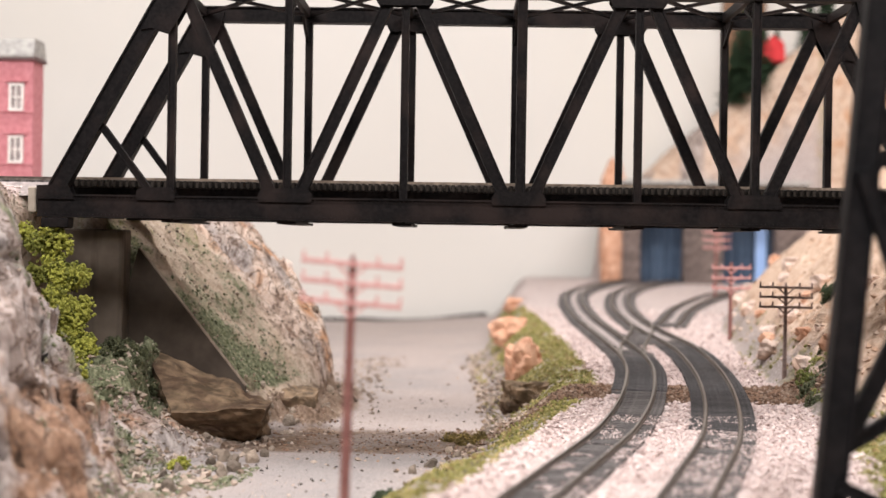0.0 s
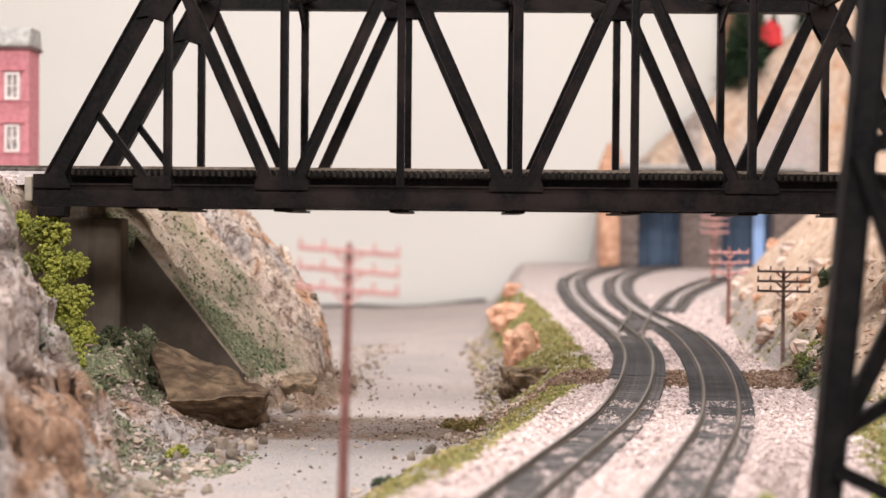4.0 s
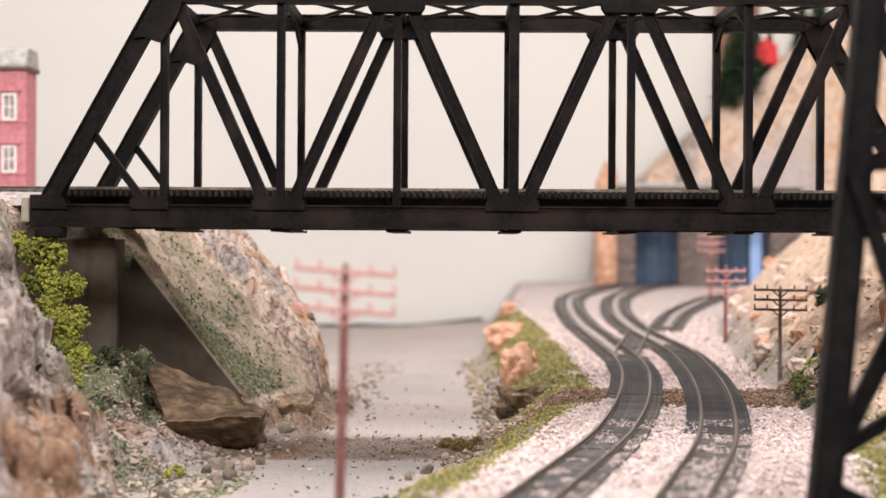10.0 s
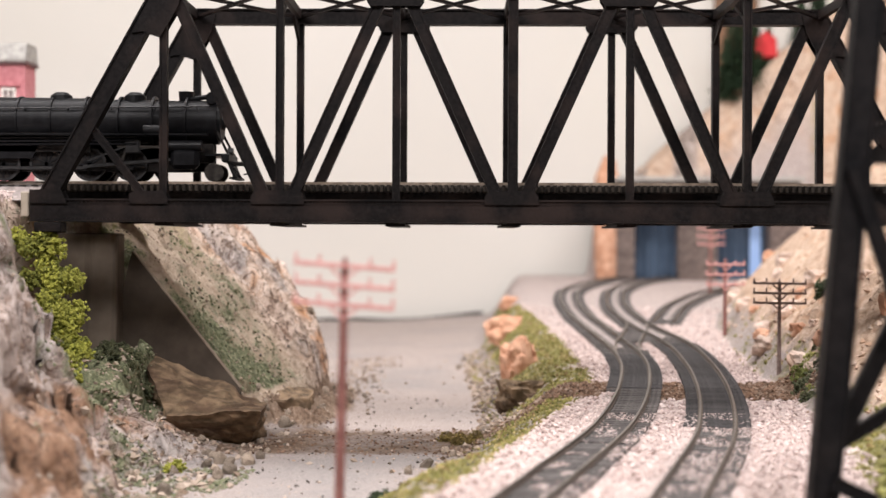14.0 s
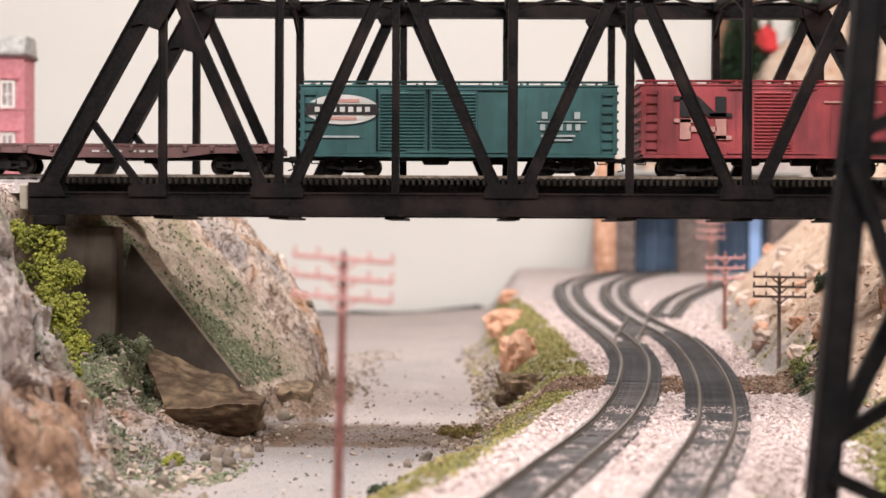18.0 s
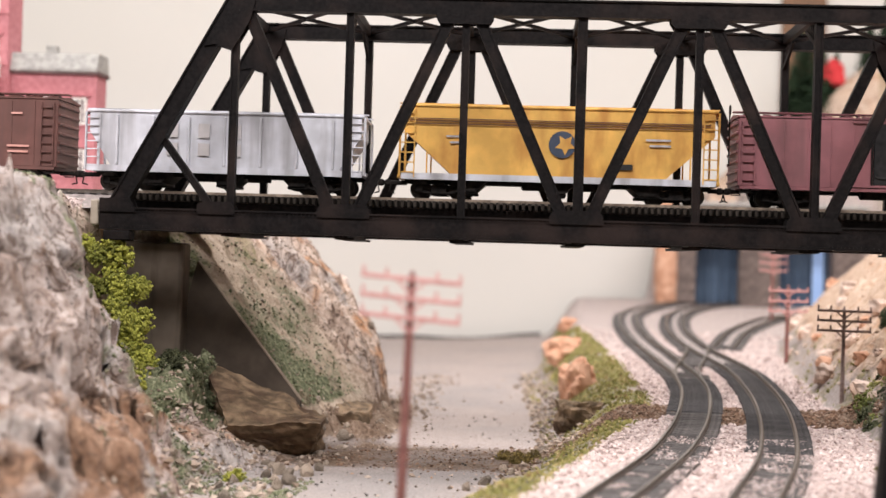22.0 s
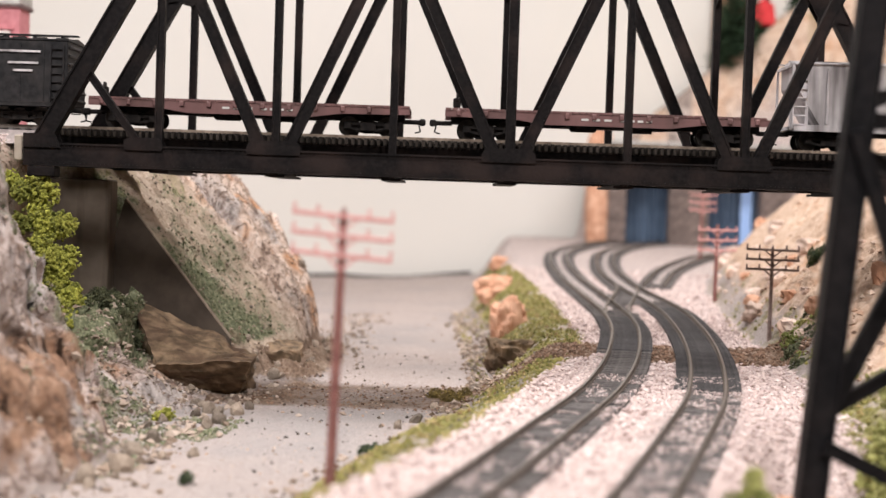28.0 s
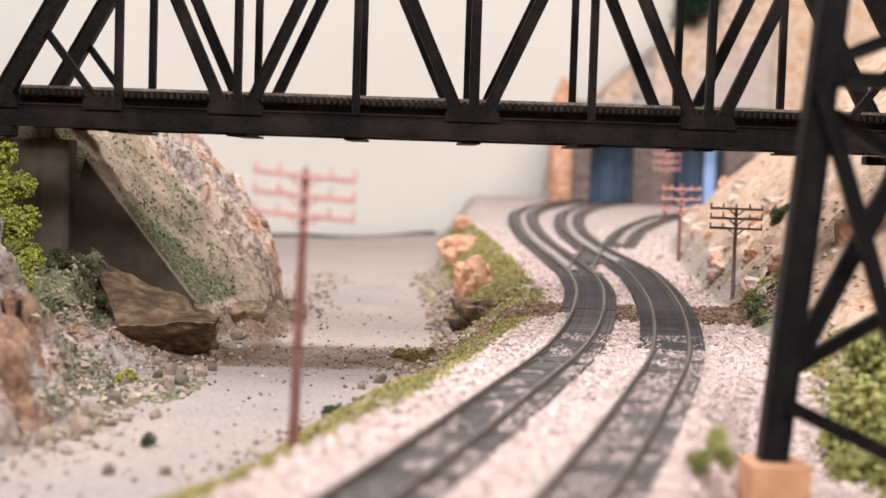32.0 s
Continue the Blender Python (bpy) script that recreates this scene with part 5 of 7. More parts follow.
scatter("rubble", M_I_ROCK, spots_where(lambda x, y, z, m, r: (x > 0.07) & (x < 0.225) & (m["rock"] < 0.2) & (r < np.exp(-((x - np.interp(y, TOP_Y, FOOT_X)) / 0.018) ** 2) + 0.012 + np.exp(-((x - np.interp(y, BANK_Y, BANK_X)) / 0.008) ** 2) * 0.5), 9000, 0.05, 0.235, -0.33, 0.6, 5, 1.3), "loose stones along the river's edge", "rubble", 0.0005, 0.0024, 5)
scatter("specks", M_I_DARK, spots_where(lambda x, y, z, m, r: (x > 0.05) & (x < 0.24) & (m["rock"] < 0.2), 650, 0.05, 0.24, -0.33, 0.25, 6), "dark specks of grit on the river bed", "grit", 0.0003, 0.0014, 6)
scatter("specks", M_I_PALE, spots_where(lambda x, y, z, m, r: (x > 0.05) & (x < 0.24) & (m["rock"] < 0.2) & (r < 0.5 + 0.5 * value_noise(x, y, 20, 61, 2)), 900, 0.05, 0.24, -0.36, 0.1, 39), "pale chips of stone on the river bed", "grit", 0.0003, 0.0012, 39)
scatter("rubble", M_I_PALE, spots_where(lambda x, y, z, m, r: (x > 0.37) & (m["rock"] > 0.15) & (r < np.interp(y, (0.1, 0.25, 0.4), (0.5, 0.35, 0.06))), 9000, 0.37, 0.62, -0.2, 0.7, 7), "broken pink and tan stones on the slope", "rubble", 0.0005, 0.0030, 7)
scatter("turf", M_I_TURF, spots_where(lambda x, y, z, m, r: (m["turf"] + 0.3 * (r - 0.5) > 0.5) & (x < 0.33), 60000, 0.1, 0.33, -0.42, 0.8, 8, 1.2), "olive-green ground foam turf on the bank", "turf", 0.0004, 0.0015, 8, 1.1)
scatter("turf", M_I_TURF, spots_where(lambda x, y, z, m, r: (m["turf"] + 0.5 * (r - 0.5) > 0.5) & (x > 0.36), 9000, 0.36, 0.52, -0.35, 0.35, 9), "olive-green ground foam on the slope", "turf", 0.0005, 0.0018, 9, 1.1)
scatter("sage", M_I_SAGE, spots_where(lambda x, y, z, m, r: (m["sage"] + 0.5 * (r - 0.5) > 0.55), 42000, -0.08, 0.14, -0.30, 0.28, 10), "grey-green ground foam on the slopes", "turf", 0.0004, 0.0013, 10, 1.1)

rng = random.Random(5)
ROCK_KINDS = []
for k in range(5):
    bm = bmesh.new()
    bmesh.ops.create_icosphere(bm, subdivisions=2, radius=1.0)
    for v in bm.verts:
        v.co *= 1 + 0.35 * noise.fractal(v.co * 1.4 + Vector((k * 3.7, 0, 0)), 0.9, 2.0, 3)
    ROCK_KINDS.append(mesh_of(bm, "stone", M_PEB))
for i in range(80):
    if i < 54:
        y = rng.uniform(-0.22, 0.26)
        x = float(np.interp(y, TOP_Y, FOOT_X)) + rng.gauss(0.004, 0.012)
    else:
        y = rng.uniform(-0.1, 0.7)
        x = float(np.interp(y, BANK_Y, BANK_X)) + rng.gauss(-0.002, 0.006)
    r = rng.uniform(0.0009, 0.0028) * (1.0 if i % 9 else 1.5)
    ob = new("stone", ROCK_KINDS[i % 5])
    ob.matrix_basis = Matrix.LocRotScale((x, y, height(x, y) + r * 0.3), Euler((rng.random() * 6, rng.random() * 6, rng.random() * 6)), (r, r * rng.uniform(0.7, 1.2), r * rng.uniform(0.6, 0.9)))
    tagged(ob, "small loose grey-brown stone at the river's edge", "stone", "stones along the river")
for x, y, r in ((0.1085, -0.036, 0.0042), (0.1000, -0.040, 0.0034), (0.0945, -0.034, 0.0040), (0.1045, -0.066, 0.0040), (0.1010, -0.078, 0.0036), (0.0900, -0.046, 0.0030), (0.0970, -0.060, 0.0026), (0.1125, -0.022, 0.0028), (0.1020, -0.012, 0.0024), (0.1868, -0.064, 0.0030), (0.1109, -0.250, 0.0026), (0.1295, -0.249, 0.0022), (0.088, -0.185, 0.0050), (0.079, -0.205, 0.0045), (0.083, -0.150, 0.0048), (0.086, -0.120, 0.0042)):
    ob = new("stone", ROCK_KINDS[int(x * 9000) % 5])
    ob.matrix_basis = Matrix.LocRotScale((x, y, height(x, y) + r * 0.35), Euler((rng.random() * 6, rng.random() * 6, rng.random() * 6)), (r, r * rng.uniform(0.7, 1.0), r * rng.uniform(0.6, 0.9)))
    tagged(ob, "rounded brown stone fallen on the river bed", "stone", "stones along the river")
for i in range(30):
    y = rng.uniform(0.02, 0.6)
    x = float(np.interp(y, RIGHT_Y, RIGHT_X)) + abs(rng.gauss(0.0, 0.03)) + 0.002
    r = rng.uniform(0.003, 0.0085)
    rough_block("boulder", M_ROCK2 if i % 4 == 0 else M_ROCK, (x, y, height(x, y) + r * 0.1), (r * 2, r * 1.6, r * 1.5), rng.uniform(0, 360), i, 0.22, 3, "broken pink-tan boulder on the rocky slope")

# ---------------------------------------------------------------- buildings


def brick_house(at, wide, deep, tall, cols, rows, label, roof=0.010):
    """A brick house: walls, belt courses, windows with frame and panes, hipped roof edge and chimney."""
    h = thing("brick_house", label, "house", at)
    bm = bmesh.new()
    add_box(bm, 0, 0, tall / 2, wide, deep, tall)
    part("wall", bm, M_BRICK, h)
    bm = bmesh.new()
    e = deep / 2 + 0.003
    p = [(-e, tall), (-e, tall + 0.002), (0.004 - e, tall + roof), (e - 0.004, tall + roof), (e, tall + 0.002), (e, tall)]
    r = [[bm.verts.new((x, y, z)) for y, z in p] for x in (-wide / 2 - 0.001, wide / 2 + 0.001)]
    for i in range(6):
        j = (i + 1) % 6
        bm.faces.new((r[0][i], r[0][j], r[1][j], r[1][i]))
    bm.faces.new(r[0][::-1])
    bm.faces.new(r[1])
    rf = part("roof", bm, M_ROOFGREY, h, "grey roof")
    bm = bmesh.new()
    add_box(bm, wide / 2 - 0.0395, 0, tall + roof + 0.001, 0.0085, 0.007, 0.012, bevel=0.0004)
    part("chimney", bm, M_ROOFGREY, rf)
    # Thin dark band: the shade below the roof edge, put into colour.
    bm = bmesh.new()
    add_box(bm, 0, 0, tall - 0.0008, wide + 0.004, deep + 0.005, 0.0026)
    part("eave", bm, M_EAVE_SHADE, h, "dark band under the roof edge with its shade painted in")
    for k in range(rows):
        bm = bmesh.new()
        add_box(bm, 0, -deep / 2, tall - 0.041 - k * 0.0398, wide + 0.002, 0.0022, 0.0022)
        part("belt_course", bm, M_BRICK, h)
    for c in range(cols):
        for k in range(rows):
            x = wide / 2 - 0.0125 - c * 0.0286
            z = tall - 0.0305 - k * 0.0398
            bm = bmesh.new()
            for sx in (-1, 0, 1):
                add_box(bm, x + sx * 0.0048, -deep / 2 - 0.0006, z, 0.0017 if sx else 0.0009, 0.0022, 0.019)
            for sz in (-0.0095, 0, 0.0095):
                add_box(bm, x, -deep / 2 - 0.0007, z + sz, 0.0113, 0.0022, 0.0017 if sz else 0.001)
            glass = bmesh.new()
            add_box(glass, x, -deep / 2 - 0.0001, z, 0.009, 0.0008, 0.018)
            fr = part("window", glass, M_CURTAIN, h, "window with a pale curtain")
            pieces("window_bar", bm, M_WHITE, fr, "white painted bar")
            bm = bmesh.new()
            add_box(bm, x, -deep / 2 - 0.0007, z + 0.0125, 0.0175, 0.003, 0.0016)
            part("lintel", bm, M_BRICK, fr, "brick lintel")
    return h


scatter("bank_rubble", M_I_ROCK, spots_where(lambda x, y, z, m, r: (x > np.interp(y, BANK_Y, BANK_X) - 0.006) & (x < np.interp(y, BANK_Y, BANK_X) + np.where(m["dirt"] > 0.4, 0.030, 0.010)) & (m["ballast"] < 0.3) & (r < np.where(m["dirt"] > 0.3, 0.8, 0.35)), 9000, 0.14, 0.30, -0.30, 0.32, 31), "stones and grit along the foot of the grassy bank", "rubble", 0.0004, 0.0024, 31)
scatter("rubble", M_I_ROCK, spots_where(lambda x, y, z, m, r: (m["dirt"] < 0.4) & (m["rock"] > 0.2) & (r < 0.8), 900, 0.015, 0.105, -0.085, 0.02, 33), "broken stones in the gully below the abutment", "rubble", 0.0006, 0.0025, 33)
scatter("rubble", M_I_ROCK, spots_where(lambda x, y, z, m, r: (x < 0.106 + 0.25 * (y + 0.12)) & (z < 0.06), 380, 0.045, 0.12, -0.22, -0.06, 34), "pinkish stones strewn below the near cliff", "rubble", 0.0007, 0.0036, 34)
scatter("sage", M_I_SAGE, spots_where(lambda x, y, z, m, r: (x < 0.105 + 0.25 * (y + 0.12)) & (z < 0.06) & (value_noise(x, y, 60, 29) > -0.05), 5200, 0.045, 0.115, -0.20, -0.05, 35), "grey-green foam crumbs among the stones", "turf", 0.0004, 0.0014, 35)
scatter("bank_rubble", M_I_ROCK, spots_where(lambda x, y, z, m, r: (np.abs(x - np.interp(y, BANK_Y, BANK_X) - 0.004) < 0.014) & (m["turf"] < 0.5) & (r < 0.6 + 0.6 * value_noise(x, y, 30, 71, 2)), 3800, 0.20, 0.27, 0.07, 0.62, 45), "grey-brown stones strewn along the far bank", "rubble", 0.0006, 0.0032, 45, 0.5)
scatter("turf", M_I_TURF, spots_where(lambda x, y, z, m, r: (np.abs(x - np.interp(y, BANK_Y, BANK_X) - 0.008) < 0.014) & (r < 0.3 + 0.9 * value_noise(x, y, 26, 72, 2)), 9000, 0.19, 0.27, -0.02, 0.60, 46), "sparse olive turf at the foot of the bank", "turf", 0.0005, 0.0016, 46, 1.0)
scatter("moss", M_I_TURF, spots_where(lambda x, y, z, m, r: (m["dirt"] > 0.5) & (x > np.interp(y, BANK_Y, BANK_X) + 0.004) & (x < 0.29) & (r < 0.16), 5000, 0.19, 0.29, -0.12, 0.06, 32), "brown and olive moss crumbs on the earth seam", "moss", 0.0006, 0.0020, 32)
scatter("soil", M_I_SOIL, spots_where(lambda x, y, z, m, r: (m["dirt"] > 0.35) & (x > np.interp(y, BANK_Y, BANK_X)) & (off_rails(x, y) | (r < 0.15)) & (r < 0.9), 16000, 0.2, 0.46, 0.02, 0.125, 37), "crumbs of brown soil across the joint in the layout", "soil", 0.0005, 0.0019, 37)
scatter("soil", M_I_SOIL, spots_where(lambda x, y, z, m, r: (m["dirt"] > 0.3) & (r < 0.5), 2600, 0.09, 0.225, -0.03, 0.10, 38), "crumbs of brown soil on the river bed", "soil", 0.0003, 0.0013, 38)
rough_block("rock_ledge", M_DARKROCK, (0.2475, 0.150, 0.0335), (0.026, 0.020, 0.020), 12, 5, 0.22, 8, "dark brown rock under the grassy bank")
bush("brown and olive moss at the foot of the bank", [(x, y, height(x, y) + 0.001) for x, y in ((0.2040, 0.052), (0.2100, 0.046), (0.2150, 0.034), (0.2085, 0.030), (0.2190, 0.050), (0.2020, 0.040))], [M_MOSS], 0.0040, 130)
ZG = Z_PLAT - 0.0005
brick_house((-0.170, 0.372, ZG), 0.095, 0.026, 0.1115, 3, 2, "faded red brick house with white windows and a grey roof", 0.0145)
brick_house((-0.2285, 0.365, ZG), 0.077, 0.03, 0.196, 2, 4, "tall faded red brick house beside the lower one", 0.0145)
shop = thing("brick_shop", "low red brick shop with a cream parapet", "shop", (-0.231, 0.335, ZG))
bm = bmesh.new()
add_box(bm, 0, 0, 0.0525, 0.07, 0.024, 0.105)
wall = part("wall", bm, M_RED, shop)
bm = bmesh.new()
add_box(bm, 0, 0, 0.112, 0.073, 0.027, 0.015, bevel=0.0006)
part("parapet", bm, M_WHITE, shop, "cream parapet")
for x in (-0.022, 0.0, 0.022):
    bm = bmesh.new()
    add_box(bm, x, -0.0123, 0.082, 0.010, 0.0014, 0.020, bevel=0.0003)
    part("window", bm, M_PANE, wall)

# red hung decoration and firs on the mountain
red = thing("red_shed", "small red shed high on the mountain slope", "shed", (0.610, 1.16, 0.372))
bm = bmesh.new()
add_prism(bm, [(-0.015, 0), (-0.015, 0.022), (-0.002, 0.034), (0.012, 0.024), (0.014, 0)], -0.015, 0.015)
part("wall", bm, M_RED, red)


def fir(at, tall, seed):
    """A fir: trunk, and whorls of drooping needled branches."""
    rg = random.Random(seed)
    tr = thing("fir_tree", "dark green model fir tree on the mountain slope", "tree", at, "fir trees on the slope")
    bm = bmesh.new()
    add_cyl(bm, (0, 0, -0.01), (0, 0, tall * 0.95), tall * 0.022, tall * 0.004, 7)
    part("trunk", bm, M_TRUNK, tr)
    bm = bmesh.new()
    z = tall * 0.10
    while z < tall:
        reach = (tall - z) * 0.22 + 0.002
        for _ in range(20):
            a = rg.uniform(0, math.tau)
            ln = reach * rg.uniform(0.6, 1.15)
            d = Vector((math.cos(a), math.sin(a), -0.25))
            side = Vector((-math.sin(a), math.cos(a), 0))
            for j in range(6):
                p = Vector((0, 0, z)) + d * ln * (j + 0.6) / 6
                w = ln * 0.22 * (1 - j / 7)
                q = [p + side * w * s + Vector((rg.gauss(0, 1), rg.gauss(0, 1), rg.gauss(0, 1))) * 0.0012 for s in (-1, 1)]
                tip = p + d * ln * 0.28 + Vector((0, 0, rg.uniform(-0.003, 0.003)))
                bm.faces.new([bm.verts.new(v) for v in (q[0], q[1], tip)])
        z += tall * 0.042
    part("needles", bm, M_FIR, tr)
    return tr


for i, (x, y, t) in enumerate(((0.556, 1.145, 0.085), (0.566, 1.145, 0.130), (0.578, 1.150, 0.13), (0.594, 1.150, 0.090), (0.622, 1.19, 0.06), (0.665, 1.19, 0.075), (0.69, 1.2, 0.08))):
    fir((x, y, height(x, y) - 0.003), t, i)

# ---------------------------------------------------------------- the train
M_BLACKCAR = material("black_car_paint", (0.010, 0.010, 0.011), (0.025, 0.024, 0.025), 300, 0.5, c3=(0.045, 0.04, 0.038), scale2=70, amount2=0.5, spec=0.16)
M_LOCO = material("engine_black", (0.0035, 0.0035, 0.0042), (0.009, 0.009, 0.0105), 300, 0.42, c3=(0.018, 0.0175, 0.019), scale2=60, amount2=0.4, spec=0.13)
M_ROD = material("oily_grey_rod", (0.016, 0.016, 0.017), (0.036, 0.035, 0.036), 300, 0.45, 0.4)
M_UNDER = material("underframe_black", (0.008, 0.007, 0.007), (0.024, 0.020, 0.018), 400, 0.7, spec=0.12)
M_WHEEL = material("wheel_steel", (0.022, 0.019, 0.017), (0.055, 0.048, 0.042), 300, 0.45, 0.5)
M_COAL = material("coal", (0.006, 0.006, 0.007), (0.03, 0.03, 0.03), 900, 0.5, bump=0.9)


def car_paint(name, c, dirt=(0.06, 0.045, 0.04), amount=0.45, k=0.78, streak=0.25):
    return material(name, tuple(v * k for v in c), c, 90, 0.52, c3=dirt, scale2=75, amount2=amount, bump=0.08, spec=0.35, streak=streak)


M_REDCAR = car_paint("red_car_paint", (0.46, 0.085, 0.095), (0.13, 0.04, 0.045), 0.7)
M_TEAL = car_paint("teal_car_paint", (0.052, 0.145, 0.145), (0.03, 0.055, 0.052), amount=0.4)
M_MARBLUE = car_paint("car_blue", (0.115, 0.135, 0.20), (0.05, 0.045, 0.05), amount=0.7)
M_MARWHITE = car_paint("car_white", (0.55, 0.48, 0.46), (0.16, 0.12, 0.12), amount=0.75)
M_MARRED = car_paint("car_red", (0.47, 0.065, 0.10), (0.13, 0.04, 0.05), amount=0.6)
M_MAROON = car_paint("maroon_car_paint", (0.28, 0.11, 0.125), (0.11, 0.06, 0.06), amount=0.5)
M_YELLOW = car_paint("yellow_car_paint", (0.82, 0.48, 0.12), (0.42, 0.18, 0.04), 0.75, streak=0.4)
M_SILVER = car_paint("silver_grey_paint", (0.68, 0.69, 0.75), (0.25, 0.24, 0.25), 0.8, streak=0.1)
M_GREYCAR = car_paint("weathered_grey_paint", (0.66, 0.63, 0.64), (0.09, 0.08, 0.08), 0.9, streak=0.12)
M_BROWNCAR = car_paint("brown_car_paint", (0.155, 0.070, 0.060), amount=0.4)
M_RUST = car_paint("rusty_cream_paint", (0.72, 0.46, 0.31), (0.34, 0.11, 0.03), 1.0, k=0.6, streak=0.15)
M_RUSTDARK = car_paint("dark_rust", (0.38, 0.14, 0.06), (0.12, 0.04, 0.02), 0.7)
M_CREAM = car_paint("cream_end_paint", (0.62, 0.47, 0.31), (0.25, 0.12, 0.06), 0.5)
M_FLAT = car_paint("flat_car_brown", (0.22, 0.115, 0.11), (0.09, 0.06, 0.055), 0.6)
M_CABOOSE = car_paint("caboose_maroon", (0.25, 0.045, 0.062), amount=0.25)
M_LETTER = material("white_lettering", (0.62, 0.60, 0.57), (0.72, 0.70, 0.67), 200, 0.7)
M_LETTERDK = material("black_lettering", (0.015, 0.014, 0.014), (0.03, 0.028, 0.028), 200, 0.7)
M_LETTER_SOFT = material("soft_white_lettering", (0.36, 0.42, 0.41), (0.48, 0.53, 0.52), 200, 0.7)
M_LETTER_DIM = material("dim_lettering", (0.26, 0.24, 0.25), (0.36, 0.33, 0.33), 200, 0.7)
M_FADED = material("faded_lettering", (0.42, 0.27, 0.27), (0.50, 0.34, 0.33), 200, 0.7)
M_GOLD = material("dull_gold_lettering", (0.20, 0.165, 0.09), (0.26, 0.22, 0.13), 200, 0.7)
M_PINKL = material("faded_pink_lettering", (0.55, 0.28, 0.24), (0.62, 0.34, 0.30), 200, 0.7)
M_BLUEL = material("dark_blue_mark", (0.04, 0.055, 0.09), (0.06, 0.075, 0.115), 200, 0.7)

HW = 0.0185          # half a car's width
ZF = 0.0108          # bottom of a car body above the rail


def truck_meshes():
    bm = bmesh.new()
    for k in (-1, 1):
        y = k * 0.0118
        add_box(bm, 0, y, 0.0062, 0.0235, 0.0016, 0.0022, bevel=0.0004)
        add_box(bm, 0, y, 0.0048, 0.0085, 0.0022, 0.0052, bevel=0.0005)
        for s in (-1, 1):
            add_box(bm, s * 0.0105, y, 0.0052, 0.0042, 0.0024, 0.0042, bevel=0.0005)
            add_beam(bm, (s * 0.0095, y, 0.0040), (s * 0.0035, y, 0.0028), 0.0012, 0.0016)
    add_box(bm, 0, 0, 0.0068, 0.0055, 0.025, 0.0035)
    frame_mesh = mesh_of(bm, "side_frames", M_UNDER)
    bm = bmesh.new()
    for k in (-1, 1):
        y = k * 0.0082
        add_cyl(bm, (0, y - 0.0011, 0), (0, y + 0.0011, 0), 0.0049, 0.0049, 20)
        add_cyl(bm, (0, y - k * 0.0022, 0), (0, y - k * 0.0011, 0), 0.0055, 0.0055, 20)
    add_cyl(bm, (0, -0.011, 0), (0, 0.011, 0), 0.0009, 0.0009, 8)
    return frame_mesh, mesh_of(bm, "wheelset", M_WHEEL, False)


TRUCK, WHEELSET = truck_meshes()
bm = bmesh.new()
add_box(bm, 0.005, 0, 0.0085, 0.010, 0.0026, 0.0024, bevel=0.0005)
add_box(bm, 0.0105, -0.0004, 0.0085, 0.0035, 0.0042, 0.0036, bevel=0.0008)
add_cyl(bm, (0.0085, 0.001, 0.008), (0.0095, 0.001, 0.0035), 0.0004, 0.0004, 6)
add_cyl(bm, (0.0095, 0.001, 0.0035), (0.0065, 0.001, 0.0028), 0.0004, 0.0004, 6)
COUPLER = mesh_of(bm, "coupler", M_UNDER)


def add_truck(car, x):
    t = share("truck", TRUCK, car, pose(x, 0, 0))
    for s in (-1, 1):
        share("wheelset", WHEELSET, t, pose(s * 0.0102, 0, 0.0049))


def base(car, L, inset=0.026):
    """Trucks, couplers and centre sill common to every car."""
    for s in (-1, 1):
        add_truck(car, s * (L / 2 - inset))
        share("coupler", COUPLER, car, pose(s * (L / 2 - 0.004), 0, 0, 0, 0, 0 if s > 0 else 180))
    bm = bmesh.new()
    add_box(bm, 0, 0, 0.0105, L - 0.006, 0.009, 0.0045)
    add_box(bm, -0.012, -0.010, 0.0082, 0.014, 0.008, 0.005, bevel=0.001)
    add_cyl(bm, (0.012, -0.010, 0.0085), (0.024, -0.010, 0.0085), 0.0028, 0.0028, 10)
    part("underframe", bm, M_UNDER, car)


def plate_on(car, name, mat, boxes, y=-HW - 0.0006, t=0.0006, label=""):
    """Painted marks: thin plates on the car's near side, as (x, z, width, height, slant)."""
    bm = bmesh.new()
    for x, z, w, h, *sl in boxes:
        k = sl[0] if sl else 0.0
        add_prism(bm, [(x - w / 2 - k, z - h / 2), (x + w / 2 - k, z - h / 2), (x + w / 2 + k, z + h / 2), (x - w / 2 + k, z + h / 2)], y - t, y)
    if name in ("stencil", "emblem_line", "road_mark", "lettering_bars", "door_latch"):
        return pieces(name, bm, mat, car, label)
    return part(name, bm, mat, car, label)


def ladder(car, x, z0, z1, mat, rungs=6, y=-HW - 0.0011, wide=0.0065):
    bm = bmesh.new()
    for s in (-1, 1):
        add_beam(bm, (x + s * wide / 2, y, z0), (x + s * wide / 2, y, z1), 0.0006, 0.0008)
    for i in range(rungs):
        z = z0 + (z1 - z0) * (i + 0.5) / rungs
        add_beam(bm, (x - wide / 2, y, z), (x + wide / 2, y, z), 0.0006, 0.0008)
    return part("ladder", bm, mat, car)


def lettering(car, text, x, z, size, mat, y=-HW - 0.0012, gap=1.0, label=""):
    cu = bpy.data.curves.new("lettering", "FONT")
    cu.body, cu.size, cu.align_x, cu.extrude, cu.space_character = text, size, "CENTER", 0.0002, gap
    tmp = bpy.data.objects.new("lettering", cu)
    me = bpy.data.meshes.new_from_object(tmp)
    bpy.data.objects.remove(tmp)
    me.materials.clear()
    me.materials.append(mat)
    ob = new("lettering", me)
    ob.parent = car
    ob.matrix_basis = pose(x, y, z, 90, 0, 0)
    return tagged(ob, label)


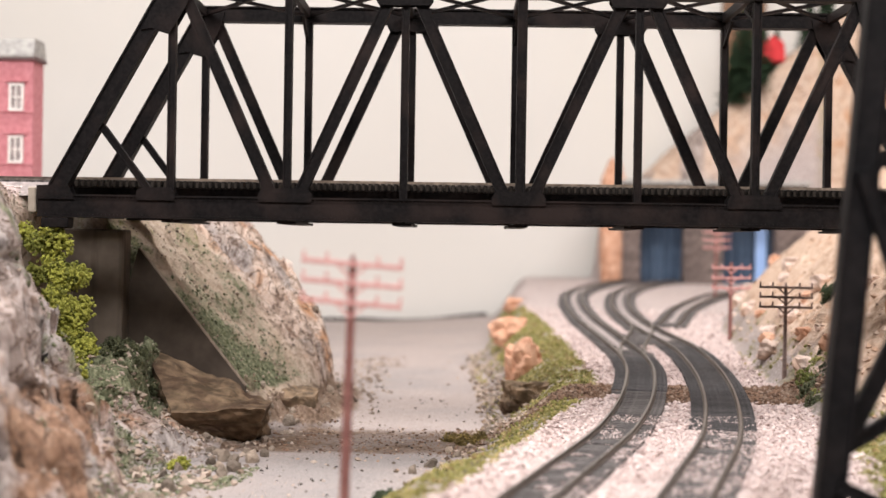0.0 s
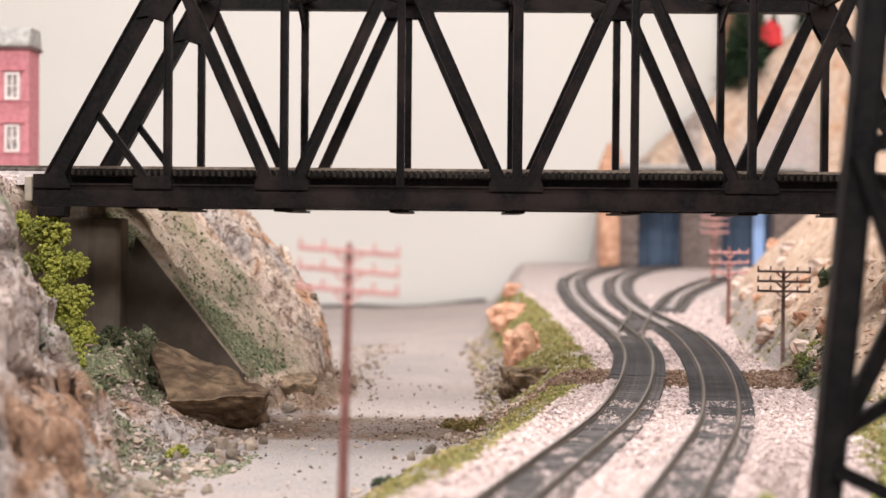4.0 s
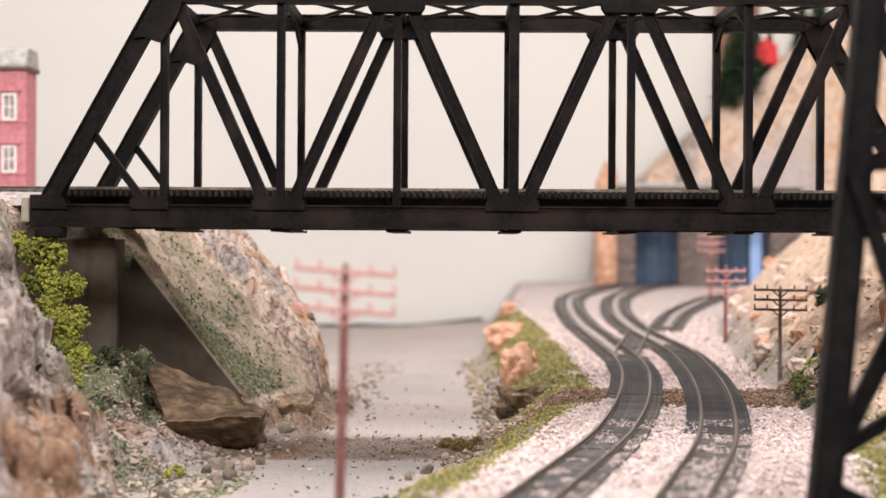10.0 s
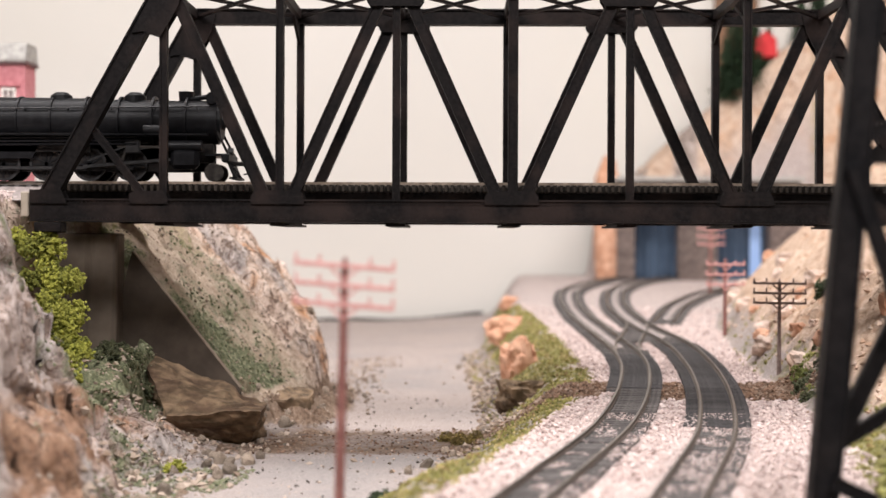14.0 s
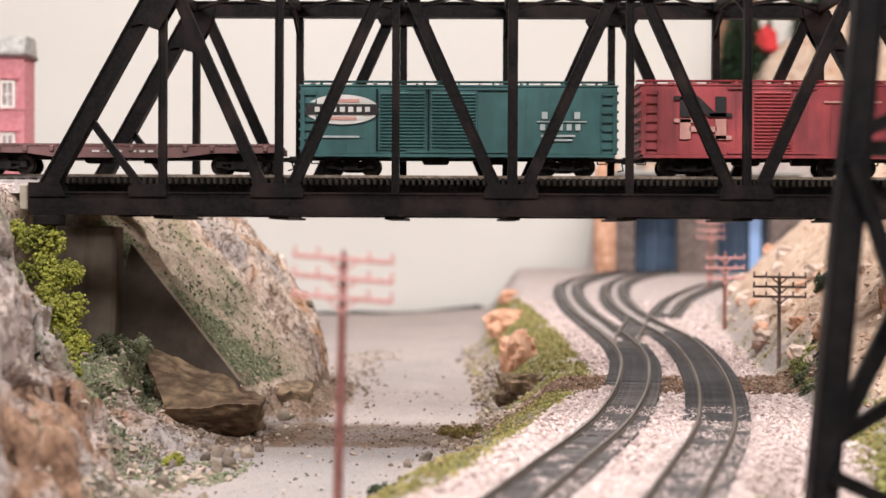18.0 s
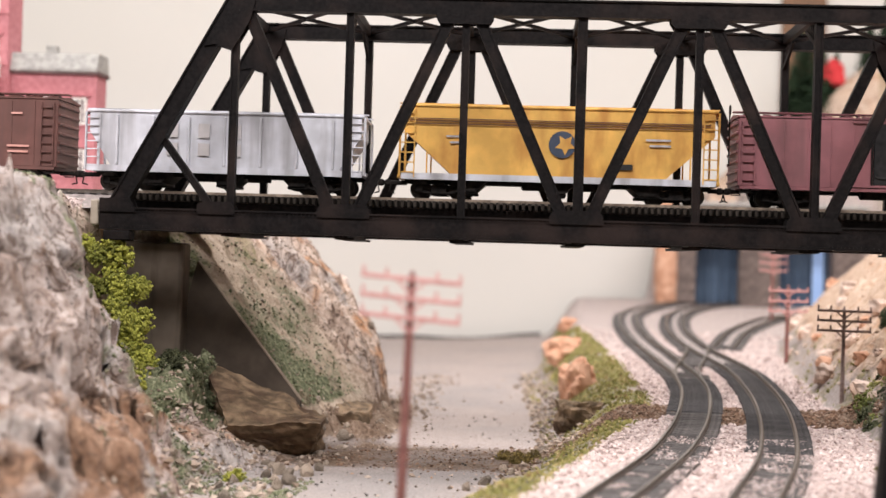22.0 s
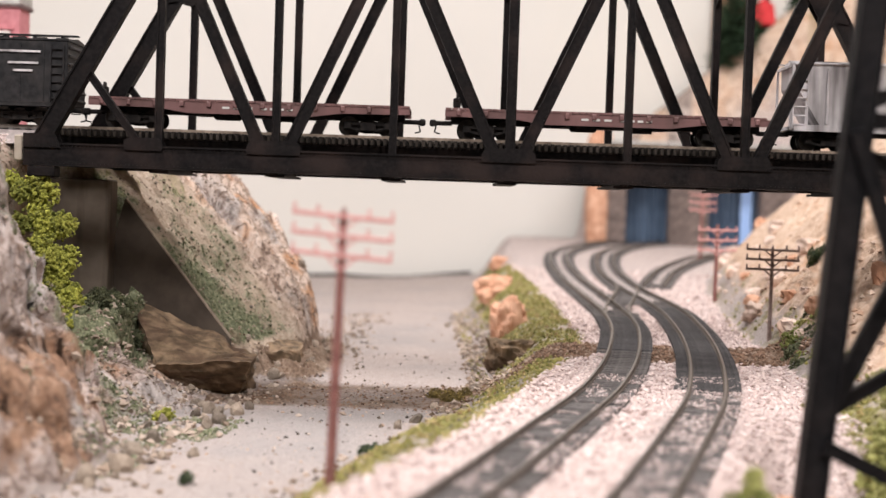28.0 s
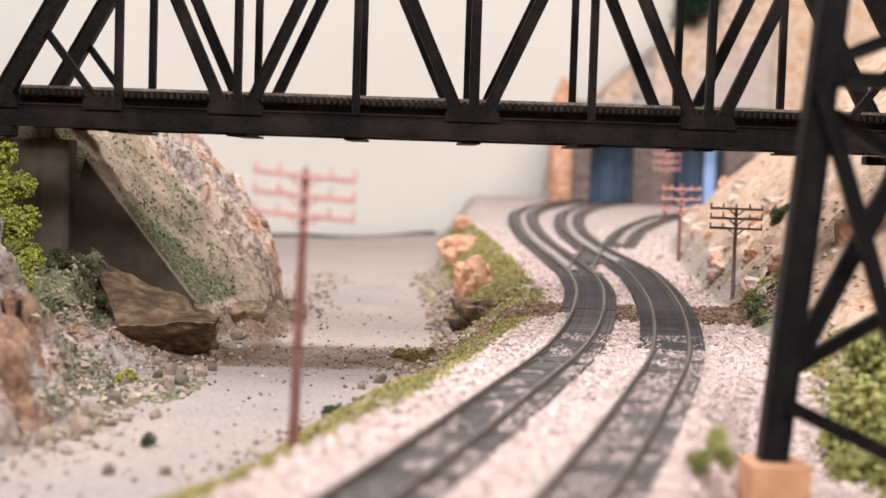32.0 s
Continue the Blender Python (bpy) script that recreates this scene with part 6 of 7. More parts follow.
def box_car(label, L, H, paint, roof_paint=None, doors=((0.0, 0.022),), door_paint=None, ribbed=True, bands=None):
    """A box car: body with end posts, peaked roof with walkway, sliding doors, ladders, trucks."""
    car = thing("box_car", label, "freight car", group="cars of the train")
    top = ZF + H
    if bands:
        z = ZF
        for nm, h, m, lab in bands:
            bm = bmesh.new()
            add_box(bm, 0, 0, z + h / 2, L, 2 * HW, h)
            part(nm, bm, m, car, lab)
            z += h
    else:
        bm = bmesh.new()
        add_box(bm, 0, 0, ZF + H / 2, L, 2 * HW, H, bevel=0.0004)
        part("body", bm, paint, car)
    bm = bmesh.new()
    pr = [(-HW - 0.0006, top), (-HW - 0.0006, top + 0.0008), (0, top + 0.0028), (HW + 0.0006, top + 0.0008), (HW + 0.0006, top)]
    r = [[bm.verts.new((x, y, z)) for y, z in pr] for x in (-L / 2 - 0.0005, L / 2 + 0.0005)]
    for i in range(5):
        j = (i + 1) % 5
        bm.faces.new((r[0][i], r[0][j], r[1][j], r[1][i]))
    bm.faces.new(r[0][::-1])
    bm.faces.new(r[1])
    nr = int(L / 0.0105)
    for i in range(nr):
        x = -L / 2 + (i + 0.5) * L / nr
        for k in (-1, 1):
            add_beam(bm, (x, k * (HW + 0.0005), top + 0.001), (x, 0, top + 0.0032), 0.0008, 0.0008, (1, 0, 0))
    part("roof", bm, roof_paint or paint, car)
    bm = bmesh.new()
    add_box(bm, 0, 0, top + 0.0043, L + 0.001, 0.006, 0.0006)
    for i in range(9):
        add_box(bm, -L / 2 + (i + 0.5) * L / 9, 0, top + 0.0033, 0.0012, 0.005, 0.0018)
    part("roof_walk", bm, roof_paint or paint, car)
    bm = bmesh.new()
    for s in (-1, 1):
        for i in range(7):
            add_box(bm, s * (L / 2 + 0.0004), 0, ZF + 0.003 + i * (H - 0.006) / 6, 0.0012, 2 * HW - 0.003, 0.0016, bevel=0.0004)
    pieces("end_rib", bm, paint, car)
    bm = bmesh.new()
    add_box(bm, 0, 0, ZF - 0.0006, L - 0.002, 2 * HW + 0.001, 0.0016)
    part("side_sill", bm, paint if not bands else M_UNDER, car)
    for x, w in doors:
        bm = bmesh.new()
        add_box(bm, x, -HW - 0.0004, ZF + H / 2, w, 0.0012, H - 0.004, bevel=0.0003)
        dr = part("door", bm, door_paint or paint, car)
        if ribbed:
            bm = bmesh.new()
            add_box(bm, 0, 0, 0, w - 0.002, 0.0016, 0.0011, bevel=0.0004)
            rib = mesh_of(bm, "door_rib", door_paint or paint)
            for i in range(17):
                share("door_rib", rib, dr, pose(x, -HW - 0.0013, ZF + 0.004 + i * (H - 0.008) / 16))
        bm = bmesh.new()
        add_box(bm, x - w / 2 - 0.0008, -HW - 0.0006, ZF + H / 2, 0.0008, 0.0014, H - 0.003)
        part("door_post", bm, M_UNDER, dr)
    bm = bmesh.new()
    add_box(bm, 0, -HW - 0.0007, ZF + H - 0.0014, max(d[1] for d in doors) * 2.2, 0.0012, 0.0012)
    add_box(bm, 0, -HW - 0.0007, ZF + 0.0014, max(d[1] for d in doors) * 2.2, 0.0012, 0.0012)
    pieces("door_track", bm, paint if not bands else M_UNDER, car)
    for s in (-1, 1):
        ladder(car, s * (L / 2 - 0.0052), ZF + 0.001, ZF + H - 0.002, paint if not bands else M_UNDER, 7)
    # panel seams
    bm = bmesh.new()
    n = int(L / 0.0118)
    for i in range(1, n):
        x = -L / 2 + i * L / n
        if all(abs(x - d[0]) > d[1] / 2 + 0.001 for d in doors):
            add_box(bm, x, -HW - 0.0001, ZF + H / 2, 0.0006, 0.0005, H - 0.003)
    pieces("seam", bm, paint, car) if not bands else bm.free()
    for s in (-1, 1):
        for k in (-1, 1):
            bm = bmesh.new()
            add_box(bm, s * (L / 2 - 0.0045), k * (HW - 0.001), ZF - 0.0032, 0.005, 0.0006, 0.0006)
            add_box(bm, s * (L / 2 - 0.0022), k * (HW - 0.001), ZF - 0.0018, 0.0006, 0.0006, 0.0034)
            add_box(bm, s * (L / 2 - 0.0068), k * (HW - 0.001), ZF - 0.0018, 0.0006, 0.0006, 0.0034)
            part("step", bm, M_UNDER, car)
    bm = bmesh.new()
    add_cyl(bm, (-L / 2 - 0.0014, 0.006, ZF + 0.012), (-L / 2 - 0.0014, 0.006, top + 0.006), 0.0004, 0.0004, 6)
    add_cyl(bm, (-L / 2 - 0.0016, 0.006, top + 0.006), (-L / 2 - 0.0010, 0.006, top + 0.006), 0.0028, 0.0028, 12)
    part("brake_wheel", bm, M_UNDER, car)
    base(car, L)
    return car


def block_mark(car, x, z, mats, w=0.017, h=0.0085):
    """A two-tier road mark in plain strokes."""
    for m, zz, sl in ((mats[0], z + h * 0.56, 0.0), (mats[1], z - h * 0.56, 0.0)):
        b = [(x - w * 0.33, zz, w * 0.2, h), (x + w * 0.33, zz, w * 0.2, h), (x - w * 0.33, zz + h * 0.42, w * 0.42, h * 0.2), (x + w * 0.33, zz - h * 0.42, w * 0.42, h * 0.2)]
        b.append((x, zz, w * 0.22, h, -w * 0.2) if m is mats[0] else (x, zz, w * 0.5, h * 0.26))
        plate_on(car, "road_mark", m, b)


def bars(car, mat, *rows, y=-HW - 0.0007):
    """Small stencilled lines of lettering as plain bars."""
    plate_on(car, "stencil", mat, [(x, z, w, 0.0011) for x, z, w in rows], y, 0.0004)


def red_box_car():
    c = box_car("bright red box car with a black and white road mark", 0.136, 0.0365, M_REDCAR, doors=((0.0, 0.021),))
    block_mark(c, -0.036, ZF + 0.0195, (M_LETTERDK, M_PINKL), 0.028, 0.0105)
    bars(c, M_PINKL, (0.042, ZF + 0.028, 0.03), (0.046, ZF + 0.022, 0.012), (0.046, ZF + 0.018, 0.013), (0.046, ZF + 0.0145, 0.012))
    return c


def teal_box_car():
    c = box_car("long teal box car with double ribbed doors and white emblem", 0.166, 0.0355, M_TEAL, doors=((-0.0295, 0.025), (-0.0025, 0.025)))
    bm = bmesh.new()
    n = 32
    add_prism(bm, [(-0.061 + 0.0195 * math.cos(i * math.tau / n), ZF + 0.0232 + 0.0078 * math.sin(i * math.tau / n)) for i in range(n)], -HW - 0.0011, -HW - 0.0006)
    part("emblem", bm, M_LETTER, c, "white oval emblem")
    plate_on(c, "emblem_band", M_LETTERDK, [(-0.061, ZF + 0.0232, 0.0385, 0.0056)], -HW - 0.0012, 0.0004)
    plate_on(c, "emblem_line", M_PINKL, [(-0.061, ZF + 0.0278, 0.018, 0.0016), (-0.061, ZF + 0.0186, 0.015, 0.0016)], -HW - 0.0012, 0.0004)
    plate_on(c, "emblem_line", M_LETTER, [(-0.074 + k * 0.0044, ZF + 0.0232, 0.0026, 0.0026) for k in range(7)], -HW - 0.0016, 0.0003)
    plate_on(c, "road_mark", M_LETTER_SOFT, [(0.045 + k * 0.0085, ZF + 0.0205, 0.0030, 0.0036) for k in range(3)] + [(0.054, ZF + 0.0172, 0.026, 0.0005)] + [(0.044 + k * 0.0046, ZF + 0.0143, 0.0026, 0.0032) for k in range(5)], -HW - 0.0007, 0.0004)
    bars(c, M_LETTER_SOFT, (0.052, ZF + 0.0098, 0.018), (0.052, ZF + 0.0076, 0.015), (-0.062, ZF + 0.009, 0.02))
    return c


def state_box_car():
    c = box_car("blue, white and red striped box car with ribbed door", 0.1365, 0.0355, M_MARBLUE, M_SILVER, ((0.0, 0.020),), M_SILVER, True,
                (("red_stripe", 0.0105, M_MARRED, "red painted stripe"), ("white_stripe", 0.0115, M_MARWHITE, "dirty white painted stripe"), ("blue_stripe", 0.0135, M_MARBLUE, "dull blue painted stripe")))
    plate_on(c, "door_stripe", M_MARBLUE, [(0, ZF + 0.0285, 0.0195, 0.0125)], -HW - 0.0007, 0.0004)
    plate_on(c, "door_stripe", M_MARRED, [(0, ZF + 0.0075, 0.0195, 0.009)], -HW - 0.0007, 0.0004)
    lettering(c, "STATE", -0.037, ZF + 0.0258, 0.0078, M_LETTER_DIM, gap=1.45)
    lettering(c, "OF", 0.0, ZF + 0.0262, 0.006, M_LETTER_DIM, y=-HW - 0.0019)
    lettering(c, "MAINE", 0.037, ZF + 0.0258, 0.0078, M_LETTER_DIM, gap=1.45)
    plate_on(c, "road_mark", M_LETTERDK, [(-0.038 + k * 0.0042, ZF + 0.0158, 0.0028, 0.0038) for k in range(6)] + [(0.02 + k * 0.0042, ZF + 0.0158, 0.0028, 0.0038) for k in range(9)] + [(-0.054, ZF + 0.0168, 0.008, 0.002)], -HW - 0.0007, 0.0004)
    lettering(c, "PRO", -0.034, ZF + 0.0026, 0.0066, M_LETTER_DIM, gap=1.9)
    lettering(c, "D", 0.0, ZF + 0.0026, 0.0066, M_LETTER_DIM, y=-HW - 0.0019)
    lettering(c, "UCTS", 0.037, ZF + 0.0026, 0.0066, M_LETTER_DIM, gap=1.9)
    return c


def maroon_box_car():
    c = box_car("long faded maroon box car with a black plug door", 0.168, 0.036, M_MAROON, doors=((-0.003, 0.023),), door_paint=M_BLACKCAR, ribbed=False)
    block_mark(c, 0.036, ZF + 0.0215, (M_FADED, M_FADED), 0.021, 0.0078)
    plate_on(c, "door_latch", M_LETTERDK, [(-0.008, ZF + 0.006, 0.010, 0.0012, -0.001), (0.003, ZF + 0.006, 0.010, 0.0012, 0.001)], -HW - 0.0013)
    bars(c, M_FADED, (0.036, ZF + 0.008, 0.016), (0.036, ZF + 0.0055, 0.014))
    return c


def brown_box_car():
    c = box_car("dark brown box car with a ribbed door", 0.138, 0.0365, M_BROWNCAR, doors=((0.001, 0.021),))
    bars(c, M_PINKL, (-0.050, ZF + 0.016, 0.006), (-0.049, ZF + 0.011, 0.012), (-0.049, ZF + 0.008, 0.010), (0.048, ZF + 0.011, 0.012), (0.048, ZF + 0.008, 0.011), (0.047, ZF + 0.0285, 0.006))
    plate_on(c, "road_mark", M_PINKL, [(-0.048, ZF + 0.029, 0.005, 0.0035)])
    return c


def black_box_car():
    c = box_car("black box car with a red ribbed door and white road mark", 0.136, 0.0330, M_BLACKCAR, doors=((0.0, 0.023),), door_paint=M_MARRED)
    block_mark(c, -0.040, ZF + 0.019, (M_LETTER, M_LETTER), 0.036, 0.0095)
    bars(c, M_GREYCAR, (0.042, ZF + 0.027, 0.024), (0.045, ZF + 0.021, 0.016), (0.045, ZF + 0.017, 0.010))
    return c


def hopper(label, L, H, paint, ribs=8, end=0.016, sill=None, bays=3, smooth=False, mark=None, end_paint=None):
    """A covered hopper: sides, sloped ends in open framing, ribs, hatches, discharge bays."""
    car = thing("hopper_car", label, "freight car", group="cars of the train")
    zb, zt = ZF + 0.0015, ZF + H
    xe = L / 2 - 0.001
    bm = bmesh.new()
    o = [(-xe + end, zb), (xe - end, zb), (xe - 0.002, zb + H * 0.62), (xe - 0.002, zt), (-xe + 0.002, zt), (-xe + 0.002, zb + H * 0.62)]
    if smooth:
        ins = end * 0.85
        rows = [[bm.verts.new((x, -math.cos(a) * (HW - 0.0012), zb + H / 2 + math.sin(a) * H / 2)) for a in np.linspace(-math.pi / 2, 1.5 * math.pi, 24, endpoint=False)] for x in (-xe + ins, xe - ins)]
        for r0 in rows:
            for v in r0:
                v.co.y = max(-HW, min(HW, v.co.y * 1.18))
                v.co.z = min(max(v.co.z, zb), zt)
        for i in range(24):
            bm.faces.new((rows[0][i], rows[0][(i + 1) % 24], rows[1][(i + 1) % 24], rows[1][i]))
        bm.faces.new(rows[0][::-1])
        bm.faces.new(rows[1])
    else:
        add_prism(bm, o, -HW + 0.0006, HW - 0.0006)
    part("body", bm, paint, car, smooth=smooth)
    if ribs:
        for i in range(ribs):
            x = -xe + end + 0.003 + i * (2 * xe - 2 * end - 0.006) / (ribs - 1)
            bm = bmesh.new()
            add_box(bm, x, -HW, zb + H / 2 - 0.001, 0.0014, 0.0016, H - 0.004, bevel=0.0003)
            part("rib", bm, paint, car)
    bm = bmesh.new()
    add_box(bm, 0, 0, zt + 0.0006, L - 0.003, 2 * HW + 0.0008, 0.0013, bevel=0.0003)
    part("roof", bm, end_paint or paint, car)
    bm = bmesh.new()
    for i in range(10):
        add_box(bm, -L / 2 + (i + 0.5) * L / 10, 0, zt + 0.0019, L / 14, 0.012, 0.0016, bevel=0.0004)
    for k in (-1, 1):
        add_box(bm, 0, k * 0.0105, zt + 0.0022, L, 0.0035, 0.0005)
    pieces("hatch", bm, end_paint or paint, car)
    for s in (-1, 1):
        bm = bmesh.new()
        for y in (-HW + 0.0008, HW - 0.0008):
            add_beam(bm, (s * (L / 2 - 0.001), y, ZF), (s * (L / 2 - 0.001), y, zt), 0.0011, 0.0011)
            add_beam(bm, (s * (L / 2 - end * 0.55), y, ZF), (s * (L / 2 - end * 0.55), y, zt), 0.0008, 0.0009)
        add_beam(bm, (s * (L / 2 - 0.001), -HW, zt - 0.0006), (s * (L / 2 - 0.001), HW, zt - 0.0006), 0.001, 0.001, (1, 0, 0))
        part("end_frame", bm, end_paint or paint, car)
        ladder(car, s * (L / 2 - 0.005), ZF, zt - 0.001, end_paint or paint, 7, -HW - 0.0003, 0.0075)
        bm = bmesh.new()
        add_box(bm, s * (L / 2 - end / 2 - 0.001), 0, ZF + 0.0004, end + 0.002, 2 * HW - 0.001, 0.0018)
        part("end_platform", bm, end_paint or paint, car)
    bm = bmesh.new()
    for k in (-1, 1):
        add_box(bm, 0, k * (HW - 0.0004), ZF + 0.0006, L - 0.004, 0.0014, 0.0034)
    part("side_sill", bm, sill or paint, car)
    for i in range(bays):
        x = (i - (bays - 1) / 2) * (L - 0.075) / max(bays - 1, 1)
        bm = bmesh.new()
        add_prism(bm, [(x - 0.011, ZF), (x + 0.011, ZF), (x + 0.004, ZF - 0.0065), (x - 0.004, ZF - 0.0065)], -0.014, 0.014)
        add_box(bm, x, 0, ZF - 0.0072, 0.010, 0.026, 0.0016, bevel=0.0004)
        part("discharge_bay", bm, M_UNDER if not smooth else paint, car)
    base(car, L, 0.022)
    return car


def yellow_hopper():
    c = hopper("yellow covered hopper with a dark round emblem", 0.169, 0.0375, M_YELLOW, 0, 0.028, M_SILVER)
    bm = bmesh.new()
    add_prism(bm, [(0.002 + 0.0071 * math.cos(k * math.tau / 28), ZF + 0.0190 + 0.0071 * math.sin(k * math.tau / 28)) for k in range(28)], -HW - 0.0006, -HW)
    disc = part("emblem", bm, M_BLUEL, c, "dark blue round emblem")
    bm = bmesh.new()
    add_prism(bm, [(0.0036 + (0.0056 if k % 2 else 0.0028) * math.cos(k * math.pi / 5 + 0.3), ZF + 0.0190 + (0.0056 if k % 2 else 0.0028) * math.sin(k * math.pi / 5 + 0.3)) for k in range(10)], -HW - 0.0009, -HW - 0.0006)
    part("star", bm, M_YELLOW, disc, "yellow star shape")
    bars(c, M_GREYCAR, (0.052, ZF + 0.0225, 0.013), (0.053, ZF + 0.0195, 0.011), (-0.054, ZF + 0.022, 0.010), (-0.054, ZF + 0.0188, 0.006), y=-HW - 0.0001)
    plate_on(c, "panel", M_LETTERDK, [(0.034, ZF + 0.008, 0.010, 0.003)], -HW)
    for z in (0.0285, 0.0300, 0.0312):
        plate_on(c, "line", M_BROWNCAR, [(0, ZF + z, 0.158, 0.0004)], -HW)
    return c


def silver_hopper():
    c = hopper("pale silver-grey covered hopper with faded lettering", 0.152, 0.0305, M_SILVER, 7, 0.014)
    plate_on(c, "road_mark", M_GREYCAR, [(-0.028 + k * 0.017, ZF + 0.0215, 0.006, 0.0075) for k in range(3)] + [(-0.028 + k * 0.017, ZF + 0.0115, 0.006, 0.0065) for k in range(3)], -HW)
    return c


def grey_hopper(L=0.119):
    c = hopper("short weathered grey covered hopper with open ends", L, 0.0305, M_GREYCAR, 6, 0.018, bays=2)
    bars(c, M_LETTERDK, (-0.020, ZF + 0.020, 0.008), (-0.020, ZF + 0.016, 0.007), (0.015, ZF + 0.020, 0.008), y=-HW)
    return c


def rusty_hopper():
    c = hopper("rust-streaked cream covered hopper with rounded sides", 0.169, 0.0355, M_RUST, 0, 0.017, bays=4, smooth=True, end_paint=M_CREAM)
    for x, z, w, h in ((-0.036, 0.0205, 0.0045, 0.0095), (-0.012, 0.0165, 0.0050, 0.0060), (0.004, 0.0215, 0.0065, 0.0070), (0.003, 0.0120, 0.0060, 0.0040), (0.040, 0.0215, 0.0065, 0.0050), (0.052, 0.0110, 0.0030, 0.0055), (0.022, 0.0160, 0.0022, 0.0130)):
        plate_on(c, "rust_patch", M_RUSTDARK, [(x, ZF + z, w, h)], -HW)
    bars(c, M_GREYCAR, (-0.052, ZF + 0.0190, 0.010), (-0.052, ZF + 0.0150, 0.012), y=-HW)
    return c


def streaked_hopper():
    c = hopper("white-grey covered hopper streaked with dark grime", 0.156, 0.0335, M_GREYCAR, 7, 0.015)
    plate_on(c, "road_mark", M_LETTERDK, [(-0.018, ZF + 0.025, 0.004, 0.007), (-0.004, ZF + 0.025, 0.004, 0.007), (-0.018, ZF + 0.0155, 0.004, 0.007), (-0.004, ZF + 0.0155, 0.004, 0.007), (0.045, ZF + 0.025, 0.006, 0.006), (0.045, ZF + 0.016, 0.006, 0.006)], -HW)
    return c


def flat_car(label, L, mark=False):
    """A fish-bellied flat car with stake pockets and a brake stand."""
    car = thing("flat_car", label, "freight car", group="cars of the train")
    bm = bmesh.new()
    for i in range(int(L / 0.0035)):
        add_box(bm, -L / 2 + (i + 0.5) * 0.0035, 0, 0.0152, 0.0032, 2 * HW, 0.0012)
    part("deck", bm, M_FLAT, car)["kind"] = "stuff"
    for k in (-1, 1):
        bm = bmesh.new()
        o = [(-L / 2, 0.0146), (-L / 2, 0.0112), (-L / 2 + 0.036, 0.0108), (-L / 2 + 0.052, 0.0085), (L / 2 - 0.052, 0.0085), (L / 2 - 0.036, 0.0108), (L / 2, 0.0112), (L / 2, 0.0146)]
        add_prism(bm, o, k * (HW - 0.0012) - 0.0007, k * (HW - 0.0012) + 0.0007)
        part("side_sill", bm, M_FLAT, car)
    for i in range(12):
        bm = bmesh.new()
        add_box(bm, -L / 2 + (i + 0.5) * L / 12, -HW + 0.0001, 0.0132, 0.0024, 0.0018, 0.0030, bevel=0.0004)
        part("stake_pocket", bm, M_FLAT, car)
    bm = bmesh.new()
    add_cyl(bm, (-L / 2 + 0.006, -0.008, 0.0155), (-L / 2 + 0.006, -0.008, 0.0215), 0.0005, 0.0005, 6)
    add_cyl(bm, (-L / 2 + 0.0055, -0.008, 0.0215), (-L / 2 + 0.0065, -0.008, 0.0215), 0.0026, 0.0026, 12)
    add_box(bm, -L / 2 + 0.006, -0.008, 0.019, 0.004, 0.003, 0.005, bevel=0.0005)
    part("brake_stand", bm, M_UNDER, car)
    bars(car, M_LETTER, *[(-0.012 + k * 0.006, 0.0118, 0.0038) for k in range(3)], *[(0.008 + k * 0.0045, 0.0118, 0.0028) for k in range(4)], y=-HW + 0.0004)
    base(car, L, 0.022)
    return car


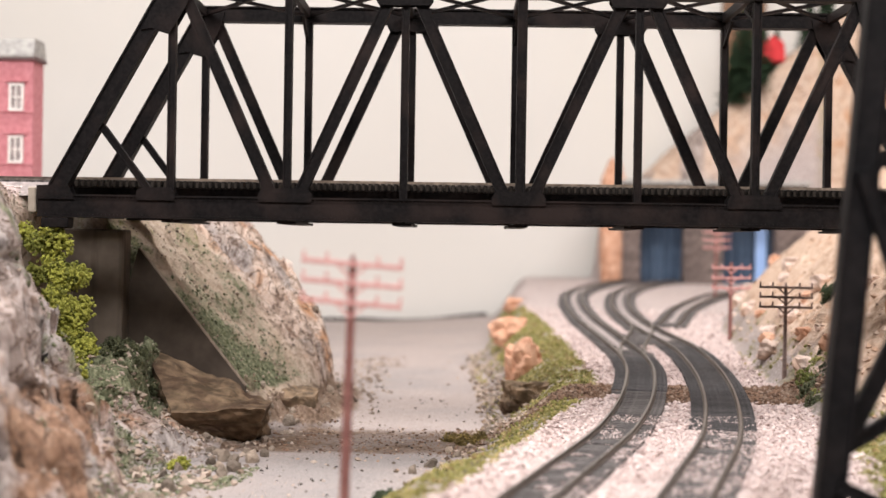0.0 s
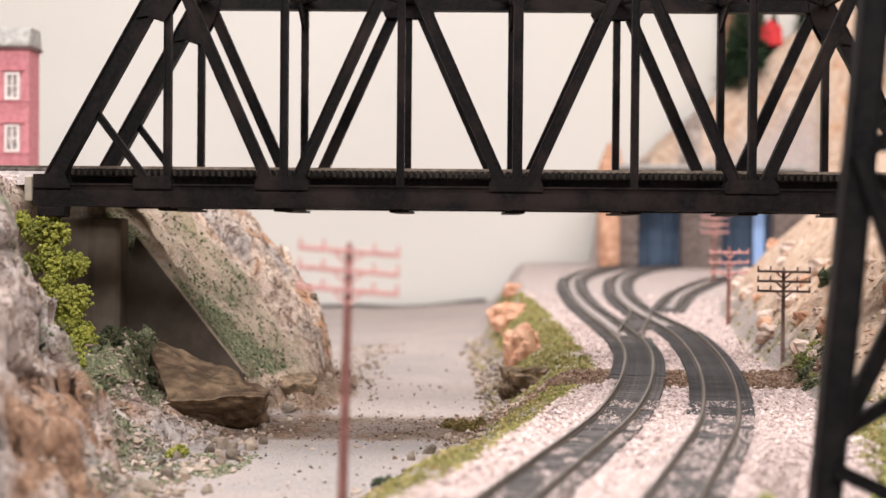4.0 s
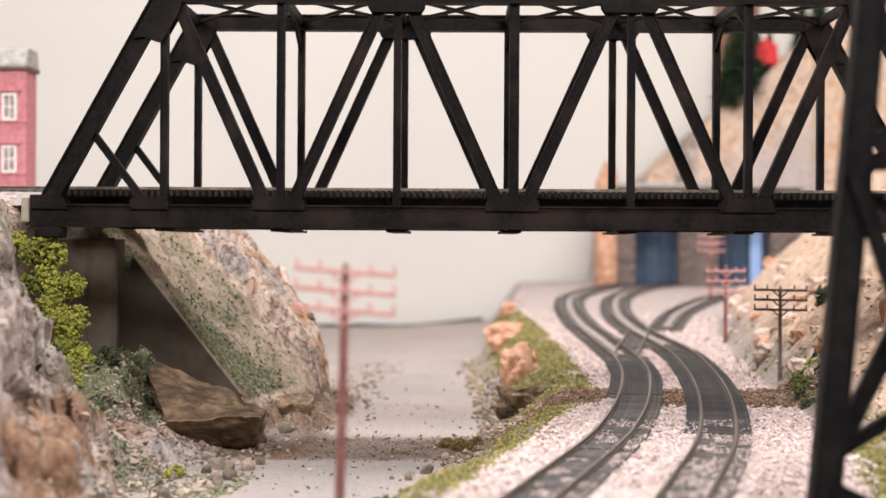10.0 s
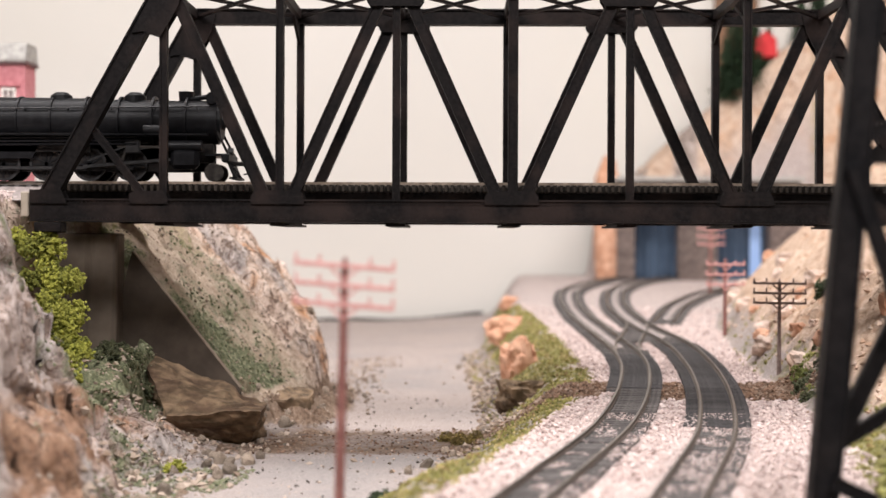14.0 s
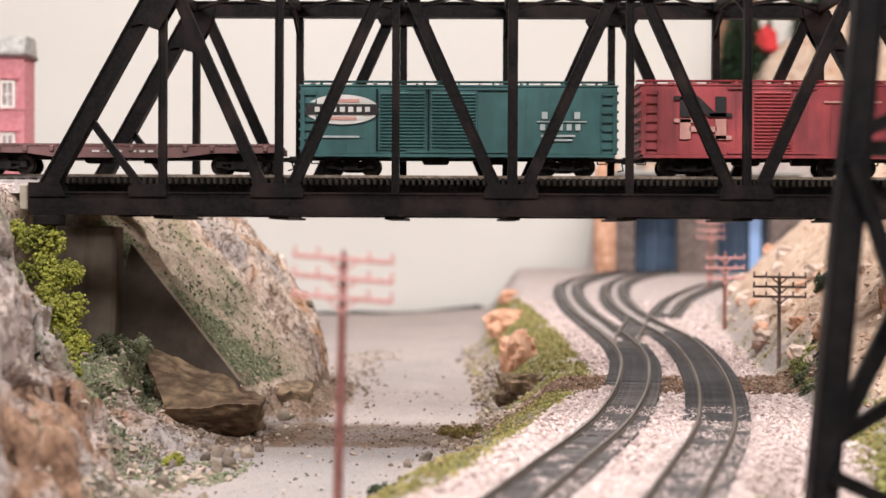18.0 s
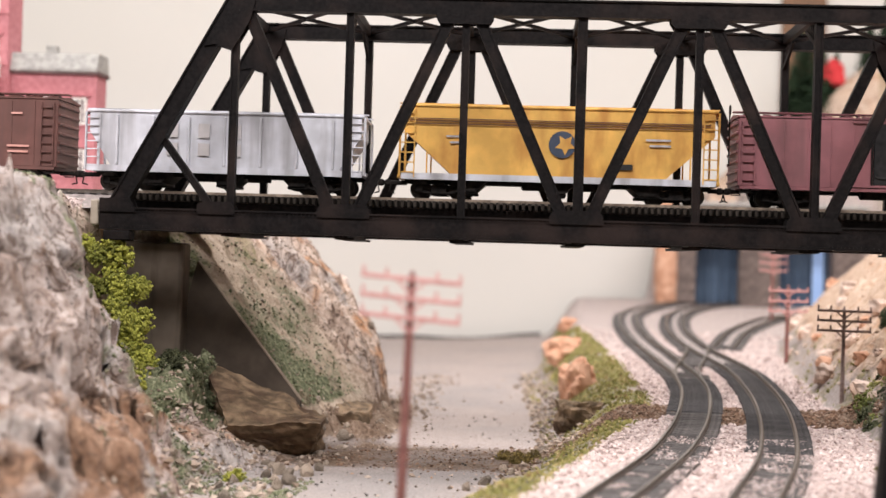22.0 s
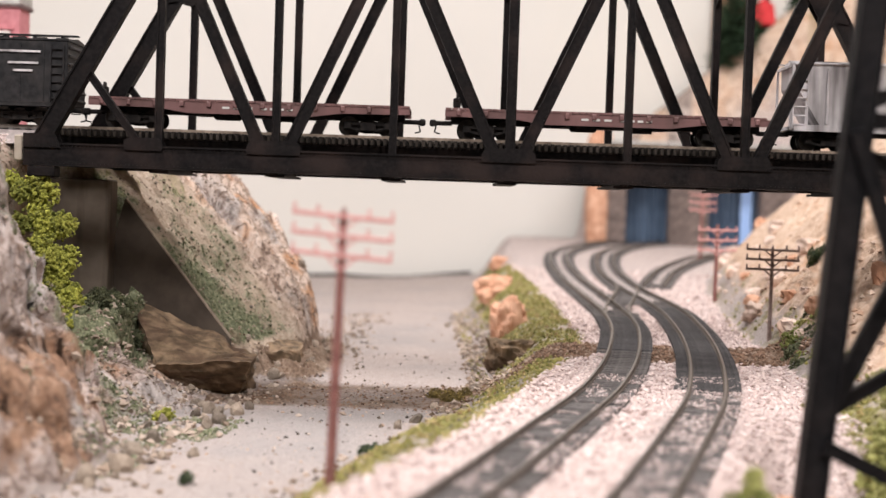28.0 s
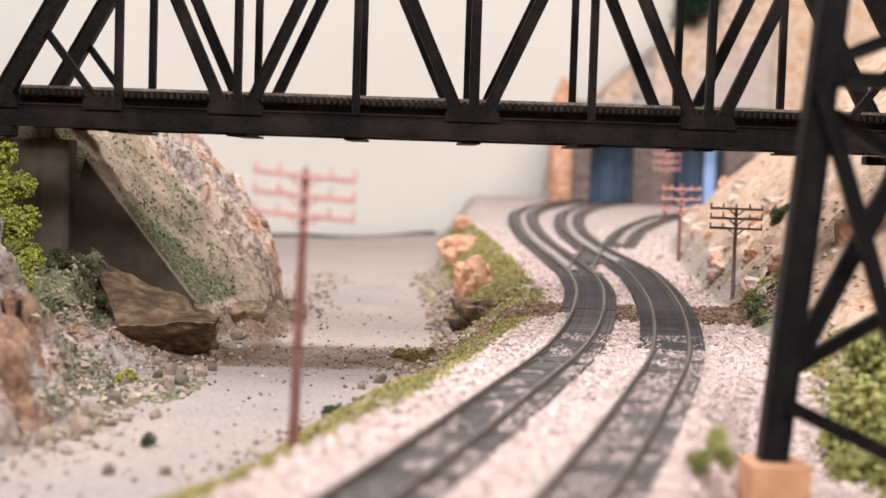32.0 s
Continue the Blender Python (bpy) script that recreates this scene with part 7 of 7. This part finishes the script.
def caboose():
    c = thing("caboose", "maroon wooden caboose with a black roof and cupola", "caboose", group="cars of the train")
    L, H = 0.091, 0.0190
    bm = bmesh.new()
    add_box(bm, 0, 0, ZF + H / 2 + 0.002, L, 2 * HW - 0.002, H)
    cab = part("body", bm, M_CABOOSE, c)
    bm = bmesh.new()
    for i in range(44):
        add_box(bm, -L / 2 + (i + 0.5) * L / 44, -HW + 0.0009, ZF + H / 2 + 0.002, L / 44 - 0.0004, 0.0006, H - 0.001)
    pieces("siding_board", bm, M_CABOOSE, cab)
    bm = bmesh.new()
    add_box(bm, 0, 0, ZF + H + 0.0034, 0.113, 2 * HW + 0.003, 0.003, bevel=0.0009)
    add_box(bm, 0, 0, ZF + H + 0.0062, 0.111, 0.006, 0.0007)
    part("roof", bm, M_BLACKCAR, c)
    bm = bmesh.new()
    add_box(bm, 0.001, 0, ZF + H + 0.0075, 0.025, 0.028, 0.0085)
    cup = part("cupola", bm, M_CABOOSE, c)
    bm = bmesh.new()
    add_box(bm, 0.001, 0, ZF + H + 0.0124, 0.030, 0.033, 0.0016, bevel=0.0005)
    part("cupola_roof", bm, M_BLACKCAR, cup)
    bm = bmesh.new()
    for x in (-0.005, 0.007):
        add_box(bm, x, -0.0141, ZF + H + 0.0088, 0.004, 0.0006, 0.003)
    part("window", bm, M_WHITE, cup)
    for x in (-0.022, 0.026):
        bm = bmesh.new()
        add_box(bm, x, -HW + 0.0004, ZF + 0.0142, 0.0085, 0.001, 0.0066)
        w = part("window", bm, M_WHITE, c)
        bm = bmesh.new()
        add_box(bm, x, -HW - 0.0002, ZF + 0.0180, 0.012, 0.0022, 0.0012)
        part("awning", bm, M_BLACKCAR, w)
    bars(c, M_GOLD, (0.002, ZF + 0.0150, 0.028), (0.003, ZF + 0.0095, 0.011), y=-HW + 0.0004)
    for s in (-1, 1):
        bm = bmesh.new()
        add_box(bm, s * 0.0500, 0, ZF - 0.0004, 0.016, 2 * HW, 0.0022)
        for y in (-HW + 0.001, -0.006, 0.006, HW - 0.001):
            add_beam(bm, (s * 0.0555, y, ZF), (s * 0.0555, y, ZF + (H if abs(y) > 0.01 else 0.011)), 0.0008, 0.0008)
        add_beam(bm, (s * 0.0555, -HW + 0.001, ZF + 0.011), (s * 0.0555, HW - 0.001, ZF + 0.011), 0.0008, 0.0008, (1, 0, 0))
        for y in (-HW + 0.001, HW - 0.001):
            add_box(bm, s * 0.0515, y, ZF - 0.0045, 0.008, 0.001, 0.001)
            add_box(bm, s * 0.0475, y, ZF - 0.002, 0.0008, 0.001, 0.005)
        part("platform", bm, M_BLACKCAR, c)
    bm = bmesh.new()
    add_cyl(bm, (-0.030, 0.006, ZF + H), (-0.030, 0.006, ZF + H + 0.012), 0.0016, 0.0016, 10)
    part("stove_pipe", bm, M_BLACKCAR, c)
    base(c, 0.1125, 0.026)
    return c


def steam_engine():
    """Heavy steam engine: boiler, domes, cab, running board, drivers and rods, pilot. The pilot's tip is at 0."""
    e = thing("steam_engine", "black heavy steam locomotive with feedwater piping and a long boiler", "locomotive")

    def cyl_part(name, a, b, r1, r2=None, seg=72, mat=M_LOCO, parent=e):
        bm = bmesh.new()
        add_cyl(bm, a, b, r1, r2, seg)
        return part(name, bm, mat, parent)

    bm = bmesh.new()
    add_box(bm, -0.094, 0, 0.0135, 0.118, 0.010, 0.016)
    part("frame", bm, M_UNDER, e)
    bm = bmesh.new()
    add_prism(bm, [(-0.155, 0.012), (-0.118, 0.012), (-0.112, 0.024), (-0.155, 0.024)], -0.013, 0.013)
    part("firebox", bm, M_LOCO, e)
    for k in (-1, 1):
        bm = bmesh.new()
        add_box(bm, -0.064, k * 0.0148, 0.0185, 0.008, 0.002, 0.008, bevel=0.0006)
        add_beam(bm, (-0.066, k * 0.015, 0.0165), (-0.048, k * 0.015, 0.0185), 0.0010, 0.0008)
        add_beam(bm, (-0.062, k * 0.015, 0.0205), (-0.088, k * 0.015, 0.0105), 0.0009, 0.0008)
        add_beam(bm, (-0.090, k * 0.0152, 0.0075), (-0.044, k * 0.0152, 0.0115), 0.0016, 0.0009)
        part("valve_gear", bm, M_ROD, e, "oily grey valve gear")

    zc = 0.0322
    cyl_part("boiler", (-0.150, 0, zc), (-0.085, 0, zc), 0.0135, 0.0128)
    cyl_part("boiler", (-0.085, 0, zc), (-0.024, 0, zc), 0.0124, 0.0112)
    smokebox = cyl_part("smokebox", (-0.042, 0, zc), (-0.0205, 0, zc), 0.0118)
    bm = bmesh.new()
    add_cyl(bm, (-0.0205, 0, zc), (-0.0188, 0, zc), 0.0104, 0.0096, 28)
    add_cyl(bm, (-0.0188, 0, zc), (-0.0175, 0, zc), 0.004, 0.003, 16)
    part("smokebox_door", bm, M_LOCO, smokebox)
    bm = bmesh.new()
    add_cyl(bm, (-0.0195, 0, zc), (-0.0145, 0, zc), 0.0026, 0.0030, 16)
    part("headlight", bm, M_WHEEL, smokebox, "round headlight")
    cyl_part("stack", (-0.0385, 0, zc + 0.011), (-0.0385, 0, zc + 0.0165), 0.0036, 0.0042)
    bm = bmesh.new()
    add_cyl(bm, (-0.040, 0, zc + 0.0118), (-0.024, -0.004, zc + 0.0138), 0.0014, 0.0014, 10)
    add_cyl(bm, (-0.0232, -0.009, zc + 0.0125), (-0.0232, 0.009, zc + 0.0125), 0.0032, 0.0032, 16)
    part("feedwater_heater", bm, M_LOCO, smokebox)
    for x, r, h in ((-0.066, 0.0062, 0.0042), (-0.106, 0.0062, 0.0042)):
        bm = bmesh.new()
        add_cyl(bm, (x, 0, zc + 0.010), (x, 0, zc + 0.010 + h), r, r * 0.92, 20)
        add_cyl(bm, (x, 0, zc + 0.010 + h), (x, 0, zc + 0.0118 + h), r * 0.92, r * 0.5, 20)
        part("dome", bm, M_LOCO, e, smooth=False)
    for i in range(7):
        x = -0.145 + i * 0.018
        bm = bmesh.new()
        add_ring(bm, (x, 0, zc), (1, 0, 0), 0.0125, 0.0139, 0.0012)
        part("boiler_band", bm, M_LOCO, e)
    for k in (-1, 1):
        bm = bmesh.new()
        add_cyl(bm, (-0.152, k * 0.0142, zc + 0.006), (-0.024, k * 0.0128, zc + 0.0075), 0.0004, 0.0004, 6)
        for i in range(6):
            add_cyl(bm, (-0.145 + i * 0.023, k * 0.0125, zc + 0.006), (-0.145 + i * 0.023, k * 0.0142, zc + 0.0062), 0.0006, 0.0006, 6)
        part("handrail", bm, M_ROD, e)
        bm = bmesh.new()
        add_box(bm, -0.088, k * 0.0165, 0.0245, 0.128, 0.005, 0.0009)
        part("running_board", bm, M_LOCO, e)
        for j in range(3):
            bm = bmesh.new()
            add_cyl(bm, (-0.145, k * 0.0158, 0.0225 - j * 0.0018), (-0.062, k * 0.0158, 0.0232 - j * 0.0018), 0.0006, 0.0006, 6)
            part("pipe", bm, M_LOCO, e)
        bm = bmesh.new()
        add_cyl(bm, (-0.058, k * 0.0150, 0.0265), (-0.046, k * 0.0150, 0.0265), 0.0032, 0.0032, 40)
        part("air_pump", bm, M_LOCO, e)
        bm = bmesh.new()
        add_box(bm, -0.036, k * 0.0155, 0.0115, 0.015, 0.007, 0.0105, bevel=0.0022)
        add_cyl(bm, (-0.045, k * 0.0155, 0.0185), (-0.027, k * 0.0155, 0.0185), 0.003, 0.003, 14)
        part("cylinder", bm, M_LOCO, e)
        for x in (-0.134, -0.111, -0.088, -0.066):
            bm = bmesh.new()
            y = k * 0.0088
            add_cyl(bm, (x, y - 0.0013, 0.0090), (x, y + 0.0013, 0.0090), 0.0088, 0.0088, 30)
            w = part("driver", bm, M_UNDER, e)
            bm = bmesh.new()
            add_ring(bm, (x, y + k * 0.0014, 0.009), (0, 1, 0), 0.0077, 0.0090, 0.0010)
            part("tyre", bm, M_ROD, w, "worn steel tyre")
            bm = bmesh.new()
            for q in range(12):
                a = q * math.tau / 12
                add_beam(bm, (x, y + k * 0.0014, 0.009), (x + math.cos(a) * 0.008, y + k * 0.0014, 0.009 + math.sin(a) * 0.008), 0.0008, 0.0006)
            pieces("spoke", bm, M_LOCO, w)
        bm = bmesh.new()
        add_box(bm, -0.100, k * 0.0128, 0.0068, 0.072, 0.0011, 0.0018, bevel=0.0003)
        part("side_rod", bm, M_ROD, e, "grey steel side rod")
        bm = bmesh.new()
        add_beam(bm, (-0.088, k * 0.0142, 0.0070), (-0.046, k * 0.0142, 0.0112), 0.0017, 0.0011)
        part("main_rod", bm, M_WHEEL, e, "grey steel main rod")
        bm = bmesh.new()
        add_beam(bm, (-0.072, k * 0.0150, 0.0185), (-0.046, k * 0.0150, 0.0178), 0.0014, 0.001)
        add_beam(bm, (-0.066, k * 0.0150, 0.0205), (-0.070, k * 0.0150, 0.0095), 0.0013, 0.001)
        part("valve_gear", bm, M_WHEEL, e)
        for x, r in ((-0.022, 0.0050), (-0.158, 0.0062)):
            bm = bmesh.new()
            add_cyl(bm, (x, k * 0.0082 - 0.0011, r), (x, k * 0.0082 + 0.0011, r), r, r, 22)
            part("truck_wheel", bm, M_WHEEL, e)
        bm = bmesh.new()
        add_beam(bm, (-0.0205, k * 0.009, zc - 0.005), (-0.0140, k * 0.011, 0.0145), 0.0012, 0.0012)
        add_box(bm, -0.158, k * 0.0115, 0.0080, 0.026, 0.0018, 0.0035, bevel=0.0005)
        part("frame_brace", bm, M_UNDER, e)
    bm = bmesh.new()
    add_box(bm, -0.088, 0, 0.0155, 0.130, 0.010, 0.010)
    add_box(bm, -0.118, 0, 0.0205, 0.062, 0.026, 0.010)
    part("frame", bm, M_UNDER, e)
    bm = bmesh.new()
    add_box(bm, -0.0150, 0, 0.0125, 0.004, 0.030, 0.0045, bevel=0.0006)
    add_box(bm, -0.0205, 0, 0.0142, 0.012, 0.026, 0.0012)
    part("pilot_beam", bm, M_LOCO, e)
    bm = bmesh.new()
    for i in range(9):
        y = (i - 4) * 0.003
        add_beam(bm, (-0.0140, y, 0.0105), (-0.0105 + 0.002 * (1 - abs(i - 4) / 4), y, 0.0022), 0.0009, 0.0009, (1, 0, 0))
    add_box(bm, -0.0110, 0, 0.0020, 0.004, 0.026, 0.0012)
    part("pilot", bm, M_LOCO, e)
    share("coupler", COUPLER, e, pose(-0.0140, 0, 0.0015))
    bm = bmesh.new()
    add_cyl(bm, (-0.0160, 0, 0.0165), (-0.0130, 0, 0.0165), 0.0021, 0.0021, 16)
    part("marker_lamp", bm, M_ROD, e)
    bm = bmesh.new()
    zr = 0.0492
    add_box(bm, -0.1655, 0, 0.033, 0.027, 0.036, 0.024)
    cab = part("cab", bm, M_LOCO, e)
    bm = bmesh.new()
    arc = [(0.0200 * math.sin(a), zr - 0.0062 + 0.0068 * math.cos(a)) for a in np.linspace(-1.5, 1.5, 11)]
    r = [[bm.verts.new((x, y, z)) for y, z in arc + [(0.019, zr - 0.0068), (-0.019, zr - 0.0068)]] for x in (-0.1905, -0.150)]
    n = len(r[0])
    for i in range(n):
        bm.faces.new((r[0][i], r[0][(i + 1) % n], r[1][(i + 1) % n], r[1][i]))
    bm.faces.new(r[0][::-1])
    bm.faces.new(r[1])
    part("cab_roof", bm, M_LOCO, cab)
    for x in (-0.1705, -0.1605):
        bm = bmesh.new()
        add_box(bm, x, -0.0181, 0.0395, 0.0065, 0.0008, 0.0075)
        part("window", bm, M_PANE, cab)
    plate_on(e, "stencil", M_GOLD, [(-0.1735 + k * 0.0046, 0.0300, 0.0026, 0.0034) for k in range(4)], -0.0182, 0.0005)
    return e


def tender():
    t = thing("tender", "black locomotive tender heaped with coal, dull gold lettering", "tender")
    L = 0.099
    bm = bmesh.new()
    add_box(bm, 0, 0, 0.0217, L, 0.036, 0.022, bevel=0.0009)
    part("tank", bm, M_LOCO, t)
    bm = bmesh.new()
    for k in (-1, 1):
        add_prism(bm, [(-0.020, 0.0325), (L / 2 - 0.001, 0.0325), (L / 2 - 0.001, 0.0387), (-0.017, 0.0387)], k * 0.0172 - 0.0006, k * 0.0172 + 0.0006)
    part("coal_board", bm, M_LOCO, t)
    bm = bmesh.new()
    bmesh.ops.create_grid(bm, x_segments=26, y_segments=14, size=0.5)
    for v in bm.verts:
        x, y = v.co.x * 0.064, v.co.y * 0.033
        hump = max(0.0, 1 - (2 * v.co.x) ** 2) * max(0.0, 1 - (2 * v.co.y) ** 2)
        v.co = Vector((0.016 + x, y, 0.0345 + 0.0080 * hump + 0.0012 * noise.noise(Vector((x * 400, y * 400, 0)))))
    part("coal", bm, M_COAL, t, "heap of black coal")
    bm = bmesh.new()
    add_box(bm, 0, 0, 0.0102, L + 0.006, 0.034, 0.0022)
    part("frame", bm, M_UNDER, t)
    bm = bmesh.new()
    add_cyl(bm, (-0.035, 0, 0.0326), (-0.035, 0, 0.0344), 0.0055, 0.0055, 18)
    part("water_hatch", bm, M_LOCO, t)
    ladder(t, -L / 2 + 0.003, 0.0105, 0.038, M_LOCO, 6, -0.0186, 0.005)
    plate_on(t, "lettering_bars", M_GOLD, [(-0.013 + k * 0.0046, 0.0237, 0.0026, 0.0032) for k in range(3)] + [(0.006 + k * 0.0046, 0.0237, 0.0026, 0.0032) for k in range(5)], -0.0181, 0.0004)
    for x in (-0.030, 0.030):
        add_truck(t, x)
    share("coupler", COUPLER, t, pose(-L / 2 - 0.002, 0, 0, 0, 0, 180))
    return t


# what the train is made of: the thing, and its middle behind the engine's pilot
TRAIN = (
    (steam_engine(), 0.0),
    (tender(), -0.2395),
    (red_box_car(), -0.3729),
    (teal_box_car(), -0.5365),
    (flat_car("long reddish brown flat car with faded lettering", 0.169), -0.7153),
    (state_box_car(), -0.8813),
    (maroon_box_car(), -1.0462),
    (yellow_hopper(), -1.2238),
    (silver_hopper(), -1.4009),
    (brown_box_car(), -1.5604),
    (grey_hopper(), -1.7024),
    (rusty_hopper(), -1.8626),
    (streaked_hopper(), -2.0454),
    (flat_car("long weathered brown flat car with white lettering", 0.170), -2.2182),
    (flat_car("long brown flat car with a brake stand", 0.168), -2.4058),
    (black_box_car(), -2.5691),
    (caboose(), -2.7040),
)
RUN = ((0.0, -2.055), (5.0, -1.285), (10.0, -0.515), (13.0, -0.053), (13.9, 0.0852), (14.4, 0.1635), (15.5, 0.3400), (16.7, 0.5395), (17.4, 0.6506), (18.4, 0.8108), (19.0, 0.9117), (20.2, 1.1257), (21.6, 1.3787), (23.0, 1.6289), (23.4, 1.6995), (25.2, 2.0115), (26.4, 2.222), (27.6, 2.4350), (28.4, 2.5791), (29.7, 2.8234), (30.9, 3.0499), (32.0, 3.258))


def motions():
    for car, behind in TRAIN:
        walk(car, [(t, pose(s + behind, Y_UP, Z_UP)) for t, s in RUN])


motions()
